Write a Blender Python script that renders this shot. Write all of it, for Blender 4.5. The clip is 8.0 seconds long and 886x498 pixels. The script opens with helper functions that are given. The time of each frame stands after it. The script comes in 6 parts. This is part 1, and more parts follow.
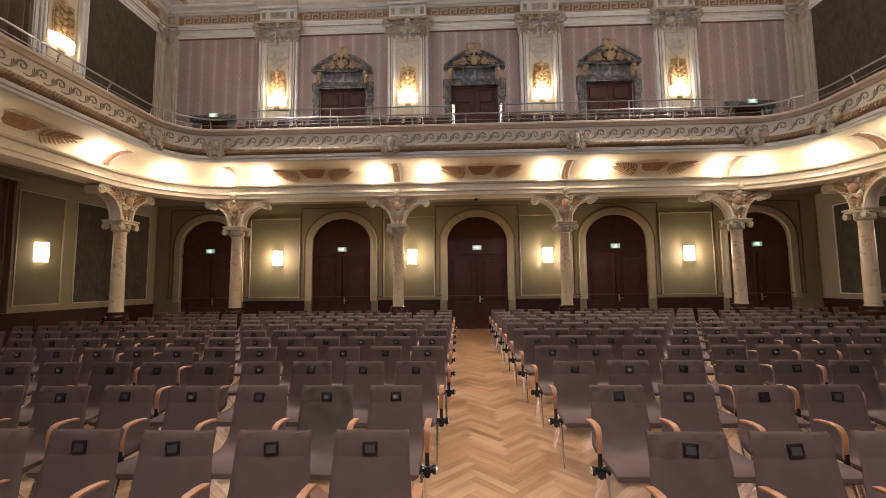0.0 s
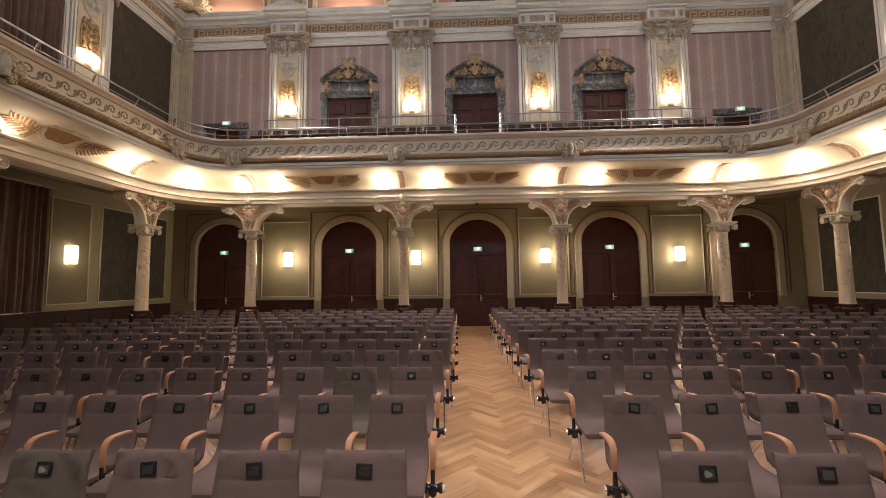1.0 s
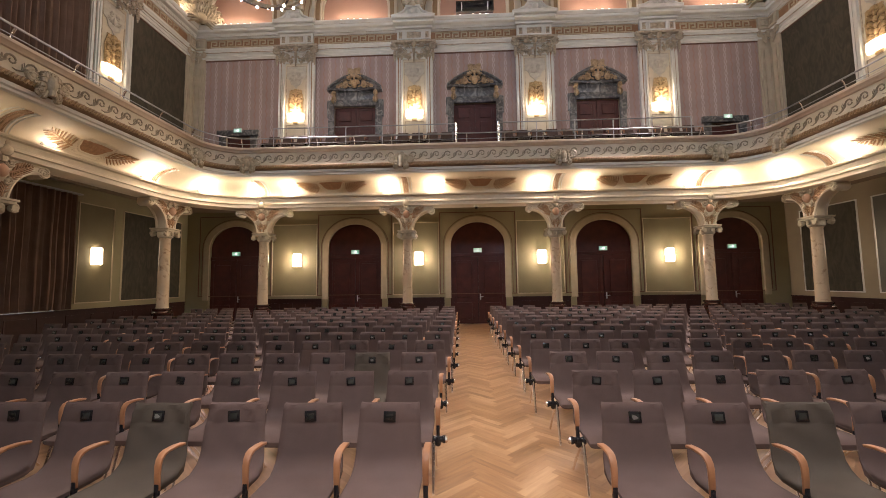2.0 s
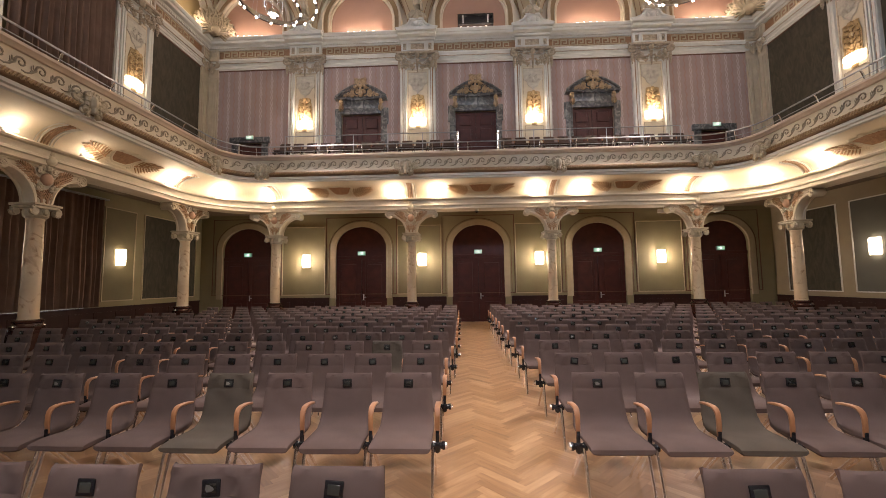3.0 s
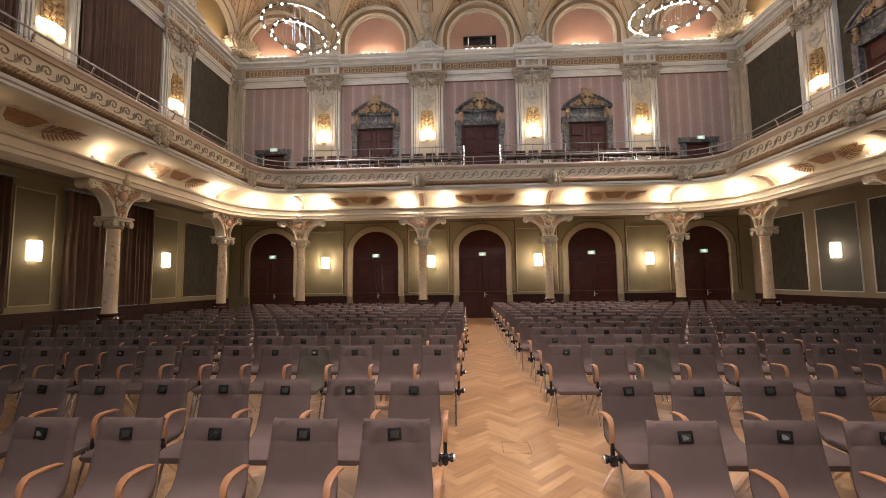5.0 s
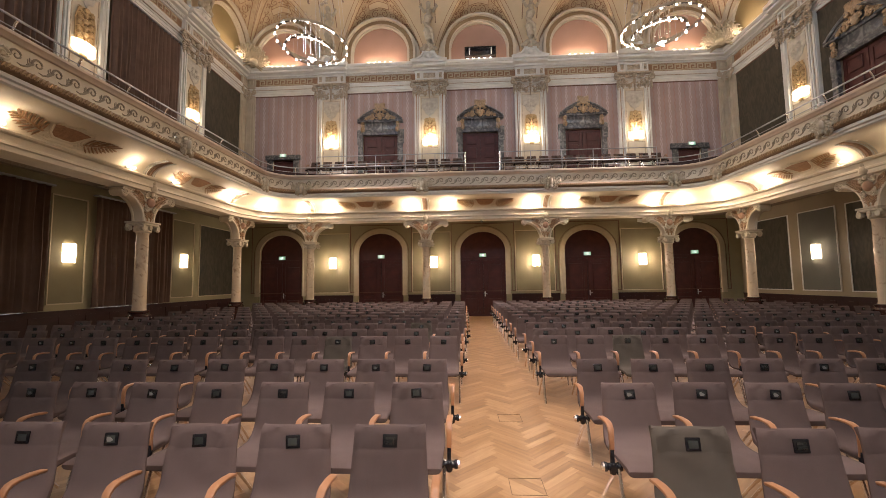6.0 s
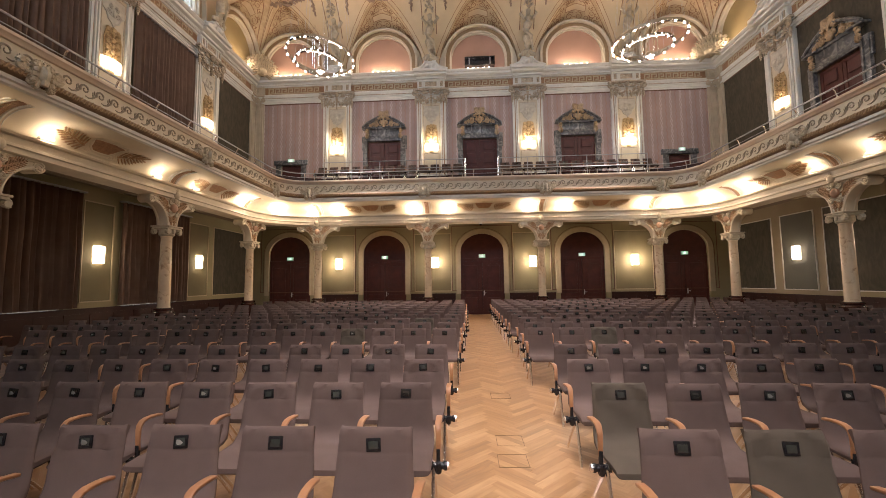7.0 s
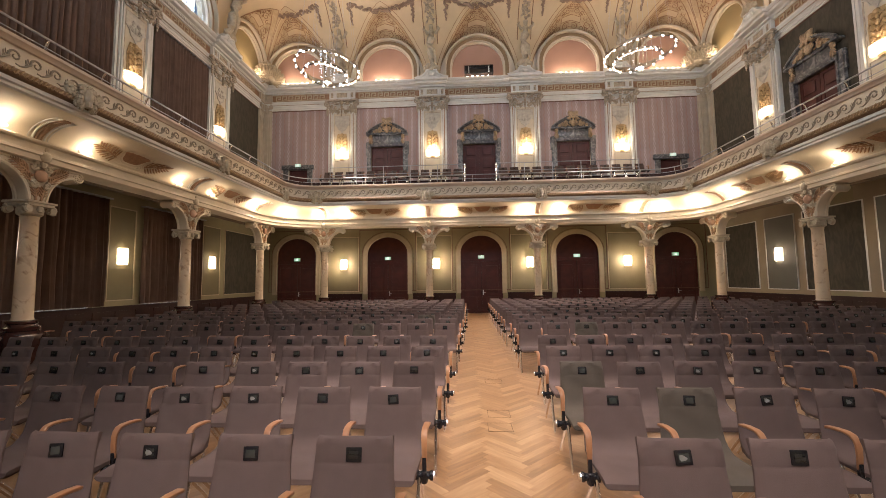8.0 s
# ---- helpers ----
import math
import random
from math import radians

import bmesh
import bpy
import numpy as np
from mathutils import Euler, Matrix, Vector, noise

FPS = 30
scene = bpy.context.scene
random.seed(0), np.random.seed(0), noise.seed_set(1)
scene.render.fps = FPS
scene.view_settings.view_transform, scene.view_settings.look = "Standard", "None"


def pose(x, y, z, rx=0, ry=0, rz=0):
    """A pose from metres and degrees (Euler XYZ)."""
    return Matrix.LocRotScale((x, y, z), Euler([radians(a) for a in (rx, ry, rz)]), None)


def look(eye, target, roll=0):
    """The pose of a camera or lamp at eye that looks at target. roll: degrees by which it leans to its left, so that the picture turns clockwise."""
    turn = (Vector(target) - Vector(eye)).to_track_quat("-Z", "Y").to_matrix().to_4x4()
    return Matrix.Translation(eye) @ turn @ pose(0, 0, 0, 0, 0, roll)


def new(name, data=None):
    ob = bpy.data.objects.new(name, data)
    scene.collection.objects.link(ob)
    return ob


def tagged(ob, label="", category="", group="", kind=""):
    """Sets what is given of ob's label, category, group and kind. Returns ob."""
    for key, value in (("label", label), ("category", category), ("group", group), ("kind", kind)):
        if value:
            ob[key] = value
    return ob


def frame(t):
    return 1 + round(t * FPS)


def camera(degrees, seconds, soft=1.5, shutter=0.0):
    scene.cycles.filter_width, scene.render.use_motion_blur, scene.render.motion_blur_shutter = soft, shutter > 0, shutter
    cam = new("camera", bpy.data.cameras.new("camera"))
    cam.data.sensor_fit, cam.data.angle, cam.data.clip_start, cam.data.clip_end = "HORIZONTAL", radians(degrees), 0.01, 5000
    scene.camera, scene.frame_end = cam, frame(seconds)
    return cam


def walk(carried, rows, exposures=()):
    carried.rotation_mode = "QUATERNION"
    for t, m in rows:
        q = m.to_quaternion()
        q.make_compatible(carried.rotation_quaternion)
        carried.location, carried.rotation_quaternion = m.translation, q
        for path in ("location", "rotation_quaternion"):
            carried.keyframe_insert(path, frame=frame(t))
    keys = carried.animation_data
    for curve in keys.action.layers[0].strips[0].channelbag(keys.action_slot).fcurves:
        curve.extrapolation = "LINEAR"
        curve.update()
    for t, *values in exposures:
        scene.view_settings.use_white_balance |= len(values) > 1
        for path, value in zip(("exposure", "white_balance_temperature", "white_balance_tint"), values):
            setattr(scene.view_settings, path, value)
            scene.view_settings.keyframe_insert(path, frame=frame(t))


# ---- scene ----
cam = camera(95.4, 8.0, soft=0.3)
PATH = [
    (0, (0.224, -0.874, 1.688), (0.15, 1.118, 1.855), -0.6),
    (0.5, (0.217, -1.241, 1.702), (0.14, 0.751, 1.866), -0.7),
    (1, (0.203, -1.642, 1.709), (0.123, 0.35, 1.872), -0.7),
    (1.5, (0.224, -2.027, 1.712), (0.141, -0.035, 1.873), -0.7),
    (3, (0.206, -3.247, 1.675), (0.116, -1.256, 1.84), -0.7),
    (3.5, (0.189, -3.65, 1.691), (0.094, -1.659, 1.854), -0.6),
    (4, (0.139, -4.093, 1.7), (0.041, -2.102, 1.862), -0.7),
    (4.5, (0.107, -4.515, 1.706), (0.005, -2.524, 1.867), -0.7),
    (6, (0.065, -5.815, 1.699), (-0.044, -3.824, 1.86), -0.7),
    (6.5, (0.091, -6.262, 1.688), (-0.021, -4.271, 1.849), -0.7),
    (7, (0.118, -6.74, 1.684), (0.004, -4.75, 1.845), -0.7),
    (7.5, (0.172, -7.171, 1.69), (0.054, -5.181, 1.85), -0.8),
    (8, (0.175, -7.625, 1.691), (0.057, -5.635, 1.851), -0.7),
]
EXPOSURES = [(0, -0.30, 6330, 16), (1.5, -0.28, 6330, 16), (3, -0.18, 6400, 16), (4.5, -0.18, 6480, 16),
             (6, -0.10, 6520, 16), (8, 0.02, 6540, 16)]
walk(cam, [(t, look(eye, target, roll)) for t, eye, target, roll in PATH], EXPOSURES)

CX = 0.93                      # axis of the hall
WL, WR, YB, YF = CX - 12.2, CX + 12.2, 14.0, -16.0   # inner faces of the walls
BAY = 5.05

# ---- world ----
world = bpy.data.worlds.new("world")
scene.world = world
world.use_nodes = True
_wn = world.node_tree
_sky = _wn.nodes.new("ShaderNodeTexSky")
_sky.sky_type, _sky.sun_disc = "NISHITA", False
_sky.sun_elevation, _sky.sun_rotation = radians(35), radians(250)
_wn.links.new(_sky.outputs[0], _wn.nodes["Background"].inputs[0])
_wn.nodes["Background"].inputs[1].default_value = 0.1


def lamp(kind, place, energy, color, size=0.1, rot=None, sx=1.0, sy=1.0):
    d = bpy.data.lights.new("lamp", kind)
    d.energy, d.color = energy, color
    if kind == "AREA":
        d.shape, d.size, d.size_y = "RECTANGLE", sx, sy
    else:
        d.shadow_soft_size = size
    if kind == "SPOT":
        d.spot_size, d.spot_blend = radians(150), 0.6
    o = new("lamp", d)
    o.matrix_basis = pose(*place, *(rot or (0, 0, 0)))
    return o


WARM = (1.0, 0.82, 0.58)
DAY = (0.60, 0.79, 1.0)


# ---- materials ----
def material(name, base, rough=0.6, metal=0.0, var=0.12, scale=6.0, bump=0.0, fine=60.0, island=0.0, spec=0.5, coat=0.0, hue=(1, 1, 1)):
    """Plain painted, woven or metal surface with colour variation at two scales and a fine relief."""
    m = bpy.data.materials.new(name)
    m.use_nodes = True
    t = m.node_tree
    b = t.nodes["Principled BSDF"]
    b.inputs["Roughness"].default_value, b.inputs["Metallic"].default_value = rough, metal
    b.inputs["Specular IOR Level"].default_value = spec
    b.inputs["Coat Weight"].default_value = coat
    c = t.nodes.new("ShaderNodeTexCoord")
    n1 = t.nodes.new("ShaderNodeTexNoise")
    n1.inputs["Scale"].default_value, n1.inputs["Detail"].default_value = scale, 5
    n2 = t.nodes.new("ShaderNodeTexNoise")
    n2.inputs["Scale"].default_value, n2.inputs["Detail"].default_value = fine, 3
    t.links.new(c.outputs["Object"], n1.inputs["Vector"])
    t.links.new(c.outputs["Object"], n2.inputs["Vector"])
    add = t.nodes.new("ShaderNodeMath")
    add.operation = "MULTIPLY_ADD"
    t.links.new(n2.outputs["Fac"], add.inputs[0])
    add.inputs[1].default_value = 0.4
    t.links.new(n1.outputs["Fac"], add.inputs[2])
    last = add
    if island:
        info = t.nodes.new("ShaderNodeObjectInfo")
        a2 = t.nodes.new("ShaderNodeMath")
        a2.operation = "MULTIPLY_ADD"
        t.links.new(info.outputs["Random"], a2.inputs[0])
        a2.inputs[1].default_value = island
        t.links.new(last.outputs[0], a2.inputs[2])
        last = a2
    r = t.nodes.new("ShaderNodeMapRange")
    r.inputs["From Min"].default_value, r.inputs["From Max"].default_value = 0.4, 1.0 + island
    r.inputs["To Min"].default_value, r.inputs["To Max"].default_value = 1 - var, 1 + var
    t.links.new(last.outputs[0], r.inputs["Value"])
    mix = t.nodes.new("ShaderNodeVectorMath")
    mix.operation = "SCALE"
    mix.inputs[0].default_value = base
    t.links.new(r.outputs[0], mix.inputs["Scale"])
    t.links.new(mix.outputs[0], b.inputs["Base Color"])
    if bump:
        bp = t.nodes.new("ShaderNodeBump")
        bp.inputs["Strength"].default_value, bp.inputs["Distance"].default_value = bump, 0.01
        t.links.new(n2.outputs["Fac"], bp.inputs["Height"])
        t.links.new(bp.outputs[0], b.inputs["Normal"])
    return m


def glow(name, color, strength):
    m = bpy.data.materials.new(name)
    m.use_nodes = True
    b = m.node_tree.nodes["Principled BSDF"]
    b.inputs["Base Color"].default_value = (0.9, 0.88, 0.84, 1)
    b.inputs["Emission Color"].default_value = (*color, 1)
    b.inputs["Emission Strength"].default_value = strength
    return m


def patterned(name, a, c2, kind, scale, rough=0.7, low=0.45, high=0.55, stretch=(1, 1, 1), bump=0.15):
    """Two-coloured figured surface: damask, marble veins, painted arabesques."""
    m = bpy.data.materials.new(name)
    m.use_nodes = True
    t = m.node_tree
    b = t.nodes["Principled BSDF"]
    b.inputs["Roughness"].default_value = rough
    c = t.nodes.new("ShaderNodeTexCoord")
    mp = t.nodes.new("ShaderNodeMapping")
    mp.inputs["Scale"].default_value = stretch
    t.links.new(c.outputs["Object"], mp.inputs["Vector"])
    ramp = t.nodes.new("ShaderNodeValToRGB")
    ramp.color_ramp.elements[0].position, ramp.color_ramp.elements[1].position = low, high
    ramp.color_ramp.elements[0].color, ramp.color_ramp.elements[1].color = (*a, 1), (*c2, 1)
    if kind == "marble":
        n = t.nodes.new("ShaderNodeTexNoise")
        n.inputs["Scale"].default_value, n.inputs["Detail"].default_value, n.inputs["Distortion"].default_value = scale, 8, 2.2
        t.links.new(mp.outputs[0], n.inputs["Vector"])
        out = n.outputs["Fac"]
    elif kind == "damask":
        # upright figured stripes: wavy motif columns with a repeat in height
        w = t.nodes.new("ShaderNodeTexWave")
        w.wave_type, w.bands_direction = "BANDS", "X"
        w.inputs["Scale"].default_value, w.inputs["Distortion"].default_value = scale, 1.2
        w.inputs["Detail"].default_value, w.inputs["Detail Scale"].default_value = 2, 2.5
        t.links.new(mp.outputs[0], w.inputs["Vector"])
        v = t.nodes.new("ShaderNodeTexVoronoi")
        v.inputs["Scale"].default_value = scale * 3.2
        t.links.new(mp.outputs[0], v.inputs["Vector"])
        mu = t.nodes.new("ShaderNodeMath")
        mu.operation = "MULTIPLY_ADD"
        t.links.new(v.outputs["Distance"], mu.inputs[0])
        mu.inputs[1].default_value = -0.55
        t.links.new(w.outputs["Fac"], mu.inputs[2])
        out = mu.outputs[0]
    else:
        # arabesque: contour lines of a warped noise
        n = t.nodes.new("ShaderNodeTexNoise")
        n.inputs["Scale"].default_value, n.inputs["Detail"].default_value, n.inputs["Distortion"].default_value = scale, 1, 1.4
        t.links.new(mp.outputs[0], n.inputs["Vector"])
        mu = t.nodes.new("ShaderNodeMath")
        mu.operation = "MULTIPLY"
        mu.inputs[1].default_value = 26
        t.links.new(n.outputs["Fac"], mu.inputs[0])
        si = t.nodes.new("ShaderNodeMath")
        si.operation = "SINE"
        t.links.new(mu.outputs[0], si.inputs[0])
        out = si.outputs[0]
    t.links.new(out, ramp.inputs["Fac"])
    n3 = t.nodes.new("ShaderNodeTexNoise")
    n3.inputs["Scale"].default_value, n3.inputs["Detail"].default_value = 1.7, 4
    t.links.new(c.outputs["Object"], n3.inputs["Vector"])
    mr = t.nodes.new("ShaderNodeMapRange")
    mr.inputs["From Min"].default_value, mr.inputs["From Max"].default_value = 0.3, 0.7
    mr.inputs["To Min"].default_value, mr.inputs["To Max"].default_value = 0.86, 1.12
    t.links.new(n3.outputs["Fac"], mr.inputs["Value"])
    sc = t.nodes.new("ShaderNodeVectorMath")
    sc.operation = "SCALE"
    t.links.new(ramp.outputs["Color"], sc.inputs[0])
    t.links.new(mr.outputs[0], sc.inputs["Scale"])
    t.links.new(sc.outputs[0], b.inputs["Base Color"])
    if bump:
        bp = t.nodes.new("ShaderNodeBump")
        bp.inputs["Strength"].default_value, bp.inputs["Distance"].default_value = bump, 0.01
        t.links.new(out, bp.inputs["Height"])
        t.links.new(bp.outputs[0], b.inputs["Normal"])
    return m


def wallpaper(name):
    """Old rose paper: pale twisted ribbons between columns of reddish sprigs, 0.5 m repeat."""
    m = bpy.data.materials.new(name)
    m.use_nodes = True
    t = m.node_tree
    b = t.nodes["Principled BSDF"]
    b.inputs["Roughness"].default_value = 0.7
    c = t.nodes.new("ShaderNodeTexCoord")
    nz = t.nodes.new("ShaderNodeTexNoise")
    nz.inputs["Scale"].default_value, nz.inputs["Detail"].default_value = 11.0, 4
    t.links.new(c.outputs["Object"], nz.inputs["Vector"])
    sep = t.nodes.new("ShaderNodeSeparateXYZ")
    t.links.new(c.outputs["Object"], sep.inputs[0])

    def op(kind, a, b2=None, c3=None):
        n = t.nodes.new("ShaderNodeMath")
        n.operation = kind
        for k, v in enumerate((a, b2, c3)):
            if v is None:
                continue
            if isinstance(v, (int, float)):
                n.inputs[k].default_value = v
            else:
                t.links.new(v, n.inputs[k])
        return n.outputs[0]

    wob = op("MULTIPLY_ADD", nz.outputs["Fac"], 0.10, -0.05)
    run = op("ADD", op("DIVIDE", sep.outputs["X"], 0.50), wob)
    stripe = op("FLOOR", run)
    u = op("SUBTRACT", op("FRACT", run), 0.5)
    az = op("MULTIPLY_ADD", sep.outputs["Z"], 2 * math.pi / 0.52, op("MULTIPLY", stripe, 2.1))
    sway = op("MULTIPLY", op("SINE", az), 0.085)
    ribbon = op("MINIMUM", op("ABSOLUTE", op("SUBTRACT", u, sway)), op("ABSOLUTE", op("ADD", u, sway)))
    knots = op("MULTIPLY_ADD", nz.outputs["Fac"], 0.10, ribbon)
    edge = op("SUBTRACT", 0.5, op("ABSOLUTE", u))
    sprig = op("ADD", op("ABSOLUTE", op("MULTIPLY_ADD", op("SINE", op("MULTIPLY", az, 1.5)), 0.05, edge)), op("MULTIPLY", nz.outputs["Fac"], 0.13))

    def mask(v, lo, hi):
        r = t.nodes.new("ShaderNodeMapRange")
        r.inputs["From Min"].default_value, r.inputs["From Max"].default_value = lo, hi
        t.links.new(v, r.inputs["Value"])
        return r.outputs[0]

    def blend(fac, a, col):
        x = t.nodes.new("ShaderNodeMix")
        x.data_type = "RGBA"
        t.links.new(fac, x.inputs[0])
        if isinstance(a, tuple):
            x.inputs[6].default_value = a
        else:
            t.links.new(a, x.inputs[6])
        x.inputs[7].default_value = col
        return x.outputs[2]

    col = blend(op("MULTIPLY", mask(knots, 0.115, 0.065), 0.62), (0.35, 0.256, 0.238, 1), (0.56, 0.475, 0.455, 1))
    col = blend(op("MULTIPLY", mask(sprig, 0.145, 0.085), 0.5), col, (0.36, 0.19, 0.125, 1))
    n3 = t.nodes.new("ShaderNodeTexNoise")
    n3.inputs["Scale"].default_value, n3.inputs["Detail"].default_value = 1.3, 5
    t.links.new(c.outputs["Object"], n3.inputs["Vector"])
    sc = t.nodes.new("ShaderNodeVectorMath")
    sc.operation = "SCALE"
    t.links.new(col, sc.inputs[0])
    t.links.new(op("MULTIPLY_ADD", n3.outputs["Fac"], 0.4, 0.8), sc.inputs["Scale"])
    t.links.new(sc.outputs[0], b.inputs["Base Color"])
    return m


def parquet_wood(name, island_kind):
    """Oak plank: grain along the plank's local x, tone from plank to plank."""
    m = bpy.data.materials.new(name)
    m.use_nodes = True
    t = m.node_tree
    b = t.nodes["Principled BSDF"]
    b.inputs["Roughness"].default_value = 0.3
    b.inputs["Coat Weight"].default_value, b.inputs["Coat Roughness"].default_value = 0.3, 0.3
    b.inputs["Specular IOR Level"].default_value = 0.5
    c = t.nodes.new("ShaderNodeTexCoord")
    n = t.nodes.new("ShaderNodeTexNoise")
    n.inputs["Scale"].default_value, n.inputs["Detail"].default_value = 1.0, 4
    n.inputs["Distortion"].default_value = 0.4
    mp = t.nodes.new("ShaderNodeMapping")
    mp.inputs["Scale"].default_value = (3.0, 26.0, 1.0)
    t.links.new(c.outputs["UV"], mp.inputs["Vector"])
    if island_kind == "object":
        rnd = t.nodes.new("ShaderNodeObjectInfo").outputs["Random"]
        off = t.nodes.new("ShaderNodeVectorMath")
        off.operation = "MULTIPLY_ADD"
        t.links.new(rnd, off.inputs[0])
        off.inputs[1].default_value = (53.0, 91.0, 0.0)
        t.links.new(mp.outputs[0], off.inputs[2])
        t.links.new(off.outputs[0], n.inputs["Vector"])
    else:
        rnd = t.nodes.new("ShaderNodeNewGeometry").outputs["Random Per Island"]
        t.links.new(mp.outputs[0], n.inputs["Vector"])
    ramp = t.nodes.new("ShaderNodeValToRGB")
    e = ramp.color_ramp.elements
    e[0].color, e[1].color = (0.10, 0.044, 0.017, 1), (0.52, 0.335, 0.180, 1)
    e.new(0.5).color = (0.30, 0.160, 0.070, 1)
    mx = t.nodes.new("ShaderNodeMath")
    mx.operation = "MULTIPLY_ADD"
    t.links.new(n.outputs["Fac"], mx.inputs[0])
    mx.inputs[1].default_value = 0.62
    sub = t.nodes.new("ShaderNodeMath")
    sub.operation = "MULTIPLY_ADD"
    t.links.new(rnd, sub.inputs[0])
    sub.inputs[1].default_value, sub.inputs[2].default_value = 0.38, 0.04
    t.links.new(sub.outputs[0], mx.inputs[2])
    t.links.new(mx.outputs[0], ramp.inputs["Fac"])
    t.links.new(ramp.outputs["Color"], b.inputs["Base Color"])
    rr = t.nodes.new("ShaderNodeMapRange")
    rr.inputs["To Min"].default_value, rr.inputs["To Max"].default_value = 0.26, 0.40
    t.links.new(n.outputs["Fac"], rr.inputs["Value"])
    t.links.new(rr.outputs[0], b.inputs["Roughness"])
    return m


FRIEZE = material("frieze_brown", (0.27, 0.145, 0.075), 0.6, var=0.2, scale=7)
FABRIC = material("fabric_taupe", (0.110, 0.076, 0.065), 0.92, var=0.28, scale=5, bump=0.16, fine=260, island=0.6, spec=0.2)
OLIVE = material("fabric_olive", (0.085, 0.069, 0.052), 0.92, var=0.14, scale=5, bump=0.13, fine=260, spec=0.2)
BEECH = material("beech", (0.33, 0.15, 0.065), 0.46, var=0.22, scale=14, fine=70, island=0.5, coat=0.05)
CHROME = material("chrome", (0.97, 0.97, 0.98), 0.2, 1.0, var=0.05)
RINGCHROME = material("ring_chrome", (0.72, 0.72, 0.74), 0.12, 1.0, var=0.06)
STEEL = material("steel", (0.62, 0.62, 0.62), 0.42, 0.8, var=0.08)
RAILSTEEL = material("brushed_steel", (0.40, 0.40, 0.41), 0.40, 0.85, var=0.12)
BLACK = material("black_plastic", (0.012, 0.012, 0.014), 0.25, var=0.2)
# pale flakes on some panes stand for bright reflections in them
GLINT = material("number_slip", (0.17, 0.165, 0.145), 0.3, var=0.6, scale=60, island=1.4)
# tone differs from pane to pane, for what each one reflects
SMOKE = material("smoked_pane", (0.035, 0.038, 0.033), 0.06, var=0.85, scale=14, spec=0.9, island=2.2)
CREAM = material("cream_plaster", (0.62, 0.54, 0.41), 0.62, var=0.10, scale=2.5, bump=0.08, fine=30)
PALE = material("pale_stucco", (0.66, 0.645, 0.595), 0.6, var=0.10, scale=2.5, bump=0.1, fine=30)
COVE = material("cove_plaster", (0.66, 0.58, 0.44), 0.7, var=0.08, scale=1.5)
GILTSTUCCO = material("part_gilt_stucco", (0.42, 0.35, 0.26), 0.5, 0.1, var=0.5, scale=9, bump=0.35, fine=25)
# grey-brown for the wave scrolls, darker than the fascia behind
SCROLLSTUCCO = material("grey_brown_stucco", (0.27, 0.225, 0.16), 0.6, var=0.25, scale=8, bump=0.2, fine=25)
GOLDDARK = material("dark_gilding", (0.27, 0.17, 0.075), 0.5, 0.25, var=0.3, scale=9, bump=0.25, fine=35)
STUCCOPALE = material("pale_ornament", (0.52, 0.48, 0.40), 0.6, var=0.18, scale=8, bump=0.2, fine=25)
ORNAMENT = material("stucco_ornament", (0.46, 0.39, 0.28), 0.6, var=0.25, scale=8, bump=0.3, fine=25)
GOLD = material("gilding", (0.50, 0.35, 0.18), 0.40, 0.5, var=0.3, scale=9, bump=0.25, fine=35)
ROSEGOLD = material("red_gilding", (0.25, 0.155, 0.085), 0.5, 0.25, var=0.3, scale=9, bump=0.25, fine=35)
RIBTAN = material("rib_tan", (0.40, 0.25, 0.15), 0.55, var=0.3, scale=12, bump=0.2, fine=35)
# tan ceiling and its mouldings, with the shade under the balcony in their colour
UNDERDIM = material("dimmed_soffit", (0.17, 0.12, 0.075), 0.7, var=0.12, scale=1.6)
SOFFITLINE = material("soffit_moulding", (0.30, 0.23, 0.15), 0.6, var=0.12, scale=3)
CAPTAN = material("cap_tan", (0.54, 0.43, 0.33), 0.55, var=0.12, scale=4)
# pale stucco toned down: the corners' lack of light is put into the colour
CORNERDIM = material("dimmed_corner_stucco", (0.46, 0.39, 0.29), 0.6, var=0.12, scale=3)
LEAFBROWN = material("gilt_brown_leaf", (0.36, 0.22, 0.12), 0.5, 0.15, var=0.4, scale=12, bump=0.25, fine=35)
BRANCHBROWN = material("gilt_brown_branch", (0.31, 0.18, 0.085), 0.5, 0.15, var=0.35, scale=12, bump=0.25, fine=35)
PAINTBROWN = material("painted_brown", (0.30, 0.165, 0.085), 0.75, var=0.25, scale=5)
HATCHLINE = material("hatch_edge", (0.13, 0.085, 0.05), 0.5, 0.3, var=0.2)
ARCHTAN = material("tan_moulding", (0.30, 0.20, 0.105), 0.6, var=0.15, scale=5)
RELIEFDULL = material("dulled_gilding", (0.40, 0.28, 0.165), 0.5, 0.15, var=0.4, scale=14, bump=0.3, fine=35)
ROLLGILT = material("roll_gilt", (0.33, 0.22, 0.115), 0.45, 0.2, var=0.35, scale=12, bump=0.25, fine=35)
TERRA = material("terracotta", (0.40, 0.235, 0.15), 0.5, var=0.2, scale=7)
BRONZE = material("bronzed_relief", (0.34, 0.19, 0.10), 0.5, 0.2, var=0.3, scale=10, bump=0.3, fine=40)
OLIVEWALL = material("olive_wall", (0.165, 0.138, 0.074), 0.75, var=0.12, scale=1.6, bump=0.08, fine=50)
OLIVEPALE = material("pale_olive_wall", (0.27, 0.235, 0.135), 0.72, var=0.10, scale=1.6, bump=0.08, fine=50)
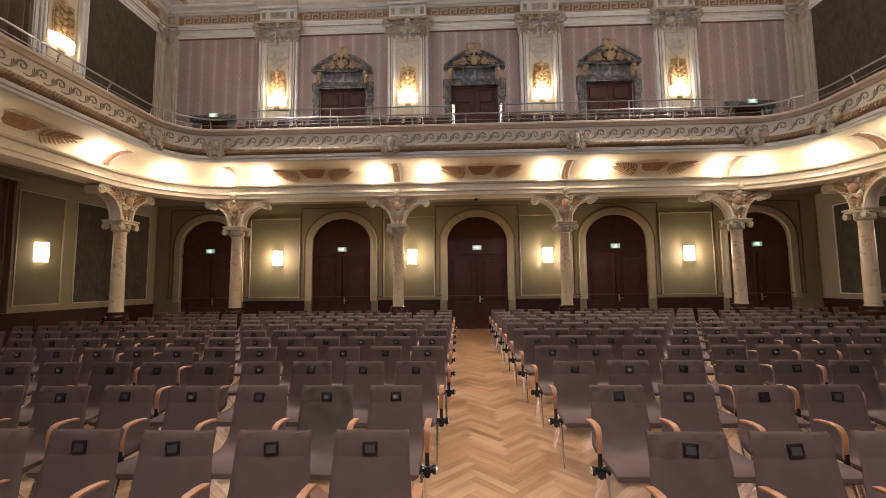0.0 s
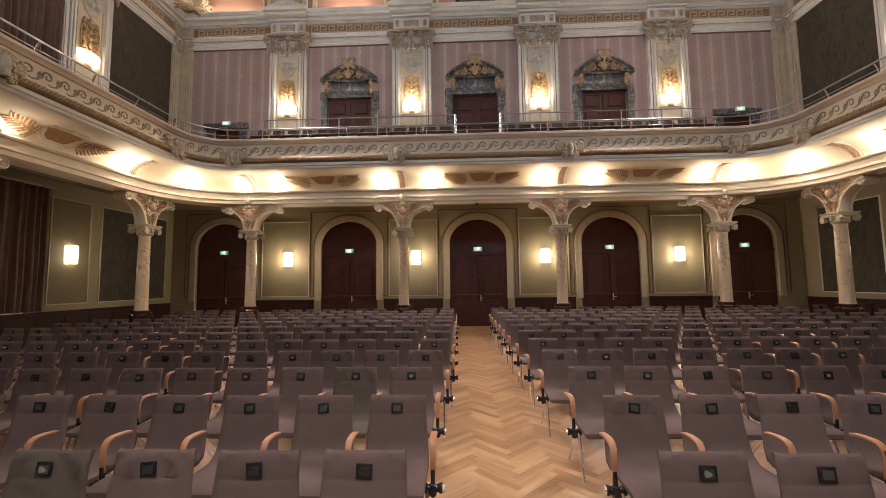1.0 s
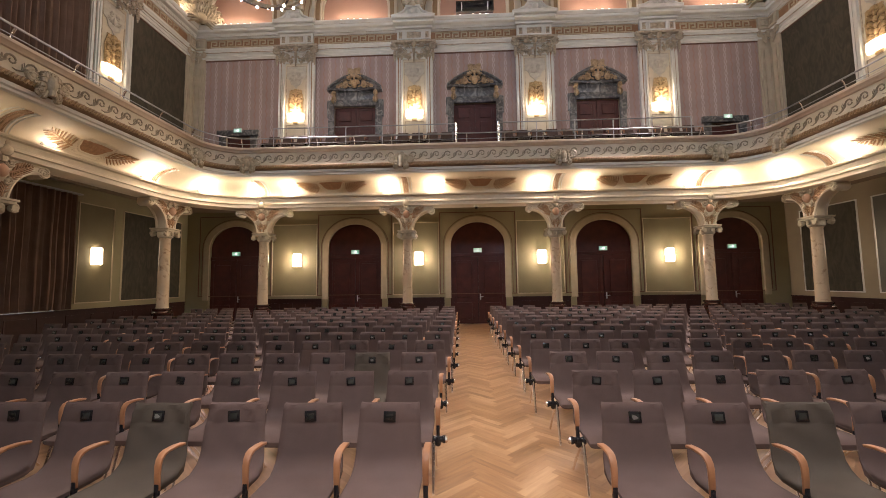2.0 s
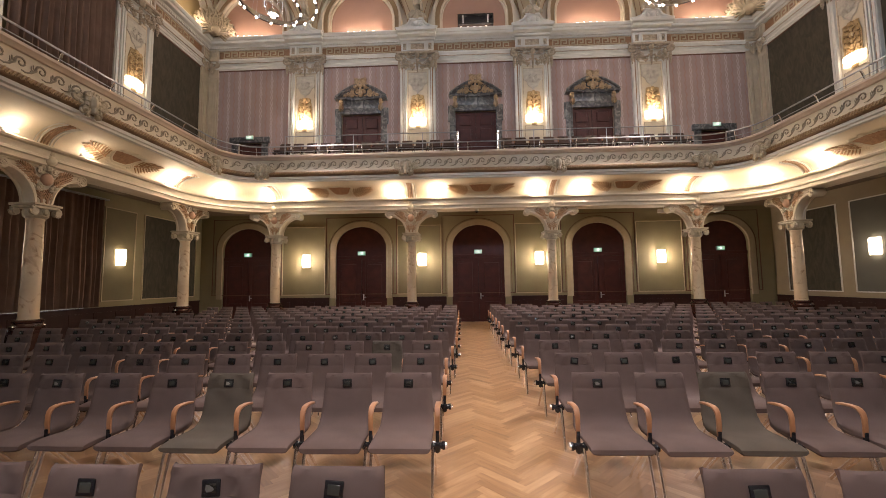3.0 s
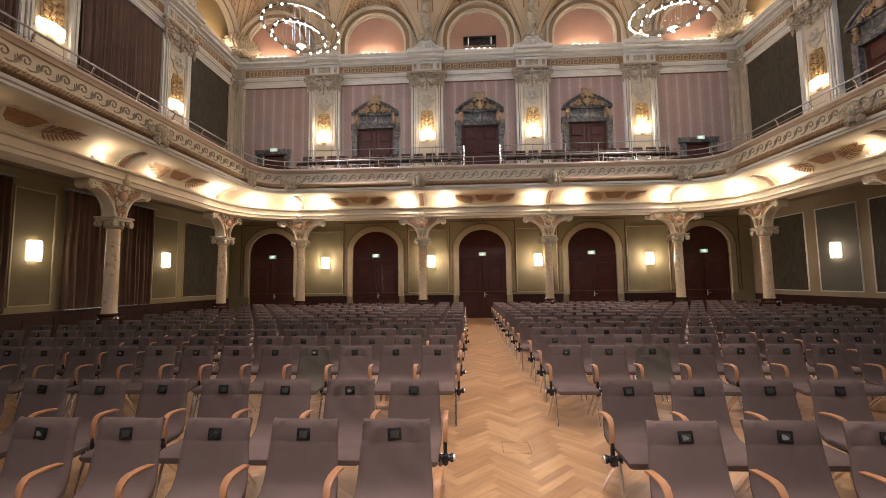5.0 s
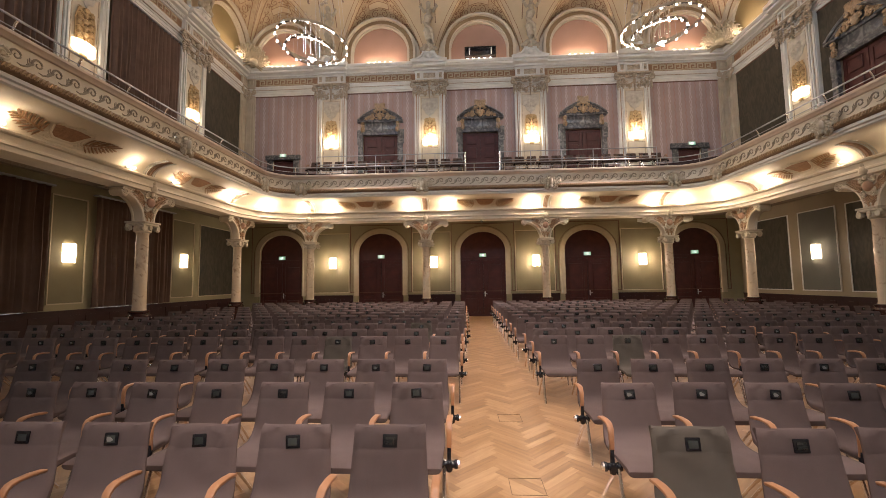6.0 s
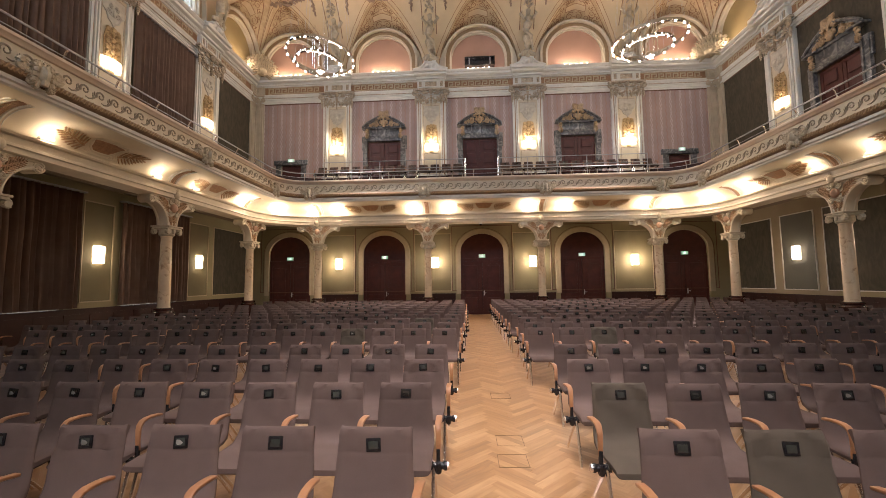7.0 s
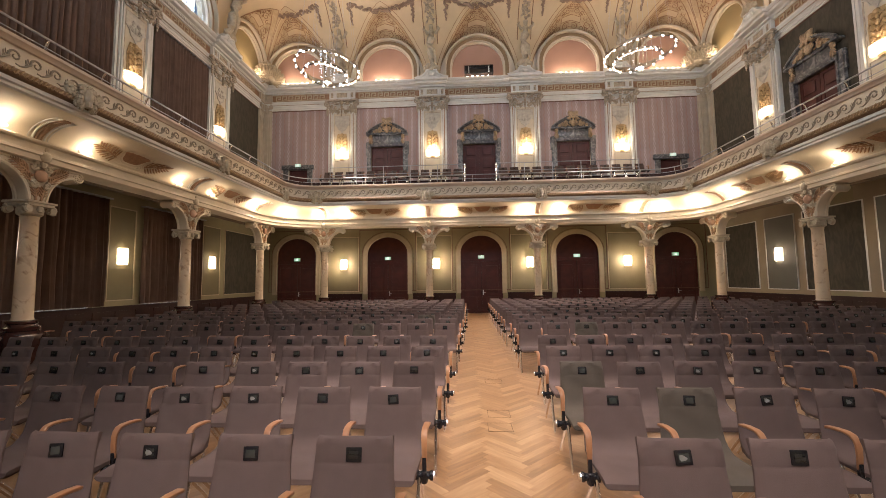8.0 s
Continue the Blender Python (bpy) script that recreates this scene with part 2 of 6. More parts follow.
# upper side walls: darker than the end wall's cream, their dimness set in colour
DIMWALL = material("dimmed_side_wall", (0.30, 0.24, 0.16), 0.72, var=0.10, scale=1.6, bump=0.08, fine=50)
# right wall's panels: the cool daylight falling there is put into the colour
COOLPANEL = material("daylight_toned_wall", (0.115, 0.110, 0.092), 0.75, var=0.12, scale=1.6, bump=0.08, fine=50)
TRIM = material("cream_trim", (0.44, 0.36, 0.24), 0.5, var=0.1, scale=5)
REDLINE = material("brown_line", (0.14, 0.062, 0.035), 0.6, var=0.15)
DOORWOOD = material("mahogany", (0.075, 0.017, 0.012), 0.5, var=0.28, scale=4, fine=22, bump=0.06, spec=0.35)
WAINSCOT = material("dark_wainscot", (0.030, 0.0075, 0.006), 0.5, var=0.3, scale=4, fine=25, spec=0.3)
CURTAIN = material("curtain_cloth", (0.145, 0.092, 0.068), 0.9, var=0.18, scale=3, bump=0.3, fine=160, spec=0.2)
DARKSTONE = material("dark_plinth", (0.05, 0.018, 0.013), 0.18, var=0.3, scale=6, coat=0.3)
MARBLE = patterned("column_marble", (0.58, 0.45, 0.31), (0.27, 0.17, 0.11), "marble", 3.2, 0.22, 0.54, 0.72, (1, 1, 0.7), 0.0)
GREYMARBLE = patterned("grey_marble", (0.065, 0.066, 0.070), (0.24, 0.235, 0.225), "marble", 3.0, 0.3, 0.45, 0.68, bump=0.0)
PINK = wallpaper("rose_wallpaper")
GREENDAMASK = patterned("green_damask", (0.040, 0.033, 0.020), (0.068, 0.056, 0.036), "marble", 2.6, 0.75, 0.38, 0.66, (1.6, 1.6, 0.6), 0.06)
LUNETTE = material("lunette_pink", (0.46, 0.27, 0.19), 0.7, var=0.08, scale=1.2)
VAULT = material("vault_cream", (0.62, 0.49, 0.31), 0.75, var=0.10, scale=1.2)
ARABESQUE = patterned("painted_arabesque", (0.52, 0.38, 0.22), (0.60, 0.46, 0.28), "marble", 3.0, 0.75, 0.35, 0.65, bump=0.0)
GARLAND = material("painted_garland", (0.31, 0.22, 0.16), 0.8, var=0.3, scale=6)
PLANK = parquet_wood("oak_plank", "object")
PARQUET = parquet_wood("oak_parquet", "island")
SUBFLOOR = material("floor_joint", (0.17, 0.085, 0.042), 0.7)
SHADE = glow("lit_shade", (1.0, 0.82, 0.56), 9.0)
BULB = glow("bulb", (1.0, 0.90, 0.76), 11.0)
EXITGLOW = glow("exit_sign", (0.06, 0.70, 0.34), 0.45)
EXITWHITE = glow("exit_symbol", (0.9, 1.0, 0.95), 2.0)
GLASS = bpy.data.materials.new("window_glass")
GLASS.use_nodes = True
_g = GLASS.node_tree.nodes["Principled BSDF"]
_g.inputs["Transmission Weight"].default_value, _g.inputs["Roughness"].default_value = 1.0, 0.05


# ---- mesh helpers ----
def link_mesh(name, bm, mat, smooth=False):
    me = bpy.data.meshes.new(name)
    bm.normal_update()
    bm.to_mesh(me)
    bm.free()
    for m in (mat if isinstance(mat, (list, tuple)) else [mat]):
        me.materials.append(m)
    if smooth:
        me.polygons.foreach_set("use_smooth", [True] * len(me.polygons))
        me.set_sharp_from_angle(angle=radians(38))
    return me


def part(name, bm, mat, parent=None, label="", smooth=True):
    ob = new(name, link_mesh(name, bm, mat, smooth))
    if parent is not None:
        ob.parent = parent
    if label:
        ob["label"] = label
    return ob


def shared(name, me, m, parent=None):
    ob = new(name, me)
    ob.matrix_basis = m
    if parent is not None:
        ob.parent = parent
    return ob


def thing(name, m, label, category, group="", kind=""):
    ob = new(name)
    ob.empty_display_size = 0.1
    ob.matrix_basis = m
    return tagged(ob, label, category, group, kind)


def box(bm, x0, x1, y0, y1, z0, z1, bevel=0.0, m=None):
    vs = [bm.verts.new(p) for p in ((x0, y0, z0), (x1, y0, z0), (x1, y1, z0), (x0, y1, z0), (x0, y0, z1), (x1, y0, z1), (x1, y1, z1), (x0, y1, z1))]
    fs = [bm.faces.new([vs[i] for i in q]) for q in ((3, 2, 1, 0), (4, 5, 6, 7), (0, 1, 5, 4), (1, 2, 6, 5), (2, 3, 7, 6), (3, 0, 4, 7))]
    if m is not None:
        for v in vs:
            v.co = m @ v.co
    if bevel:
        es = list({e for f in fs for e in f.edges})
        bmesh.ops.bevel(bm, geom=es, offset=bevel, segments=2, affect="EDGES", profile=0.5)
    return bm


def tube(bm, pts, r, n=8, caps=True):
    """A round rod along pts; r is a number or one for each point."""
    pts = [Vector(p) for p in pts]
    rs = r if isinstance(r, (list, tuple)) else [r] * len(pts)
    rings, up = [], Vector((0.03, 0.05, 1)).normalized()
    for i, p in enumerate(pts):
        d = (pts[min(i + 1, len(pts) - 1)] - pts[max(i - 1, 0)]).normalized()
        a = d.cross(up)
        if a.length < 0.05:
            a = d.cross(Vector((1, 0, 0)))
        a.normalize()
        b = d.cross(a)
        rings.append([bm.verts.new(p + (a * math.cos(k * 2 * math.pi / n) + b * math.sin(k * 2 * math.pi / n)) * rs[i]) for k in range(n)])
    for q0, q1 in zip(rings, rings[1:]):
        for k in range(n):
            bm.faces.new((q0[k], q0[(k + 1) % n], q1[(k + 1) % n], q1[k]))
    if caps:
        bm.faces.new(rings[0][::-1])
        bm.faces.new(rings[-1])
    return bm


def lathe(bm, prof, n=20, centre=(0, 0, 0), a0=0.0, a1=360.0, sy=1.0):
    full = abs(a1 - a0) > 359
    steps = n if full else n + 1
    rings = []
    for r, z in prof:
        rings.append([bm.verts.new((centre[0] + r * math.cos(radians(a0 + (a1 - a0) * k / n)), centre[1] + sy * r * math.sin(radians(a0 + (a1 - a0) * k / n)), centre[2] + z)) for k in range(steps)])
    for q0, q1 in zip(rings, rings[1:]):
        for k in range(n if full else n):
            bm.faces.new((q0[k], q0[(k + 1) % steps], q1[(k + 1) % steps], q1[k]))
    if full:
        if prof[0][0] > 1e-4:
            bm.faces.new(rings[0][::-1])
        if prof[-1][0] > 1e-4:
            bm.faces.new(rings[-1])
    return bm


def sweep(bm, path, prof, closed=False):
    """Profile points (o, z) along path points (x, y, nx, ny)."""
    rows = [[bm.verts.new((x + nx * o, y + ny * o, z)) for o, z in prof] for x, y, nx, ny in path]
    k = len(prof)
    for r0, r1 in zip(rows, rows[1:]):
        for i in range(k if closed else k - 1):
            bm.faces.new((r0[i], r1[i], r1[(i + 1) % k], r0[(i + 1) % k]))
    return bm


def plate(bm, pts, y0, y1, m=None):
    """An upright plate: outline pts (x, z), from y0 to y1."""
    a = [bm.verts.new((x, y0, z)) for x, z in pts]
    b = [bm.verts.new((x, y1, z)) for x, z in pts]
    bm.faces.new(a)
    bm.faces.new(b[::-1])
    for i in range(len(pts)):
        j = (i + 1) % len(pts)
        bm.faces.new((a[j], a[i], b[i], b[j]))
    if m is not None:
        for v in a + b:
            v.co = m @ v.co
    return bm


def ball(bm, c, rx, ry, rz, n=8, rot=0.0):
    """A squashed boss, turned by rot in the upright plane."""
    rings = []
    cr, sr = math.cos(rot), math.sin(rot)
    for i in range(1, n // 2):
        th = math.pi * i / (n // 2)
        ring = []
        for k in range(n):
            ph = 2 * math.pi * k / n
            x, y, z = rx * math.sin(th) * math.cos(ph), ry * math.sin(th) * math.sin(ph), rz * math.cos(th)
            ring.append(bm.verts.new((c[0] + x * cr + z * sr, c[1] + y, c[2] - x * sr + z * cr)))
        rings.append(ring)
    top = bm.verts.new((c[0] + rz * sr, c[1], c[2] + rz * cr))
    bot = bm.verts.new((c[0] - rz * sr, c[1], c[2] - rz * cr))
    for k in range(n):
        bm.faces.new((top, rings[0][k], rings[0][(k + 1) % n]))
        bm.faces.new((bot, rings[-1][(k + 1) % n], rings[-1][k]))
    for r0, r1 in zip(rings, rings[1:]):
        for k in range(n):
            bm.faces.new((r0[k], r1[k], r1[(k + 1) % n], r0[(k + 1) % n]))
    return bm


def spiral(bm, x, z, r, turns=1.6, side=1, y=0.0, thick=0.03, start=90.0, n=18, flat=None):
    """A volute in the upright plane round (x, z)."""
    pts, rs = [], []
    for i in range(n + 1):
        u = i / n
        a = radians(start) + side * u * turns * 2 * math.pi
        rr = r * (1 - 0.86 * u)
        pts.append((x + rr * math.cos(a), y - 0.3 * thick * u, z + rr * math.sin(a)))
        rs.append(thick * (1 - 0.45 * u))
    tube(bm, pts, rs, 6)
    ball(bm, (x, y, z), thick * 1.3, thick, thick * 1.3, 6)
    return bm


def leafy(bm, x, z, ang, length, width, y=0.0, thick=0.03, lobes=5):
    """An acanthus leaf or palm branch: a stem with leaflets on both sides."""
    ca, sa = math.cos(ang), math.sin(ang)
    tube(bm, [(x, y, z), (x + ca * length, y - thick * 0.3, z + sa * length)], [thick * 0.5, thick * 0.2], 5)
    for i in range(lobes):
        u = 0.2 + 0.8 * i / max(1, lobes - 1)
        px, pz = x + ca * length * u, z + sa * length * u
        w = width * math.sin(math.pi * min(0.93, 0.25 + 0.68 * u))
        for s in (-1, 1):
            la = ang + s * 0.75
            cx2, cz2 = px + math.cos(la) * w * 0.5, pz + math.sin(la) * w * 0.5
            ball(bm, (cx2, y, cz2), w * 0.12, thick * 0.6, w * 0.55, 6, math.pi / 2 - la)
    return bm


def scrollwork(bm, w, h, seed, y=0.0, thick=0.03, count=4):
    """Symmetric relief: paired volutes, leaves and bosses up a panel w wide and h high, from z 0."""
    rnd = random.Random(seed)
    for i in range(count):
        z = h * (i + 0.5) / count
        r = min(w * 0.24, h / count * 0.42) * rnd.uniform(0.8, 1.0)
        for s in (-1, 1):
            spiral(bm, s * w * 0.25, z, r, rnd.uniform(1.2, 1.8), s * (1 if i % 2 else -1), y, thick, 90 if i % 2 else 270)
            leafy(bm, s * w * 0.08, z - r * 0.6, math.pi / 2 - s * 0.6, r * 1.3, r * 0.9, y, thick, 4)
        ball(bm, (0, y, z), w * rnd.uniform(0.06, 0.1), thick * 1.5, h / count * 0.3, 8)
    return bm


def arch_pts(cx, w, spring, rise, n=20):
    return [(cx + w / 2 * math.cos(math.pi * i / n), spring + rise * math.sin(math.pi * i / n)) for i in range(n + 1)]


def arch_band(bm, cx, wi, wo, base, spring, rise_i, rise_o, y0, y1, n=24):
    """An arched surround between an inner and an outer outline, with its jambs down to base."""
    pi = [(cx + wi / 2, base)] + arch_pts(cx, wi, spring, rise_i, n) + [(cx - wi / 2, base)]
    po = [(cx + wo / 2, base)] + arch_pts(cx, wo, spring, rise_o, n) + [(cx - wo / 2, base)]
    fi, fo = [bm.verts.new((x, y0, z)) for x, z in pi], [bm.verts.new((x, y0, z)) for x, z in po]
    bi, bo = [bm.verts.new((x, y1, z)) for x, z in pi], [bm.verts.new((x, y1, z)) for x, z in po]
    for i in range(len(pi) - 1):
        bm.faces.new((fi[i], fo[i], fo[i + 1], fi[i + 1]))
        bm.faces.new((fo[i], bo[i], bo[i + 1], fo[i + 1]))
        bm.faces.new((bi[i], fi[i], fi[i + 1], bi[i + 1]))
    for i in (0, -1):
        bm.faces.new((fi[i], bi[i], bo[i], fo[i]))
    return bm


def arch_wall(bm, x0, x1, z0, z1, openings, y0, y1, n=20):
    """An upright wall from x0 to x1 with arched openings (cx, width, sill, spring, rise)."""
    x = x0
    for cx, w, sill, spring, rise in sorted(openings):
        box(bm, x, cx - w / 2, y0, y1, z0, z1)
        if sill > z0:
            box(bm, cx - w / 2, cx + w / 2, y0, y1, z0, sill)
        pts = arch_pts(cx, w, spring, rise, n)
        for (xa, za), (xb, zb) in zip(pts, pts[1:]):
            plate(bm, [(xb, zb), (xa, za), (xa, z1), (xb, z1)], y0, y1)
        x = cx + w / 2
    box(bm, x, x1, y0, y1, z0, z1)
    return bm


def rect_trim(bm, x0, x1, z0, z1, w, y0, y1):
    """A mitred rectangular moulding round a panel."""
    for (a, b, c, d) in ((x0, x1, z0, z0 + w), (x0, x1, z1 - w, z1), (x0, x0 + w, z0 + w, z1 - w), (x1 - w, x1, z0 + w, z1 - w)):
        box(bm, a, b, y0, y1, c, d)
    return bm


# the frame of a side wall: local x runs along the wall, local y into it, z up
SIDE_L = Matrix(((0, -1, 0, WL), (1, 0, 0, 0), (0, 0, 1, 0), (0, 0, 0, 1)))
SIDE_R = Matrix(((0, 1, 0, WR), (-1, 0, 0, 0), (0, 0, 1, 0), (0, 0, 0, 1)))


# ---- walls, floor, ceiling ----
def wall(name, label, build, m, upper=None):
    bm = bmesh.new()
    build(bm)
    for f in bm.faces:
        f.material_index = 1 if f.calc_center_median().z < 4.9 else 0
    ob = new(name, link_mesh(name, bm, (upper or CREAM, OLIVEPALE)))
    ob.matrix_basis = m
    return tagged(ob, label, "wall", kind="structure")


BACK = Matrix.Translation((0, YB, 0))
DOOR_X = [CX + BAY * k for k in (-2, -1, 0, 1, 2)]
PIL_X = [CX + BAY * k for k in (-1.5, -0.5, 0.5, 1.5)]
SIDE_PIL = [9.8, 5.0, 0.2, -4.6, -9.4]
SIDE_BAY = [12.0, 7.4, 2.6, -2.2, -7.0]


def build_back(bm):
    arch_wall(bm, WL - 0.4, WR + 0.4, 0, 4.9, [(x, 2.25, 0, 3.2, 0.95) for x in DOOR_X], 0, 0.4)
    ups = [(x, 1.8, 6.9, 9.15, 0.001) for x in DOOR_X[1:4]] + [(x, 1.1, 6.9, 8.0, 0.001) for x in (DOOR_X[0], DOOR_X[4])]
    arch_wall(bm, WL - 0.4, WR + 0.4, 4.9, 12.8, ups, 0, 0.4, 4)
    box(bm, WL - 0.4, WR + 0.4, 0, 0.4, 12.8, 18)


wall("wall_north", "olive and cream plastered end wall with arched door openings", build_back, BACK)


def build_left(bm):
    wins = [(u, 2.7, 0.94, 4.4, 0.001) for u in (7.35, 2.75, -2.05)]
    arch_wall(bm, YF - 0.4, YB, 0, 4.9, wins, 0, 0.4, 4)
    box(bm, YF - 0.4, YB, 0, 0.4, 4.9, 12.8)
    arch_wall(bm, YF - 0.4, YB, 12.8, 18, [(u, 2.9, 13.0, 13.45, 1.45) for u in SIDE_BAY[1:]], 0, 0.4)


wall("wall_west", "plastered side wall with curtained windows and lunette windows", build_left, SIDE_L, DIMWALL)
wall("wall_east", "plastered side wall with damask panels", lambda bm: (arch_wall(bm, -YB, -YF + 0.4, 0, 18, [(-7.4, 1.8, 6.9, 9.15, 0.001)], 0, 0.4, 4)), SIDE_R, DIMWALL)
SIDE_S = Matrix(((-1, 0, 0, 0), (0, -1, 0, YF), (0, 0, 1, 0), (0, 0, 0, 1)))


# unseen closing wall; its arched openings are added to admit daylight
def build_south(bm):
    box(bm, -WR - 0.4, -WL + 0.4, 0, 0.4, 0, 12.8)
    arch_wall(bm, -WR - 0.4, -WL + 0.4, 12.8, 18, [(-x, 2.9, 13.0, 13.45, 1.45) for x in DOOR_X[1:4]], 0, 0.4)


wall("wall_south", "plastered wall at the stage end with added lunette windows", build_south, SIDE_S)

bm = bmesh.new()
box(bm, WL - 0.4, WR + 0.4, YF - 0.4, YB + 1.4, -0.3, -0.012)
FLOOR = tagged(new("floor", link_mesh("floor", bm, SUBFLOOR)), "varnished oak herringbone parquet floor", "floor", kind="structure")


def build_vault():
    st = 0.075
    xs = np.arange(WL, WR + st, st)
    ys = np.arange(YF, YB + st, st)
    xs[-1], ys[-1] = WR, YB
    X, Y = np.meshgrid(xs, ys)
    A, B, Z0 = 6.0, 4.5, 12.9

    def cove(d):
        u = np.clip(1 - d / A, 0, 1)
        return Z0 + B * np.sqrt(1 - u * u)

    dl, dr, db, df = X - WL, WR - X, YB - Y, Y - YF
    Z = np.minimum(np.minimum(cove(dl), cove(dr)), np.minimum(cove(db), cove(df)))
    region = np.zeros(Z.shape, int)
    plain = Z.copy()

    def pen(s, d, half, rise):
        x = np.clip(np.abs(s) / half, 0, 1)
        u = np.clip(d / 1.5, 0, 1)
        return np.where((np.abs(s) < half) & (d < 2.6), Z0 + 0.1 + rise * np.sqrt(1 - x * x) + 0.75 * (1 - x) * (1 - (1 - u) ** 2), -1)

    pens = [(X - x, db, 2.1, 2.35) for x in DOOR_X] + [(X - x, df, 2.1, 2.35) for x in DOOR_X[1:4]]
    for u in SIDE_BAY:
        pens += [(Y - u, dl, 2.0, 2.3), (Y - u, dr, 2.0, 2.3)]
    for s, d, half, rise in pens:
        p = pen(s, d, half, rise)
        better = p > Z
        Z = np.where(better, p, Z)
        inner = pen(s * 1.07, d * 1.06 + 0.02, half, rise)
        region = np.where(better & (inner > plain), 1, region)
    ny, nx = Z.shape
    idx = np.arange(nx * ny).reshape(ny, nx)
    quads = np.stack([idx[:-1, :-1], idx[1:, :-1], idx[1:, 1:], idx[:-1, 1:]], -1).reshape(-1, 4)
    me = bpy.data.meshes.new("ceiling")
    me.from_pydata(np.stack([X, Y, Z], -1).reshape(-1, 3).tolist(), [], quads.tolist())
    me.materials.append(VAULT)
    me.materials.append(ARABESQUE)
    me.polygons.foreach_set("material_index", region[:-1, :-1].reshape(-1).tolist())
    me.polygons.foreach_set("use_smooth", [True] * len(me.polygons))
    me.update()
    return tagged(new("ceiling", me), "cream painted coved vault with lunette caps and arabesques", "ceiling", kind="structure")


build_vault()

bm = bmesh.new()
box(bm, WL - 0.4, WR + 0.4, YF - 0.4, YB + 0.4, 18, 18.2)
tagged(new("roof_slab", link_mesh("roof_slab", bm, CREAM)), "plain slab closing the hall above the vault", "ceiling", kind="structure")


# ---- balcony ----
CB = 0.82                      # axis of the balcony
FX, FY, FR = 8.48, 10.0, 1.1      # half width and end of the balcony's front, corner radius
COVE_D = 0.66                     # depth of the lit cove under it


def balcony_path(step=0.5, y_start=YF):
    pts = []
    xl, xr = CB - FX, CB + FX
    n = int((FY - FR - y_start) / step)
    for i in range(n):
        pts.append((xl, y_start + (FY - FR - y_start) * i / n, -1, 0))
    for i in range(13):
        a = radians(180 - 90 * i / 12)
        pts.append((xl + FR + FR * math.cos(a), FY - FR + FR * math.sin(a), math.cos(a), math.sin(a)))
    n = int((2 * FX - 2 * FR) / step)
    for i in range(1, n):
        pts.append((xl + FR + (2 * FX - 2 * FR) * i / n, FY, 0, 1))
    for i in range(13):
        a = radians(90 - 90 * i / 12)
        pts.append((xr - FR + FR * math.cos(a), FY - FR + FR * math.sin(a), math.cos(a), math.sin(a)))
    n = int((FY - FR - y_start) / step)
    for i in range(1, n + 1):
        pts.append((xr, FY - FR - (FY - FR - y_start) * i / n, 1, 0))
    return pts


BPATH = balcony_path()


def along(path, spacing, first=0.0):
    """Points at even spacing along a path: x, y, nx, ny."""
    out, run, nxt = [], 0.0, first
    for (x0, y0, a0, b0), (x1, y1, a1, b1) in zip(path, path[1:]):
        d = math.hypot(x1 - x0, y1 - y0)
        while nxt <= run + d and d > 1e-6:
            u = (nxt - run) / d
            n = Vector((a0 + (a1 - a0) * u, b0 + (b1 - b0) * u)).normalized()
            out.append((x0 + (x1 - x0) * u, y0 + (y1 - y0) * u, n.x, n.y))
            nxt += spacing
        run += d
    return out


def at_front(x, y, nx, ny, o, z):
    """A pose on the balcony: local x along it, local y towards the walls."""
    return Matrix(((ny, nx, 0, x + nx * o), (-nx, ny, 0, y + ny * o), (0, 0, 1, z), (0, 0, 0, 1)))


BALCONY = thing("balcony", Matrix(), "cream stucco balcony with scroll frieze and lit cove below", "balcony", kind="structure")
bm = bmesh.new()
sweep(bm, BPATH, [(0.5, 5.95), (0.42, 6.08), (-0.04, 6.08), (-0.08, 6.05), (-0.08, 6.00), (-0.03, 5.97), (-0.01, 5.92), (0.04, 5.91)])
part("parapet_cap", bm, CAPTAN, BALCONY, "tan painted parapet cap moulding")
bm = bmesh.new()
sweep(bm, BPATH, [(0.04, 5.91), (0.04, 5.54), (0.0, 5.53), (0.0, 5.505)])
part("fascia", bm, CREAM, BALCONY)
bm = bmesh.new()
sweep(bm, BPATH, [(0.0, 5.505), (-0.05, 5.49), (-0.085, 5.45), (-0.09, 5.41), (-0.07, 5.36), (-0.03, 5.335), (0.02, 5.33)])
part("roll_moulding", bm, ROSEGOLD, BALCONY, "reddish gilded roll moulding")
bm = bmesh.new()
sweep(bm, BPATH, [(0.02, 5.33), (-0.02, 5.31), (-0.02, 5.24), (0.03, 5.22), (0.03, 5.17), (0.10, 5.15)])
part("soffit_band", bm, PALE, BALCONY)
bm = bmesh.new()
sweep(bm, BPATH, [(0.10, 5.15)] + [(1.15 - COVE_D * (1 - math.cos(radians(90 - 7.5 * i))), 4.72 + 0.42 * math.sin(radians(90 - 7.5 * i))) for i in range(13)])
part("cove", bm, COVE, BALCONY, "cream plaster cove lit from below")
bm = bmesh.new()
sweep(bm, BPATH, [(1.15, 4.72), (0.98, 4.72), (0.96, 4.69), (0.98, 4.65), (1.05, 4.63), (1.06, 4.50), (1.04, 4.49), (1.04, 4.44), (1.08, 4.42), (1.08, 4.32), (1.12, 4.30), (1.62, 4.30), (1.62, 4.73)])
part("beam", bm, CREAM, BALCONY, "moulded cream beam carried by the columns")
bm = bmesh.new()
sweep(bm, BPATH, [(0.42, 5.95), (1.75, 5.95), (1.75, 6.55), (2.75, 6.55), (2.75, 6.9), (3.3, 6.9)])
box(bm, WL, WL + 0.8, YF, YB, 6.6, 6.9)
box(bm, WR - 0.8, WR, YF, YB, 6.6, 6.9)
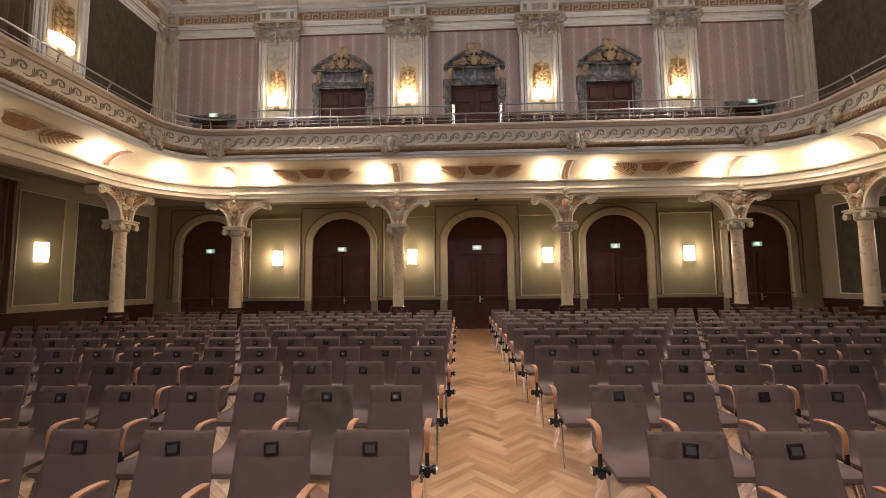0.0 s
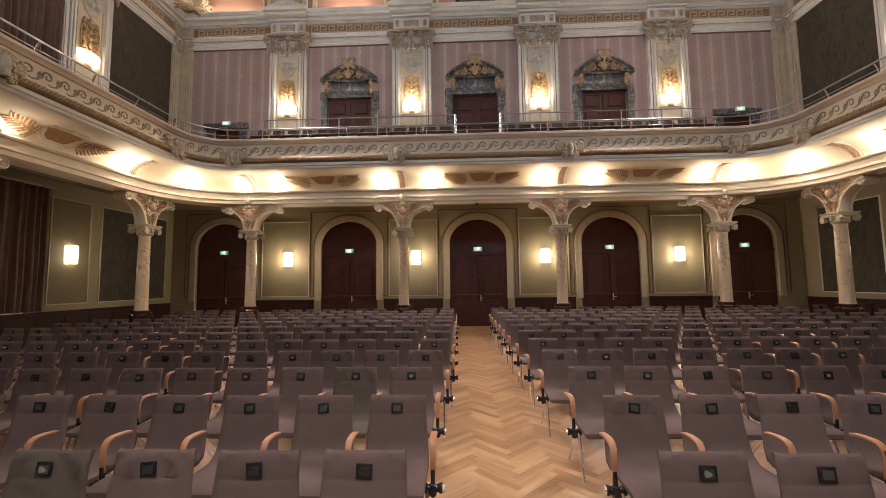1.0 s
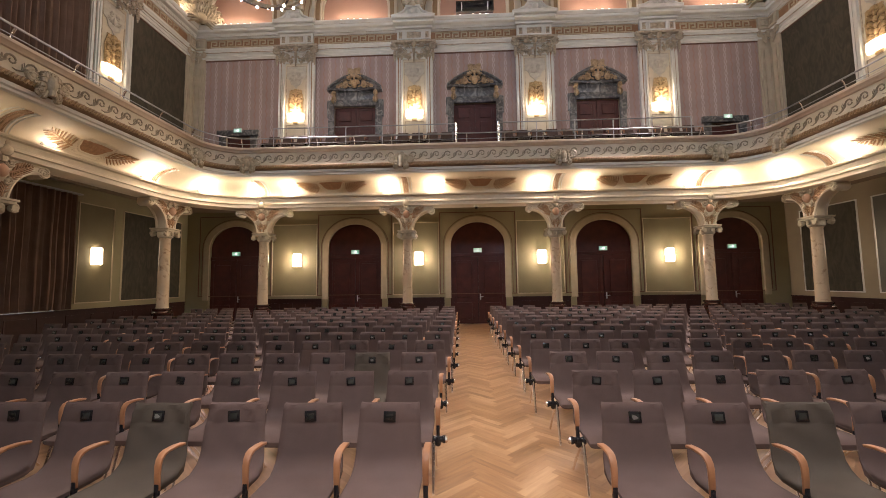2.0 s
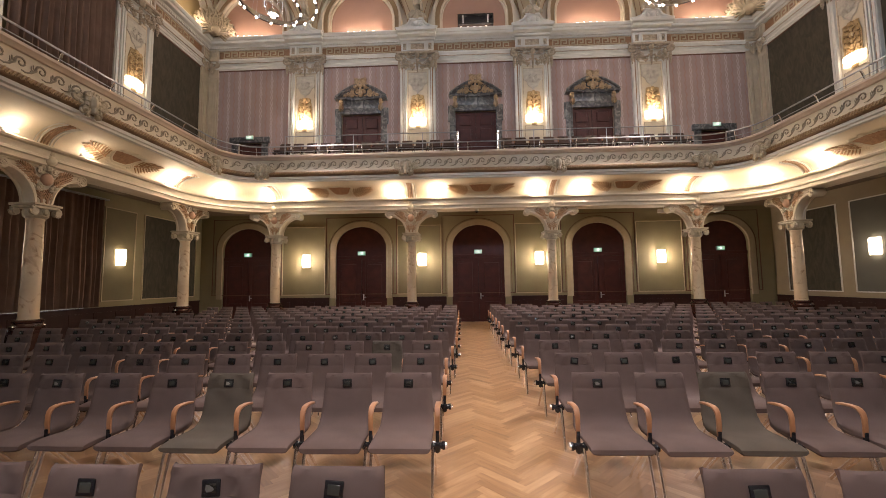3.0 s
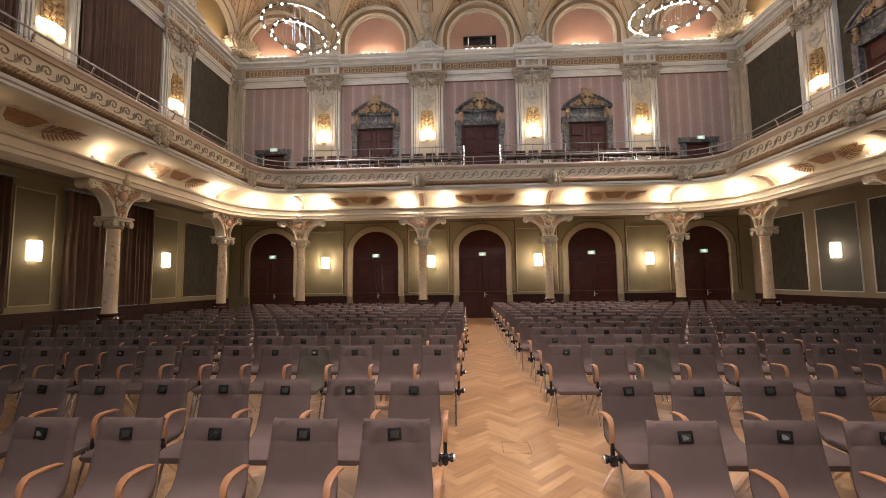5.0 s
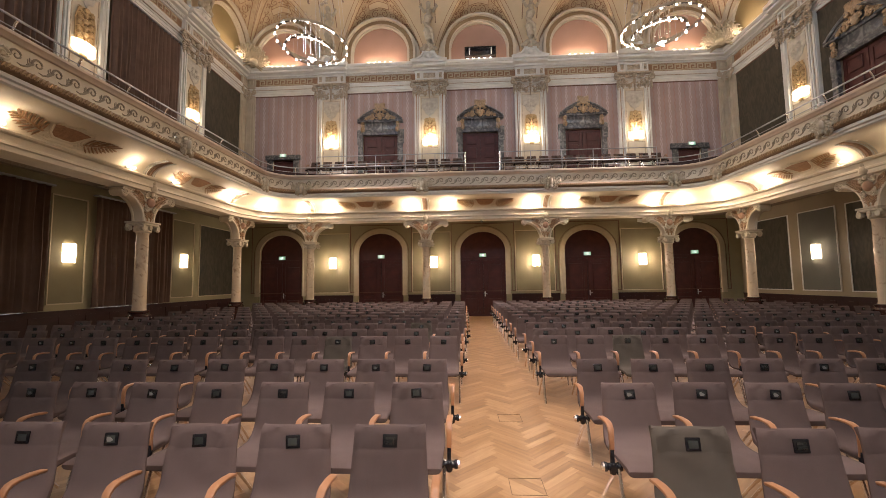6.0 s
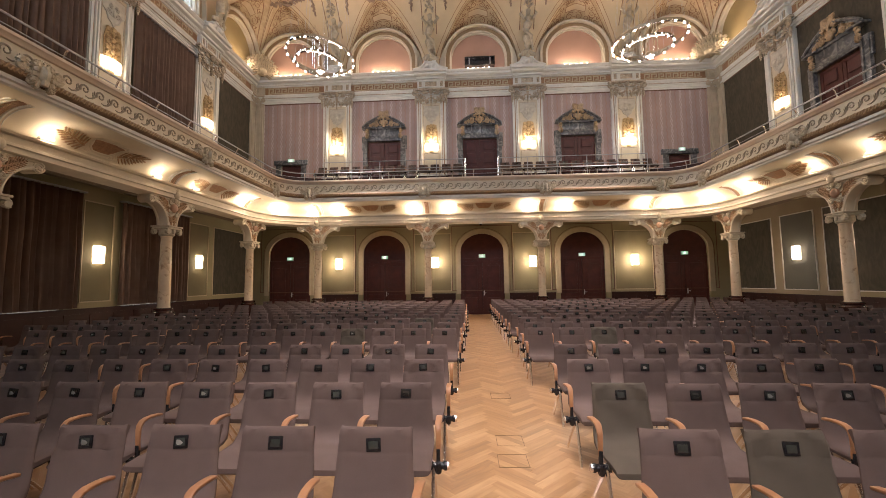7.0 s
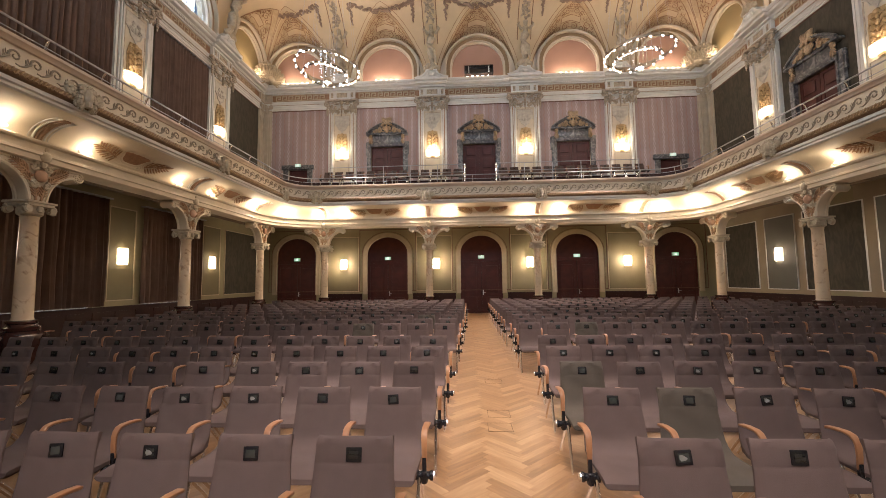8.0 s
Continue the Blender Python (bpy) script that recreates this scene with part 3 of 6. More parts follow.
box(bm, WL, WR, 13.1, YB, 6.6, 6.899)
part("tier_floor", bm, WAINSCOT, BALCONY, "dark stepped floor of the balcony")
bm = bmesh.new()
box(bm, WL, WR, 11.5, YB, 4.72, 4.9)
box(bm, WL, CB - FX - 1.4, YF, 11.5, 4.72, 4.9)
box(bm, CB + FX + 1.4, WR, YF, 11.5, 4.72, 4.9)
part("balcony_ceiling", bm, UNDERDIM, BALCONY, "tan panelled ceiling under the balcony")
for sx, x0, x1 in ((-1, WL + 0.35, CB - FX - 1.75), (1, CB + FX + 1.75, WR - 0.35)):
    for u in SIDE_PIL:
        bm = bmesh.new()
        for k, w in ((0.0, 0.09), (0.15, 0.04), (0.24, 0.05), (0.36, 0.03)):
            y0, y1, xa, xb = u - 4.3 + k, u - 0.5 - k, x0 + k, x1 - k
            for a, b, c, d in ((xa, xb, y0, y0 + w), (xa, xb, y1 - w, y1), (xa, xa + w, y0 + w, y1 - w), (xb - w, xb, y0 + w, y1 - w)):
                box(bm, a, b, c, d, 4.675, 4.72)
        part("ceiling_trim", bm, SOFFITLINE, BALCONY)

# wave scrolls of the frieze
bm = bmesh.new()
pts = []
rs = []
for i in range(15):
    a = radians(200 - 30 * i)
    r = 0.10 * (1 - 0.055 * i)
    pts.append((0.06 + r * math.cos(a), 0, 0.02 + r * math.sin(a)))
    rs.append(0.021 * (1 - 0.035 * i))
tail = [(-0.26, 0, -0.10), (-0.19, 0, -0.115), (-0.11, 0, -0.085)]
tube(bm, tail + pts, [0.008, 0.014, 0.018] + rs, 6)
leafy(bm, -0.12, -0.06, 0.9, 0.12, 0.09, 0, 0.02, 3)
SCROLL = link_mesh("scroll", bm, SCROLLSTUCCO, True)
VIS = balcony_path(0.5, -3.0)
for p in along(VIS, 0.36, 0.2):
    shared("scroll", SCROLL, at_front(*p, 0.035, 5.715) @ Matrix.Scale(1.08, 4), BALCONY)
# beads of the roll moulding
bm = bmesh.new()
for k in range(5):
    ball(bm, (-0.156 + 0.078 * k, 0, 0.012 * (k % 2)), 0.026, 0.024, 0.068, 6, 0.55)
    ball(bm, (-0.13 + 0.078 * k, 0.004, -0.03), 0.02, 0.022, 0.035, 5, -0.5)
BEADS = link_mesh("leaf_bead", bm, ROLLGILT, True)
for p in along(VIS, 0.39, 0.1):
    shared("leaf_bead", BEADS, at_front(*p, -0.085, 5.42), BALCONY)

SIDE_Y = [9.75, 5.0, 0.25, -4.5, -9.25]
CART_Y = [4.65, -0.10, -4.85]
COL_X = [CX + BAY * k for k in (-1.5, -0.5, 0.5, 1.5)]
STATIONS = [(x, FY, 0, 1) for x in COL_X[1:3]]
_c = radians(50)
_ax, _ay = FR * math.cos(_c), FR * math.sin(_c)
STATIONS += [(CB - FX + 0.75 + 0.4, FY, 0, 1), (CB + FX - 0.75 - 0.4, FY, 0, 1)]
STATIONS += [(CB - FX, FY - 1.0, -1, 0), (CB + FX, FY - 1.0, 1, 0)]
for y in CART_Y:
    STATIONS += [(CB - FX, y, -1, 0), (CB + FX, y, 1, 0)]


def cartouche_mesh():
    bm = bmesh.new()
    ball(bm, (0, -0.12, 0.0), 0.085, 0.11, 0.15, 10)
    ball(bm, (0, -0.15, -0.13), 0.06, 0.07, 0.08, 8)
    for k in range(7):
        a = radians(-72 + 24 * k)
        leafy(bm, 0.06 * math.sin(a), 0.09, math.pi / 2 - a, 0.12, 0.08, -0.11, 0.08, 3)
    for s in (-1, 1):
        for k in range(4):
            leafy(bm, s * 0.07, 0.06 - 0.06 * k, math.pi / 2 - s * (1.35 + 0.45 * k), 0.20 - 0.02 * k, 0.09, -0.06 - 0.02 * k, 0.07, 4)
            ball(bm, (s * (0.10 + 0.012 * k), -0.11, 0.13 - 0.085 * k), 0.05, 0.06, 0.055, 7)
        spiral(bm, s * 0.25, 0.05, 0.10, 1.6, -s, -0.07, 0.042, 90)
        spiral(bm, s * 0.17, -0.17, 0.07, 1.3, s, -0.09, 0.028, 90)
    return link_mesh("cartouche", bm, ORNAMENT, True)


CART = cartouche_mesh()
for p in STATIONS:
    shared("cartouche", CART, at_front(*p, 0.0, 5.52) @ Matrix.Scale(1.15, 4), BALCONY)

# ribs of the cove over the columns
bm = bmesh.new()
arc = [(1.15 - COVE_D * (1 - math.cos(radians(90 - 7.5 * i))), 4.72 + 0.42 * math.sin(radians(90 - 7.5 * i))) for i in range(13)]
for sx in (-1, 1):
    tube(bm, [(sx * 0.125, o - 0.008, z - 0.012) for o, z in arc], 0.02, 6)
    tube(bm, [(sx * 0.20, o + 0.004, z - 0.004) for o, z in arc], 0.014, 6)
RIBEDGE = link_mesh("cove_rib", bm, PALE, True)
bm = bmesh.new()
for (o, z), (o2, z2) in zip(arc, arc[1:]):
    for u in (0.25, 0.75):
        po, pz = o + (o2 - o) * u, z + (z2 - z) * u
        ball(bm, (0, po - 0.012, pz - 0.012), 0.034, 0.03, 0.024, 8)
        for s in (-1, 1):
            ball(bm, (s * 0.055, po - 0.004, pz - 0.004), 0.034, 0.026, 0.02, 6, s * 0.7)
RIBFILL = link_mesh("rib_relief", bm, RIBTAN, True)
RIBS = [(x, FY, 0, 1) for x in COL_X] + [(CB - FX, y, -1, 0) for y in (8.9, 4.87, 0.12, -4.65)] + [(CB + FX, y, 1, 0) for y in (8.9, 4.87, 0.12, -4.65)]
RIBS[0] = (CB - FX + FR * 1.02, FY, 0, 1)
RIBS[3] = (CB + FX - FR * 1.02, FY, 0, 1)
for p in RIBS:
    shared("cove_rib", RIBEDGE, at_front(*p, 0, 0), BALCONY)
    shared("rib_relief", RIBFILL, at_front(*p, 0, 0), BALCONY)

# cove reliefs: a basket on a strapwork plinth between two branches
bm = bmesh.new()
for s in (-1, 1):
    tube(bm, [(0, -0.05, 0.19), (s * 0.22, -0.05, 0.17), (s * 0.36, -0.06, 0.20), (s * 0.43, -0.06, 0.13), (s * 0.36, -0.06, 0.05), (s * 0.30, -0.05, -0.05), (s * 0.20, -0.05, -0.12), (0, -0.05, -0.13)], 0.026, 6)
    spiral(bm, s * 0.44, -0.03, 0.10, 1.4, s, -0.05, 0.022, 90)
    spiral(bm, s * 0.30, -0.15, 0.07, 1.3, -s, -0.05, 0.02, 90)
    tube(bm, [(0, -0.05, -0.19), (s * 0.25, -0.05, -0.20), (s * 0.5, -0.05, -0.17)], [0.022, 0.02, 0.01], 6)
ball(bm, (0, -0.07, 0.22), 0.10, 0.06, 0.05, 8)
CBASE = link_mesh("relief_plinth", bm, CREAM, True)
bm = bmesh.new()
plate(bm, [(0.17, -0.11), (0.27, -0.04), (0.33, 0.06), (0.38, 0.12), (0.22, 0.15), (-0.22, 0.15), (-0.38, 0.12), (-0.33, 0.06), (-0.27, -0.04), (-0.17, -0.11)], -0.03, 0.02)
for k in range(5):
    ball(bm, (-0.16 + 0.08 * k, -0.04, 0.02), 0.03, 0.03, 0.07 - 0.01 * abs(k - 2), 6)
CBASK = link_mesh("relief_basket", bm, BRONZE, True)
bm = bmesh.new()
for s in (-1, 1):
    tube(bm, [(s * 0.42, -0.04, -0.08), (s * 0.70, -0.06, 0.0), (s * 1.0, -0.05, 0.06)], [0.022, 0.016, 0.008], 6)
    for k in range(9):
        u = k / 8
        bx2, bz2 = s * (0.44 + 0.54 * u), -0.07 + 0.13 * u
        for up in (-1, 1):
            la = 0.22 + up * (1.05 - 0.65 * u)
            ln = 0.235 - 0.10 * abs(u - 0.4)
            ball(bm, (bx2 + s * math.cos(la) * ln * 0.55, -0.07 - 0.03 * (k % 2), bz2 + math.sin(la) * ln * 0.55), 0.019, 0.06, ln * 0.50, 6, s * (math.pi / 2 - la))
    for k in range(5):
        ball(bm, (s * (0.48 + 0.10 * k), -0.11, -0.05 + 0.06 * (k % 2)), 0.03, 0.04, 0.03, 6)
CPALM = link_mesh("relief_branch", bm, BRANCHBROWN, True)


def bend_to_cove(me):
    for v in me.vertices:
        a = radians(44 + v.co.z * 150)
        o, z = 1.15 - COVE_D * (1 - math.cos(a)), 4.72 + 0.42 * math.sin(a)
        n = Vector((-0.42 * math.cos(a), -COVE_D * math.sin(a))).normalized() * (-v.co.y * 0.24)
        v.co = Vector((v.co.x * 1.05, o + n.x, z + n.y))


for me in (CBASE, CBASK, CPALM):
    bend_to_cove(me)
COVEORN = [(CX + BAY * k, FY, 0, 1) for k in (-1, 0, 1)]
for sx in (-1, 1):
    COVEORN += [(CB + sx * FX, y, sx, 0) for y in (6.72, 2.35, -2.35)]
for p in COVEORN:
    m = at_front(*p, 0, 0)
    for nm, me in (("relief_plinth", CBASE), ("relief_basket", CBASK), ("relief_branch", CPALM)):
        shared(nm, me, m, BALCONY)

# uplights on the ledge of the beam
bm = bmesh.new()
lathe(bm, [(0.03, 0), (0.04, 0.01), (0.04, 0.03), (0.015, 0.04)], 10)
tube(bm, [(0, 0, 0.04), (0, 0.02, 0.07), (0.10, 0.03, 0.09)], 0.014, 6)
UPB = link_mesh("bracket", bm, PALE, True)
bm = bmesh.new()
tube(bm, [(0.08, 0.03, 0.09), (0.30, 0.03, 0.09)], [0.03, 0.03], 8)
UPT = link_mesh("lamp_tube", bm, BULB, True)
ups = []
for x in COL_X[1:3]:
    ups += [(x - 0.78, FY, 0, 1), (x + 0.78, FY, 0, 1)]
ups += [(COL_X[0] + 0.85, FY, 0, 1), (COL_X[3] - 0.85, FY, 0, 1), (COL_X[0] - 0.15, FY, -0.1, 1), (COL_X[3] + 0.15, FY, 0.1, 1)]
for sx in (-1, 1):
    ups += [(CB + sx * FX, y, sx, 0) for y in (8.3, 5.6, 3.95, 0.9, -0.85, -3.95)]
    ups += [(CB + sx * (FX - 0.25), FY - 0.45, sx * 0.83, 0.55)]
for p in ups:
    n = Vector((p[2], p[3])).normalized()
    m = at_front(p[0], p[1], n.x, n.y, 1.0, 4.72)
    u = thing("cove_uplight", m, "small white uplight on the beam ledge, lit", "lamp", "cove uplights")
    shared("bracket", UPB, Matrix(), u)
    shared("lamp_tube", UPT, Matrix(), u)
    q = m @ Vector((0.19, -0.12, 0.12))
    lamp("POINT", q, 46.0 if p[1] > 7 else 8.0, WARM, 0.05)


# small fittings under the balcony
dome = thing("dome_camera", Matrix.Translation((0.80, 11.32, 4.30)), "small white dome camera under the balcony beam", "camera")
bm = bmesh.new()
lathe(bm, [(0.075, 0.0), (0.075, -0.05), (0.06, -0.06)], 16)
part("housing", bm, PALE, dome)
bm = bmesh.new()
lathe(bm, [(0.058, -0.06), (0.05, -0.09), (0.03, -0.11), (0.001, -0.118)], 14)
part("dome", bm, BLACK, dome)
for x, turn in ((-6.02, 25), (7.88, -25)):
    f = thing("floodlight", pose(x, 12.2, 4.72, 0, 0, turn), "small white floodlight hanging under the balcony ceiling", "lamp", "hanging floodlights")
    bm = bmesh.new()
    tube(bm, [(0, 0, 0), (0, 0, -0.40)], 0.012, 6)
    part("stem", bm, STEEL, f)
    bm = bmesh.new()
    box(bm, -0.13, 0.13, -0.05, 0.05, -0.53, -0.40, 0.012, pose(0, 0, 0, 0, 10, 0))
    part("housing", bm, PALE, f)


# ---- columns ----
def column_meshes():
    d = {}
    bm = bmesh.new()
    box(bm, -0.3, 0.3, -0.3, 0.3, 0, 0.72, 0.015)
    lathe(bm, [(0.30, 0.72), (0.30, 0.78), (0.26, 0.80)], 24)
    d["plinth"] = link_mesh("plinth", bm, DARKSTONE, True)
    bm = bmesh.new()
    lathe(bm, [(0.27, 0.78), (0.29, 0.81), (0.29, 0.86), (0.25, 0.89), (0.235, 0.92), (0.255, 0.94), (0.255, 0.98), (0.21, 1.0)], 28)
    d["base_ring"] = link_mesh("base_ring", bm, DARKSTONE, True)
    bm = bmesh.new()
    lathe(bm, [(0.18, 1.0), (0.168, 1.06), (0.164, 1.6), (0.157, 2.4), (0.147, 3.1), (0.158, 3.12), (0.158, 3.15), (0.15, 3.16)], 28)
    d["shaft"] = link_mesh("shaft", bm, MARBLE, True)
    bm = bmesh.new()
    lathe(bm, [(0.165, 3.16), (0.21, 3.2), (0.22, 3.3), (0.2, 3.36)], 24)
    box(bm, -0.27, 0.27, -0.27, 0.27, 3.36, 3.42, 0.012)
    box(bm, -0.3, 0.3, -0.3, 0.3, 3.42, 3.47, 0.012)
    for sx in (-1, 1):
        for sy in (-1, 1):
            spiral(bm, sx * 0.24, 3.29, 0.085, 1.6, -sx, sy * 0.23, 0.04, 90, 14)
            tube(bm, [(sx * 0.24, sy * 0.16, 3.29), (sx * 0.24, sy * 0.27, 3.29)], 0.07, 10)
    for sy in (-1, 1):
        ball(bm, (0, sy * 0.22, 3.3), 0.07, 0.05, 0.08, 8)
    d["capital"] = link_mesh("capital", bm, ORNAMENT, True)
    # the spreading bracket: a fan of curved ribs towards both sides
    bm = bmesh.new()
    outl = [(0.17, 3.47)]
    for i in range(11):
        u = i / 10
        outl.append((0.17 + 0.63 * (1 - math.cos(u * math.pi / 2)) , 3.47 + 0.68 * math.sin(u * math.pi / 2)))
    outl += [(0.85, 4.3), (0.85, 4.315)]
    full = outl + [(-x, z) for x, z in outl[::-1]]
    plate(bm, full, -0.15, 0.15)
    for sy in (-1, 1):
        for sx in (-1, 1):
            tube(bm, [(sx * x, sy * 0.15, z) for x, z in outl[:-2]], 0.04, 6)
            tube(bm, [(sx * (x - 0.055), sy * 0.155, z + 0.035) for x, z in outl[1:-3]], 0.016, 6)
            spiral(bm, sx * 0.84, 4.17, 0.115, 2.0, -sx, sy * 0.175, 0.024, 90, 24)
            tube(bm, [(sx * 0.1, sy * 0.15, 4.27), (sx * 0.84, sy * 0.16, 4.29)], 0.03, 6)
    for sx in (-1, 1):
        tube(bm, [(sx * 0.84, -0.17, 4.17), (sx * 0.84, 0.17, 4.17)], 0.118, 18)
    d["bracket"] = link_mesh("bracket", bm, CREAM, True)
    bm = bmesh.new()
    for sx in (-1, 1):
        leafy(bm, sx * 0.14, 4.0, math.pi / 2 - sx * 1.05, 0.50, 0.20, -0.17, 0.05, 7)
        leafy(bm, sx * 0.16, 3.86, math.pi / 2 - sx * 0.75, 0.30, 0.16, -0.17, 0.05, 5)
        leafy(bm, sx * 0.05, 3.5, math.pi / 2 - sx * 0.18, 0.30, 0.15, -0.17, 0.05, 5)
        spiral(bm, sx * 0.36, 4.17, 0.075, 1.5, sx, -0.17, 0.024, 90, 14)
    d["leaf_relief"] = link_mesh("leaf_relief", bm, LEAFBROWN, True)
    bm = bmesh.new()
    ball(bm, (0, -0.2, 4.02), 0.12, 0.10, 0.14, 12)
    d["boss"] = link_mesh("boss", bm, TERRA, True)
    bm = bmesh.new()
    for sx in (-1, 1):
        spiral(bm, sx * 0.15, 4.2, 0.10, 1.4, sx, -0.2, 0.04, 90)
        spiral(bm, sx * 0.12, 3.82, 0.08, 1.4, -sx, -0.2, 0.035, 90)
    ball(bm, (0, -0.22, 4.26), 0.08, 0.08, 0.09, 8)
    ball(bm, (0, -0.27, 4.42), 0.12, 0.09, 0.13, 10)
    ball(bm, (0, -0.27, 4.57), 0.07, 0.06, 0.07, 8)
    d["shell_relief"] = link_mesh("shell_relief", bm, ORNAMENT, True)
    return d


CM = column_meshes()
COLS = [(x, 11.35, 0, 1) for x in COL_X]
for y in SIDE_Y:
    COLS += [(CB - 9.83, y, -1, 0), (CB + 9.83, y, 1, 0)]
for x, y, nx, ny in COLS:
    c = thing("column", at_front(x, y, nx, ny, 0, 0), "veined marble column with dark base and spreading stucco bracket capital", "column", "columns under the balcony")
    for nm, me in CM.items():
        shared(nm, me, Matrix(), c)


# ---- lower end wall: doors, panels, sconces ----
def lower_panel(m, x0, x1, z0, z1, mat, trim, label, damask=None):
    p = thing("wall_panel", m, label, "wall panel", kind="structure")
    bm = bmesh.new()
    box(bm, x0, x1, -0.012, -0.004, z0, z1)
    part("panel_field", bm, mat, p, smooth=False)
    bm = bmesh.new()
    rect_trim(bm, x0 - 0.012, x1 + 0.012, z0 - 0.012, z1 + 0.012, 0.034, -0.034, 0.0)
    part("panel_moulding", bm, trim, p, smooth=False)
    return p


def entrance_door(x):
    d = thing("door_%d" % (DOOR_X.index(x) + 1), Matrix.Translation((x, YB, 0)), "dark red mahogany double door in an arched cream surround", "door", "arched doors", "structure")
    bm = bmesh.new()
    arch_band(bm, 0, 2.25, 2.66, 1.05, 3.2, 0.95, 1.155, -0.06, 0.0)
    arch_band(bm, 0, 2.19, 2.33, 1.05, 3.2, 0.92, 0.99, -0.085, 0.0)
    part("surround", bm, TRIM, d)
    bm = bmesh.new()
    arch_band(bm, 0, 2.78, 2.82, 1.25, 3.2, 1.21, 1.23, -0.025, 0.0)
    part("outer_line", bm, REDLINE, d)
    bm = bmesh.new()
    rect_trim(bm, -1.55, 1.55, 1.2, 4.55, 0.03, -0.02, 0.0)
    part("outer_frame", bm, REDLINE, d, smooth=False)
    for s in (-1, 1):
        bm = bmesh.new()
        xa, xb = (0.012, 1.125) if s > 0 else (-1.125, -0.012)
        box(bm, xa, xb, 0.14, 0.2, 0, 2.72)
        rect_trim(bm, xa + 0.02, xb - 0.02, 0.02, 2.70, 0.13, 0.12, 0.14)
        leaf = part("leaf", bm, DOORWOOD, d, smooth=False)
        for z0, z1 in ((0.2, 0.85), (1.05, 2.5)):
            bm = bmesh.new()
            box(bm, xa + 0.24, xb - 0.24, 0.10, 0.14, z0, z1, 0.02)
            part("panel", bm, DOORWOOD, leaf, smooth=False)
    bm = bmesh.new()
    box(bm, 0.06, 0.11, 0.105, 0.12, 0.95, 1.2, 0.004)
    tube(bm, [(0.085, 0.11, 1.08), (0.085, 0.06, 1.08), (0.20, 0.06, 1.08)], 0.011, 8)
    part("handle", bm, STEEL, d, "steel lever handle")
    bm = bmesh.new()
    box(bm, -1.125, 1.125, 0.10, 0.2, 2.72, 2.86, 0.01)
    part("transom_rail", bm, DOORWOOD, d, smooth=False)
    bm = bmesh.new()
    pts = [(1.125, 2.86)] + arch_pts(0, 2.25, 3.2, 0.95) + [(-1.125, 2.86)]
    plate(bm, pts[::-1], 0.16, 0.2)
    part("tympanum", bm, DOORWOOD, d, smooth=False)
    bm = bmesh.new()
    box(bm, -1.2, 1.2, 0.205, 0.39, -0.01, 4.3)
    part("back_board", bm, WAINSCOT, d, smooth=False)


def exit_sign(m):
    e = thing("exit_sign", m, "small lit green emergency exit sign", "sign", "exit signs")
    bm = bmesh.new()
    box(bm, -0.17, 0.17, -0.07, 0.0, -0.09, 0.09, 0.01)
    part("housing", bm, STEEL, e)
    bm = bmesh.new()
    box(bm, -0.155, 0.155, -0.076, -0.068, -0.075, 0.075)
    part("lit_face", bm, EXITGLOW, e, smooth=False)
    bm = bmesh.new()
    box(bm, -0.02, 0.05, -0.081, -0.0765, -0.05, 0.05)
    box(bm, -0.11, -0.06, -0.081, -0.0765, -0.015, 0.015)
    part("pictogram", bm, EXITWHITE, e, "white running-figure field", smooth=False)


for x in DOOR_X:
    entrance_door(x)
    exit_sign(Matrix.Translation((x, YB + 0.10, 2.97)))

bm = bmesh.new()
lathe(bm, [(0.15, -0.27), (0.18, -0.25), (0.185, -0.2), (0.185, 0.2), (0.18, 0.25), (0.15, 0.27)], 20, (0, -0.02, 0), 180, 360, 0.8)
SC_SHADE = link_mesh("shade", bm, SHADE, True)
bm = bmesh.new()
box(bm, -0.09, 0.09, -0.05, 0.0, -0.13, 0.13, 0.01)
for s in (-1, 1):
    tube(bm, [(s * 0.08, -0.03, 0), (s * 0.225, -0.03, 0), (s * 0.225, -0.06, 0)], 0.014, 6)
SC_BACK = link_mesh("back_plate", bm, STEEL, True)


def wall_sconce(m, power=140.0):
    s = thing("wall_sconce", m, "lit half-round glass wall sconce on a metal plate", "lamp", "wall sconces")
    shared("shade", SC_SHADE, Matrix(), s)
    shared("back_plate", SC_BACK, Matrix(), s)
    lamp("POINT", m @ Vector((0, -0.27, 0)), power, WARM, 0.09)


for x in PIL_X:
    lower_panel(BACK, x - 0.94, x + 0.94, 1.2, 4.15, OLIVEWALL, TRIM, "olive painted wall panel with cream moulding")
    wall_sconce(BACK @ Matrix.Translation((x + (0.12 if x < CX else 0.05), -0.012, 2.66)))
    bm = bmesh.new()
    box(bm, x - 1.15, x + 1.15, -0.04, 0, 0, 1.02)
    box(bm, x - 1.15, x + 1.15, -0.06, 0, 1.02, 1.08)
    for k in range(4):
        box(bm, x - 1.05 + 0.54 * k, x - 0.57 + 0.54 * k, -0.055, -0.03, 0.18, 0.9)
    w = part("wainscot", bm, WAINSCOT, smooth=False)
    w.matrix_basis = BACK
    tagged(w, "dark red-brown wooden wainscot", "wainscot", kind="structure")


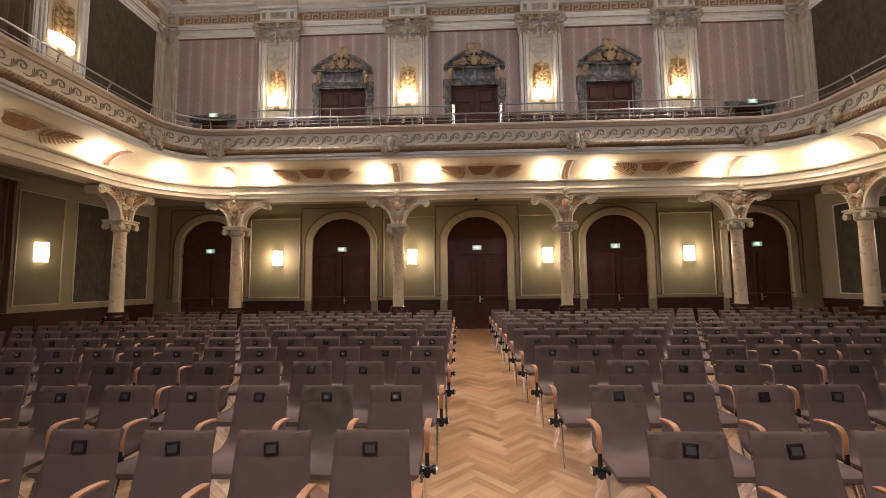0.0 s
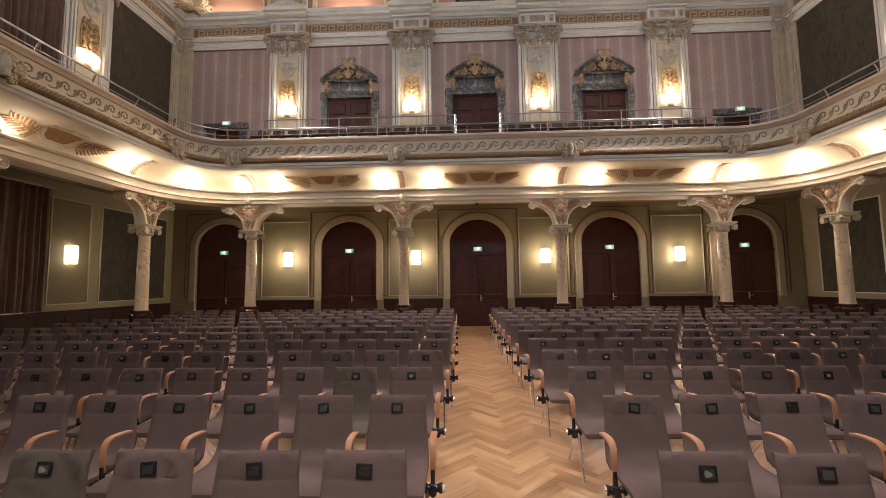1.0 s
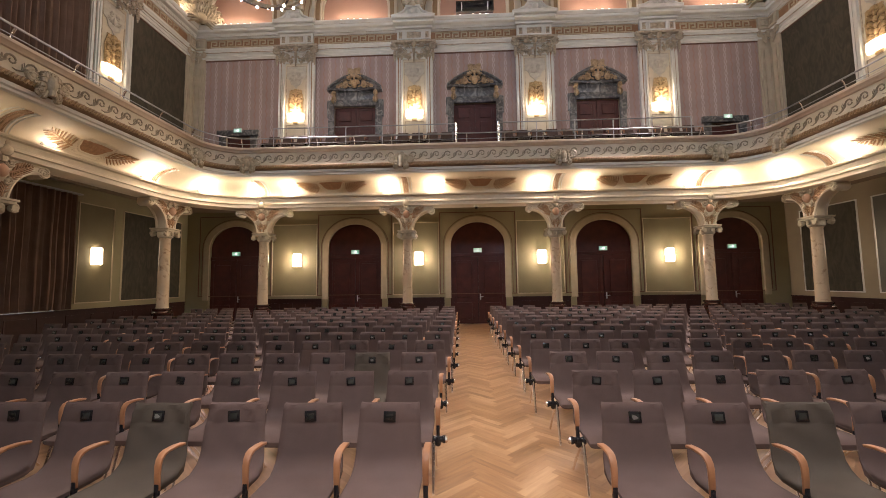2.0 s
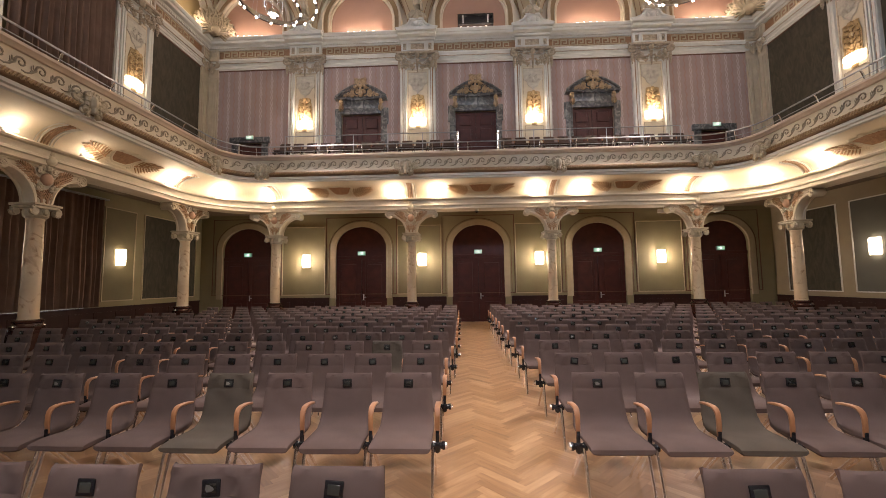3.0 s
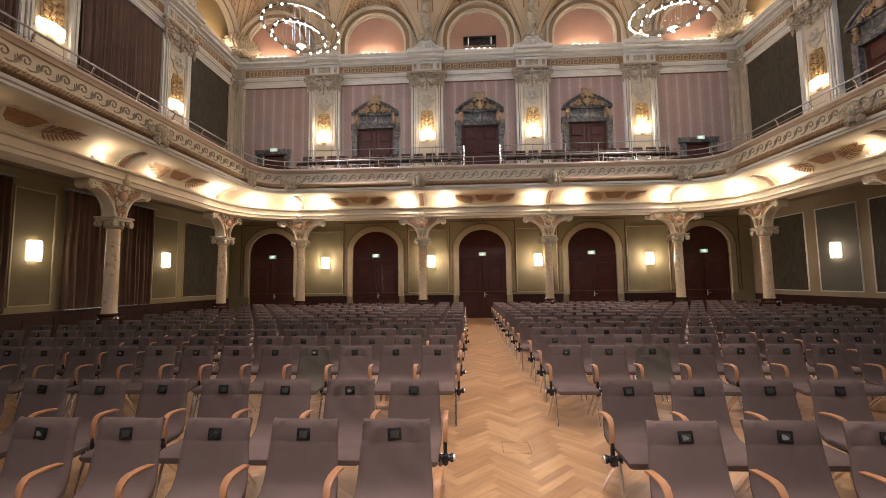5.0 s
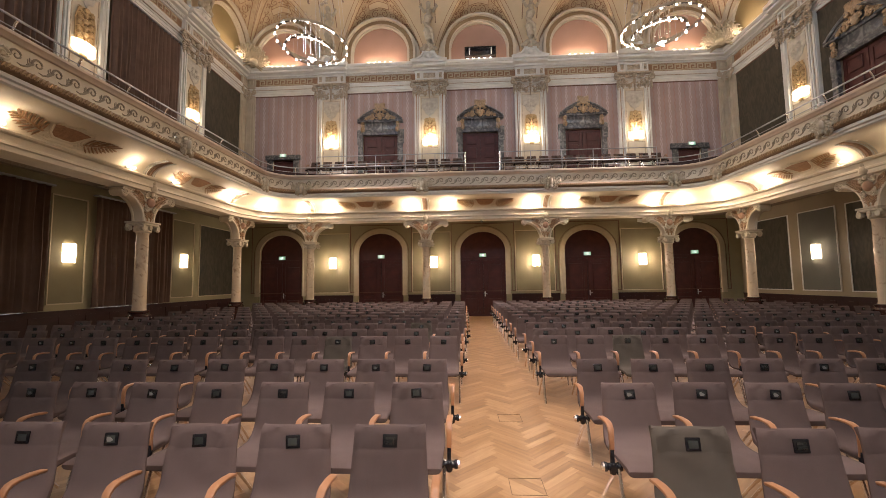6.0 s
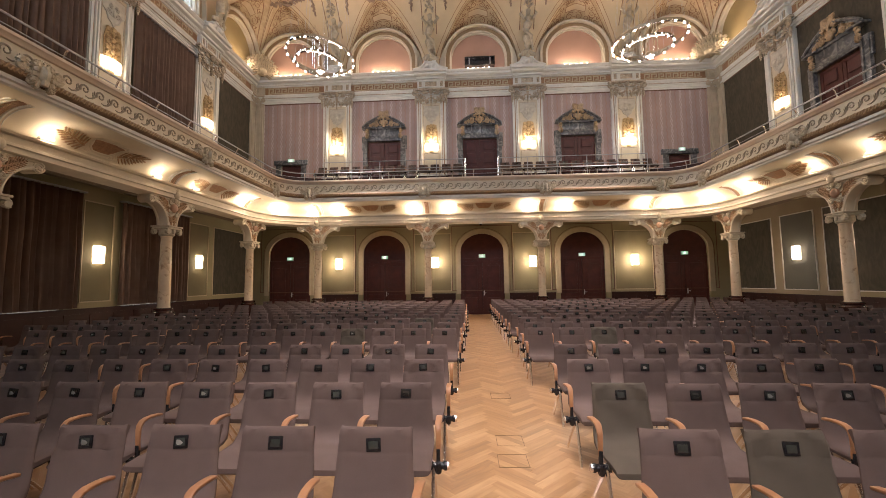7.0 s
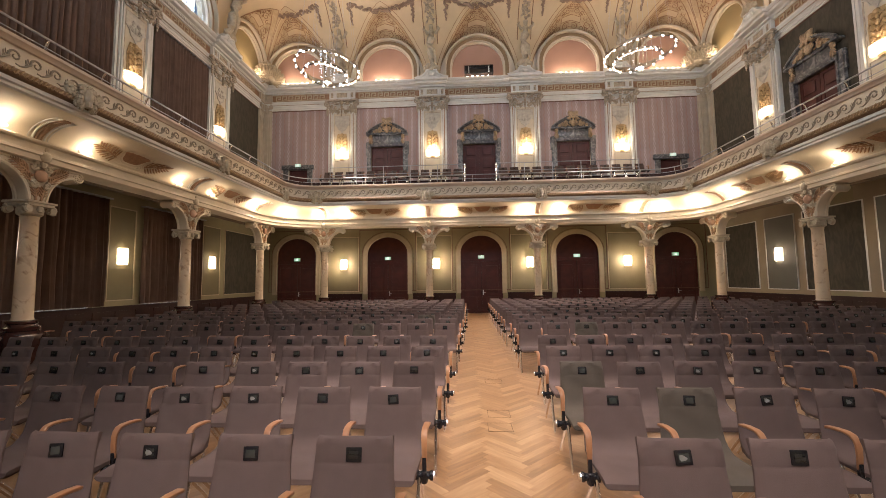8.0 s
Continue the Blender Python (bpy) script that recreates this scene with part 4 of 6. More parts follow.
def curtain(m, u0, u1, z0, z1, seed, name="curtain"):
    rnd = random.Random(seed)
    c = thing(name, m, "floor-length brown pleated curtain, drawn closed", "curtain", "window curtains")
    bm = bmesh.new()
    n = int((u1 - u0) / 0.022)
    ph = [rnd.uniform(0, 6) for _ in range(4)]
    rows = 9
    grid = []
    for j in range(rows):
        v = j / (rows - 1)
        ring = []
        for i in range(n + 1):
            u = u0 + (u1 - u0) * i / n
            a = 0.055 * math.sin(u * 36 + 1.3 * math.sin(u * 3.1 + ph[0])) + 0.03 * math.sin(u * 17 + ph[1] + 0.4 * v) + 0.012 * math.sin(u * 71 + ph[2] + v)
            ring.append(bm.verts.new((u + 0.012 * math.sin(9 * v + u * 3 + ph[3]), -0.15 + a * (0.75 + 0.35 * v), z1 - (z1 - z0) * v)))
        grid.append(ring)
    for r0, r1 in zip(grid, grid[1:]):
        for i in range(n):
            bm.faces.new((r0[i], r1[i], r1[i + 1], r0[i + 1]))
    part("cloth", bm, CURTAIN, c)
    bm = bmesh.new()
    box(bm, u0 - 0.06, u1 + 0.06, -0.245, -0.055, z1 - 0.005, z1 + 0.04, 0.01)
    for k in range(int((u1 - u0) / 0.12)):
        ball(bm, (u0 + 0.06 + 0.12 * k, -0.246, z1 + 0.012), 0.02, 0.012, 0.014, 6)
    for u in (u0 + 0.1, (u0 + u1) / 2, u1 - 0.1):
        box(bm, u - 0.012, u + 0.012, -0.15, 0.0, z1 + 0.02, z1 + 0.045)
    part("rod", bm, RAILSTEEL, c, "steel curtain track on wall brackets")
    return c


# side walls, ground level
for i, (u0, u1) in enumerate(((5.75, 8.95), (1.15, 4.35), (-3.65, -0.45))):
    if i < 3:
        curtain(SIDE_L, u0, u1, 1.05, 4.42, 10 + i)
    w = thing("window_%d" % (i + 1), SIDE_L, "tall daylit window behind a closed curtain", "window", kind="structure")
    uc = (u0 + u1) / 2
    bm = bmesh.new()
    rect_trim(bm, uc - 1.35, uc + 1.35, 0.94, 4.4, 0.07, 0.12, 0.2)
    box(bm, uc - 0.05, uc + 0.05, 0.13, 0.19, 1.01, 4.33)
    part("window_frame", bm, PALE, w, smooth=False)
    for s in (-1, 1):
        bm = bmesh.new()
        box(bm, uc + (0.05 if s > 0 else -1.27), uc + (1.27 if s > 0 else -0.05), 0.155, 0.165, 1.01, 4.33)
        g = part("pane", bm, GLASS, w, smooth=False)
        g.visible_shadow = False
    lamp("AREA", (WL - 0.6, uc, 2.7), 60, DAY, rot=(0, -90, 0), sx=3.2, sy=3.0)
for i, (uc, w) in enumerate(((9.75, 0.62), (5.05, 0.52), (0.3, 0.52))):
    lower_panel(SIDE_L, uc - w, uc + w, 1.2, 4.25, OLIVEWALL, TRIM, "olive painted wall panel with cream moulding")
    wall_sconce(SIDE_L @ Matrix.Translation((uc, -0.012, 2.64)), 9.0)
lower_panel(SIDE_L, 10.75, 13.6, 1.2, 4.25, GREENDAMASK, TRIM, "dark green damask wall panel in cream moulding")
for uc, w, mat, lab in ((-9.8, 0.8, COOLPANEL, "wall panel in daylight-toned grey-green with pale moulding"), (-5.0, 0.8, COOLPANEL, "wall panel in daylight-toned grey-green with pale moulding"), (-0.2, 0.8, COOLPANEL, "wall panel in daylight-toned grey-green with pale moulding"),
                        (-12.2, 1.1, GREENDAMASK, "green damask wall panel in pale moulding"), (-7.4, 1.2, GREENDAMASK, "green damask wall panel in pale moulding"), (-2.6, 1.2, GREENDAMASK, "green damask wall panel in pale moulding")):
    lower_panel(SIDE_R, uc - w, uc + w, 1.2, 4.2, mat, PALE, lab)
for u in (-9.85, -5.05, -0.25):
    wall_sconce(SIDE_R @ Matrix.Translation((u, -0.012, 2.64)), 12.0)
for m, u0, u1 in ((SIDE_L, YF, YB - 0.06), (SIDE_R, -YB + 0.06, -YF)):
    bm = bmesh.new()
    box(bm, u0, u1, -0.04, 0, 0, 0.97)
    box(bm, u0, u1, -0.065, 0, 0.97, 1.02)
    n = int((u1 - u0) / 0.8)
    for k in range(n):
        box(bm, u0 + 0.8 * k + 0.08, u0 + 0.8 * k + 0.72, -0.055, -0.03, 0.16, 0.86)
    w = part("wainscot", bm, WAINSCOT, smooth=False)
    w.matrix_basis = m
    tagged(w, "dark red-brown wooden wainscot", "wainscot", kind="structure")


# ---- upper walls ----
def perimeter():
    return [(WL, YF, -1, 0), (WL, YB, -1, 1), (WR, YB, 1, 1), (WR, YF, 1, 0)]


ENT = thing("entablature", Matrix(), "pale stucco entablature with brown frieze and deep cornice", "cornice", kind="structure")
bm = bmesh.new()
sweep(bm, perimeter(), [(0, 11.42), (-0.05, 11.42), (-0.05, 11.50), (-0.075, 11.515), (-0.075, 11.62), (-0.10, 11.635), (-0.10, 11.70), (-0.14, 11.73), (-0.17, 11.79), (-0.19, 11.81), (-0.20, 11.88), (-0.06, 11.90)])
part("architrave", bm, PALE, ENT, smooth=False)
bm = bmesh.new()
sweep(bm, perimeter(), [(-0.06, 11.90), (-0.06, 12.34)])
part("frieze", bm, FRIEZE, ENT, "brown painted frieze", smooth=False)
bm = bmesh.new()
sweep(bm, perimeter(), [(0.0, 11.37), (-0.03, 11.37), (-0.03, 11.418), (0.0, 11.418)])
part("brown_fillet", bm, REDLINE, ENT, "thin red-brown fillet under the architrave", smooth=False)
bm = bmesh.new()
for z in (11.925, 12.29):
    sweep(bm, perimeter(), [(-0.06, z), (-0.075, z), (-0.075, z + 0.022), (-0.06, z + 0.022)])
part("frieze_line", bm, TRIM, ENT, smooth=False)
bm = bmesh.new()
sweep(bm, perimeter(), [(-0.06, 12.34), (-0.11, 12.35), (-0.13, 12.39), (-0.17, 12.40), (-0.17, 12.44), (-0.21, 12.46), (-0.24, 12.50), (-0.38, 12.51), (-0.40, 12.53), (-0.40, 12.62), (-0.46, 12.66), (-0.50, 12.72), (-0.50, 12.76), (-0.40, 12.78), (0.0, 12.86)])
part("cornice", bm, PALE, ENT, smooth=False)
bm = bmesh.new()
for o, z, r in ((-0.145, 11.70, 0.018), (-0.155, 12.41, 0.016), (-0.41, 12.64, 0.014)):
    for (xa, ya), (xb, yb) in (((WL - o, YF), (WL - o, YB + o)), ((WL - o, YB + o), (WR + o, YB + o)), ((WR + o, YB + o), (WR + o, YF))):
        tube(bm, [(xa, ya, z), (xb, yb, z)], r, 6)
part("gilt_bead", bm, GILTSTUCCO, ENT, "thin dull gilt bead lines")


for m, u0, u1 in ((BACK, WL + 0.25, WR - 0.25), (SIDE_L, -3.0, YB - 0.25), (SIDE_R, -YB + 0.25, 3.0)):
    verts, faces = [], []
    for k in range(int((u1 - u0) / 0.095)):
        a, b0 = u0 + 0.095 * k, len(verts)
        verts += [(a + x, y, z) for z in (12.40, 12.455) for x, y in ((0, -0.205), (0.055, -0.205), (0.055, -0.165), (0, -0.165))]
        faces += [tuple(b0 + i for i in q) for q in ((3, 2, 1, 0), (4, 5, 6, 7), (0, 1, 5, 4), (1, 2, 6, 5), (3, 0, 4, 7))]
    me = bpy.data.meshes.new("dentil_course")
    me.from_pydata(verts, [], faces)
    me.materials.append(PALE)
    shared("dentil_course", me, m, ENT)


def key_unit(bm, x, z, s, m):
    t = 0.045
    for a, b, c, d in ((0, 0.36, 0, t), (0, t, t, 0.29), (t, 0.28, 0.29 - t, 0.29), (0.28 - t, 0.28, 0.10, 0.29 - t), (0.12, 0.28 - t, 0.10, 0.10 + t)):
        box(bm, x + a * s, x + b * s, -0.085, -0.06, z + c, z + d, 0, m)


for m, spans in ((BACK, [(PIL_X[i] + 0.8, PIL_X[i + 1] - 0.8) for i in range(3)] + [(WL + 0.6, PIL_X[0] - 0.8), (PIL_X[3] + 0.8, WR - 0.6)]),
                 (SIDE_L, [(b + 0.8, a - 0.8) for a, b in zip([YB - 0.1] + SIDE_PIL, SIDE_PIL)][:4]),
                 (SIDE_R, [(-a + 0.8, -b - 0.8) for a, b in zip([YB - 0.1] + SIDE_PIL, SIDE_PIL)][:4])):
    for a, b in spans:
        bm = bmesh.new()
        n = int((b - a) / 0.36)
        off = (b - a - n * 0.36) / 2
        for k in range(n):
            key_unit(bm, a + off + 0.36 * k, 11.975, 1, None)
        k = part("meander", bm, TRIM, ENT, "cream key pattern", smooth=False)
        k.matrix_basis = m


def pilaster_meshes():
    d = []
    bm = bmesh.new()
    box(bm, -0.78, 0.78, -0.12, 0, 6.9, 11.45)
    for s in (-1, 1):
        for a, b, y in ((0.50, 0.56, -0.21), (0.585, 0.635, -0.19), (0.68, 0.76, -0.165)):
            x0, x1 = sorted((s * a, s * b))
            box(bm, x0, x1, y, -0.12, 7.2, 11.25)
    box(bm, -0.82, 0.82, -0.24, -0.12, 6.9, 7.2, 0.015)
    box(bm, -0.56, 0.56, -0.2, -0.12, 11.1, 11.2)
    d.append(("shaft", link_mesh("shaft", bm, PALE), ""))
    bm = bmesh.new()
    for s in (-1, 1):
        for a, b in ((0.562, 0.585), (0.635, 0.680)):
            x0, x1 = sorted((s * a, s * b))
            box(bm, x0, x1, -0.135, -0.12, 7.2, 11.2)
    d.append(("groove", link_mesh("groove", bm, BRONZE), "dull brown groove lines"))
    bm = bmesh.new()
    box(bm, -0.48, 0.48, -0.135, -0.12, 7.25, 11.1)
    d.append(("inner_panel", link_mesh("inner_panel", bm, CREAM), ""))
    bm = bmesh.new()
    rect_trim(bm, -0.43, 0.43, 8.62, 10.98, 0.022, -0.155, -0.135)
    rect_trim(bm, -0.40, 0.40, 7.32, 8.40, 0.022, -0.155, -0.135)
    d.append(("panel_line", link_mesh("panel_line", bm, GILTSTUCCO), ""))
    # gilded field with a lobed outline, and the relief that covers it
    b2 = bmesh.new()
    plate(b2, [(-0.27, 8.62), (0.27, 8.62), (0.30, 9.55), (0.24, 9.80), (0.12, 9.88), (0.0, 9.98), (-0.12, 9.88), (-0.24, 9.80), (-0.30, 9.55)], -0.165, -0.135)
    d.append(("gilt_field", link_mesh("gilt_field", b2, GOLDDARK), "dull gilded field"))
    b2 = bmesh.new()
    for k in range(6):
        z = 8.72 + 0.2 * k
        ball(b2, (0, -0.19, z), 0.075 - 0.025 * (k % 2), 0.05, 0.10, 8)
        for s in (-1, 1):
            leafy(b2, s * 0.04, z, math.pi / 2 - s * 0.95, 0.26, 0.13, -0.18, 0.045, 5)
            spiral(b2, s * 0.20, z + 0.11, 0.075, 1.5, s * (1 if k % 2 else -1), -0.18, 0.026, 90, 14)
    ball(b2, (0, -0.2, 9.86), 0.10, 0.06, 0.09, 8)
    for s in (-1, 1):
        tube(b2, [(s * 0.28, -0.17, 8.66), (s * 0.31, -0.17, 9.5), (s * 0.25, -0.18, 9.80), (s * 0.1, -0.18, 9.92)], 0.022, 6)
    d.append(("gilt_relief", link_mesh("gilt_relief", b2, GOLD, True), "gilded relief"))
    # hanging stucco shield over it
    b2 = bmesh.new()
    plate(b2, [(-0.40, 10.95), (-0.40, 10.45), (-0.28, 10.36), (-0.20, 10.16), (-0.08, 10.10), (0.0, 9.99), (0.08, 10.10), (0.20, 10.16), (0.28, 10.36), (0.40, 10.45), (0.40, 10.95)], -0.16, -0.135)
    for s in (-1, 1):
        tube(b2, [(s * 0.40, -0.16, 10.47), (s * 0.27, -0.165, 10.37), (s * 0.19, -0.165, 10.17), (s * 0.07, -0.165, 10.10), (0, -0.165, 9.99)], 0.022, 6)
        spiral(b2, s * 0.13, 10.62, 0.09, 1.5, s, -0.17, 0.026, 90, 14)
        leafy(b2, s * 0.06, 10.30, math.pi / 2 - s * 0.8, 0.24, 0.12, -0.17, 0.04, 4)
    ball(b2, (0, -0.18, 10.42), 0.06, 0.05, 0.14, 8)
    d.append(("stucco_relief", link_mesh("stucco_relief", b2, STUCCOPALE, True), ""))
    # capital: corner volutes, mask, hanging garlands and leaves
    bm = bmesh.new()
    box(bm, -0.84, 0.84, -0.34, 0, 11.74, 11.84, 0.015)
    for s in (-1, 1):
        spiral(bm, s * 0.70, 11.55, 0.17, 1.9, -s, -0.30, 0.05, 90, 22)
        spiral(bm, s * 0.33, 11.60, 0.10, 1.6, s, -0.29, 0.035, 90, 18)
        for k in range(5):
            ball(bm, (s * 0.72, -0.26, 11.34 - 0.085 * k), 0.055 + 0.018 * math.sin(k * 0.8), 0.06, 0.055, 7)
        ball(bm, (s * 0.72, -0.26, 10.90), 0.03, 0.03, 0.07, 6)
        pts = [(s * 0.64, -0.26, 11.42), (s * 0.52, -0.29, 11.22), (s * 0.34, -0.31, 11.12), (s * 0.16, -0.31, 11.16), (s * 0.05, -0.31, 11.3)]
        for (xa, ya, za), (xb, yb, zb) in zip(pts, pts[1:]):
            for u in (0.0, 0.5):
                ball(bm, (xa + (xb - xa) * u, ya, za + (zb - za) * u), 0.055, 0.05, 0.05, 6)
        leafy(bm, s * 0.46, 10.95, math.pi / 2 - s * 0.1, 0.26, 0.17, -0.22, 0.05, 5)
        leafy(bm, s * 0.2, 10.92, math.pi / 2, 0.22, 0.16, -0.22, 0.05, 5)
        leafy(bm, s * 0.14, 11.5, math.pi / 2 - s * 1.0, 0.26, 0.15, -0.28, 0.05, 4)
    for s in (-1, 1):
        leafy(bm, s * 0.62, 11.0, math.pi / 2 + s * 0.05, 0.42, 0.2, -0.2, 0.06, 5)
        leafy(bm, s * 0.33, 11.05, math.pi / 2 - s * 0.15, 0.40, 0.2, -0.22, 0.06, 5)
        spiral(bm, s * 0.52, 11.42, 0.09, 1.4, s, -0.27, 0.035, 90, 14)
        leafy(bm, s * 0.22, 11.66, math.pi / 2 - s * 1.3, 0.34, 0.13, -0.27, 0.05, 4)
    ball(bm, (0, -0.30, 11.62), 0.10, 0.11, 0.13, 12)
    ball(bm, (0, -0.27, 11.78), 0.16, 0.10, 0.06, 10)
    for k in range(7):
        ball(bm, (0, -0.26, 11.42 - 0.10 * k), 0.075 - 0.008 * k, 0.07, 0.06, 7)
    for v in bm.verts:
        v.co.x, v.co.z = v.co.x * 1.12, 11.88 + (v.co.z - 11.86) * 0.92
    d.append(("capital", link_mesh("capital", bm, GILTSTUCCO, True), "part-gilt stucco capital with volutes and garland"))
    bm = bmesh.new()
    box(bm, -0.72, 0.72, -0.22, 0, 11.86, 12.38)
    rect_trim(bm, -0.36, 0.36, 11.93, 12.31, 0.05, -0.26, -0.22)
    for s in (-1, 1):
        x0, x1 = sorted((s * 0.44, s * 0.68))
        rect_trim(bm, x0, x1, 11.93, 12.31, 0.04, -0.26, -0.22)
    box(bm, -0.78, 0.78, -0.34, 0, 12.38, 12.48, 0.01)
    box(bm, -0.84, 0.84, -0.56, 0, 12.50, 12.62, 0.02)
    box(bm, -0.88, 0.88, -0.66, 0, 12.64, 12.79, 0.02)
    d.append(("entablature_block", link_mesh("entablature_block", bm, PALE), ""))
    bm = bmesh.new()
    box(bm, -0.30, 0.30, -0.235, -0.22, 11.99, 12.25)
    for s in (-1, 1):
        x0, x1 = sorted((s * 0.49, s * 0.63))
        box(bm, x0, x1, -0.235, -0.22, 11.98, 12.26)
        ball(bm, (s * 0.56, -0.24, 12.12), 0.05, 0.04, 0.09, 8)
        tube(bm, [(s * 0.22, -0.25, 12.08), (s * 0.05, -0.25, 12.16), (0, -0.25, 12.12)], 0.02, 5)
    d.append(("block_inlay", link_mesh("block_inlay", bm, GILTSTUCCO, True), ""))
    bm = bmesh.new()
    for s in (-1, 1):
        tube(bm, [(s * 0.92, -0.52, 12.80), (s * 0.66, -0.54, 12.83), (s * 0.40, -0.54, 12.96), (s * 0.27, -0.54, 13.16)], [0.05, 0.06, 0.06, 0.05], 8)
        spiral(bm, s * 0.22, 12.92, 0.11, 1.3, s, -0.6, 0.04, 90)
    plate(bm, [(-0.9, 12.78), (0.9, 12.78), (0.5, 12.86), (0.28, 13.14), (-0.28, 13.14), (-0.5, 12.86)], -0.54, -0.05)
    ball(bm, (0, -0.6, 12.93), 0.14, 0.10, 0.14, 12)
    box(bm, -0.32, 0.32, -0.6, -0.05, 13.14, 13.22, 0.015)
    d.append(("crest", link_mesh("crest", bm, PALE, True), ""))
    return d


PM = pilaster_meshes()


def pilaster(m):
    p = thing("pilaster", m, "pale stucco pilaster with gilded relief and volute capital", "pilaster", "wall pilasters", "structure")
    for nm, me, lab in PM:
        o = shared(nm, me, Matrix(), p)
        if lab:
            o["label"] = lab


bm = bmesh.new()
pr = [(0.04, -0.015), (0.30, -0.01), (0.345, 0.01), (0.36, 0.06), (0.365, 0.30), (0.355, 0.31)]
lathe(bm, pr, 24, (0, 0, 0), 180, 360, 0.5)
PSHADE = link_mesh("shade", bm, SHADE, True)
bm = bmesh.new()
box(bm, -0.1, 0.1, -0.05, 0.02, -0.12, 0.2, 0.012)
PBACK = link_mesh("fitting", bm, GOLD, True)


def pilaster_lamp(m, power=85.0):
    s = thing("wall_lamp", m, "lit scalloped glass bowl wall lamp in a gilt fitting", "lamp", "pilaster lamps")
    shared("shade", PSHADE, Matrix(), s)
    shared("fitting", PBACK, Matrix(), s)
    lamp("POINT", m @ Vector((0, -0.24, 0.44)), power, WARM, 0.15)


for x in PIL_X:
    m = BACK @ Matrix.Translation((x, 0, 0))
    pilaster(m)
    pilaster_lamp(m @ Matrix.Translation((0, -0.14, 8.54)))
for u in SIDE_PIL[:4]:
    for m in (SIDE_L @ Matrix.Translation((u, 0, 0)), SIDE_R @ Matrix.Translation((-u, 0, 0))):
        pilaster(m)
        pilaster_lamp(m @ Matrix.Translation((0, -0.14, 8.54)), 5.0)


def wall_field(m, x0, x1, z0, z1, mat, label):
    bm = bmesh.new()
    box(bm, x0, x1, -0.01, -0.004, z0, z1)
    o = part("wall_covering", bm, mat, smooth=False)
    o.matrix_basis = m
    return tagged(o, label, "wall covering", kind="structure")


def split_field(m, x0, x1, doorx, half, ztop, mat, label):
    """Wall covering round an opening."""
    wall_field(m, x0, doorx - half, 6.9, 11.40, mat, label)
    wall_field(m, doorx + half, x1, 6.9, 11.40, mat, label)
    wall_field(m, doorx - half, doorx + half, ztop, 11.40, mat, label)


edges = [WL + 0.55] + [v for x in PIL_X for v in (x - 0.78, x + 0.78)] + [WR - 0.55]
for i in range(5):
    half, top = (0.9, 9.15) if 0 < i < 4 else (0.55, 8.0)
    split_field(BACK, edges[2 * i], edges[2 * i + 1], DOOR_X[i], half, top, PINK, "faded pink damask wallpaper")


def corner_pier(m):
    bm = bmesh.new()
    box(bm, -0.55, 0.0, -0.08, 0, 6.9, 11.45)
    for a, b, y in ((-0.50, -0.42, -0.13), (-0.36, -0.20, -0.11), (-0.14, -0.08, -0.13)):
        box(bm, a, b, y, -0.08, 7.1, 11.05)
    box(bm, -0.6, 0.0, -0.2, 0, 6.9, 7.15)
    box(bm, -0.58, 0.0, -0.17, 0, 11.90, 12.35, 0.01)
    rect_trim(bm, -0.50, -0.08, 11.97, 12.28, 0.04, -0.21, -0.17)
    ball(bm, (-0.29, -0.19, 12.125), 0.07, 0.04, 0.09, 8)
    box(bm, -0.62, 0.0, -0.26, 0, 11.80, 11.88, 0.01)
    for s in (-0.5, -0.2):
        spiral(bm, s, 11.62, 0.13, 1.5, 1, -0.16, 0.05, 90)
    leafy(bm, -0.3, 11.2, math.pi / 2, 0.4, 0.24, -0.14, 0.06, 5)
    for k in range(5):
        ball(bm, (-0.3, -0.17, 11.56 - 0.07 * k), 0.06 - 0.006 * k, 0.05, 0.05, 6)
    o = part("corner_pilaster", bm, CORNERDIM)
    o.matrix_basis = m
    tagged(o, "pale fluted corner pilaster", "pilaster", kind="structure")


MIRX = Matrix.Scale(-1, 4, (1, 0, 0))
corner_pier(BACK @ Matrix.Translation((WR, 0, 0)))
corner_pier(BACK @ Matrix.Translation((WL, 0, 0)) @ MIRX)
corner_pier(SIDE_L @ Matrix.Translation((YB, 0, 0)))
corner_pier(SIDE_R @ Matrix.Translation((-YB, 0, 0)) @ MIRX)


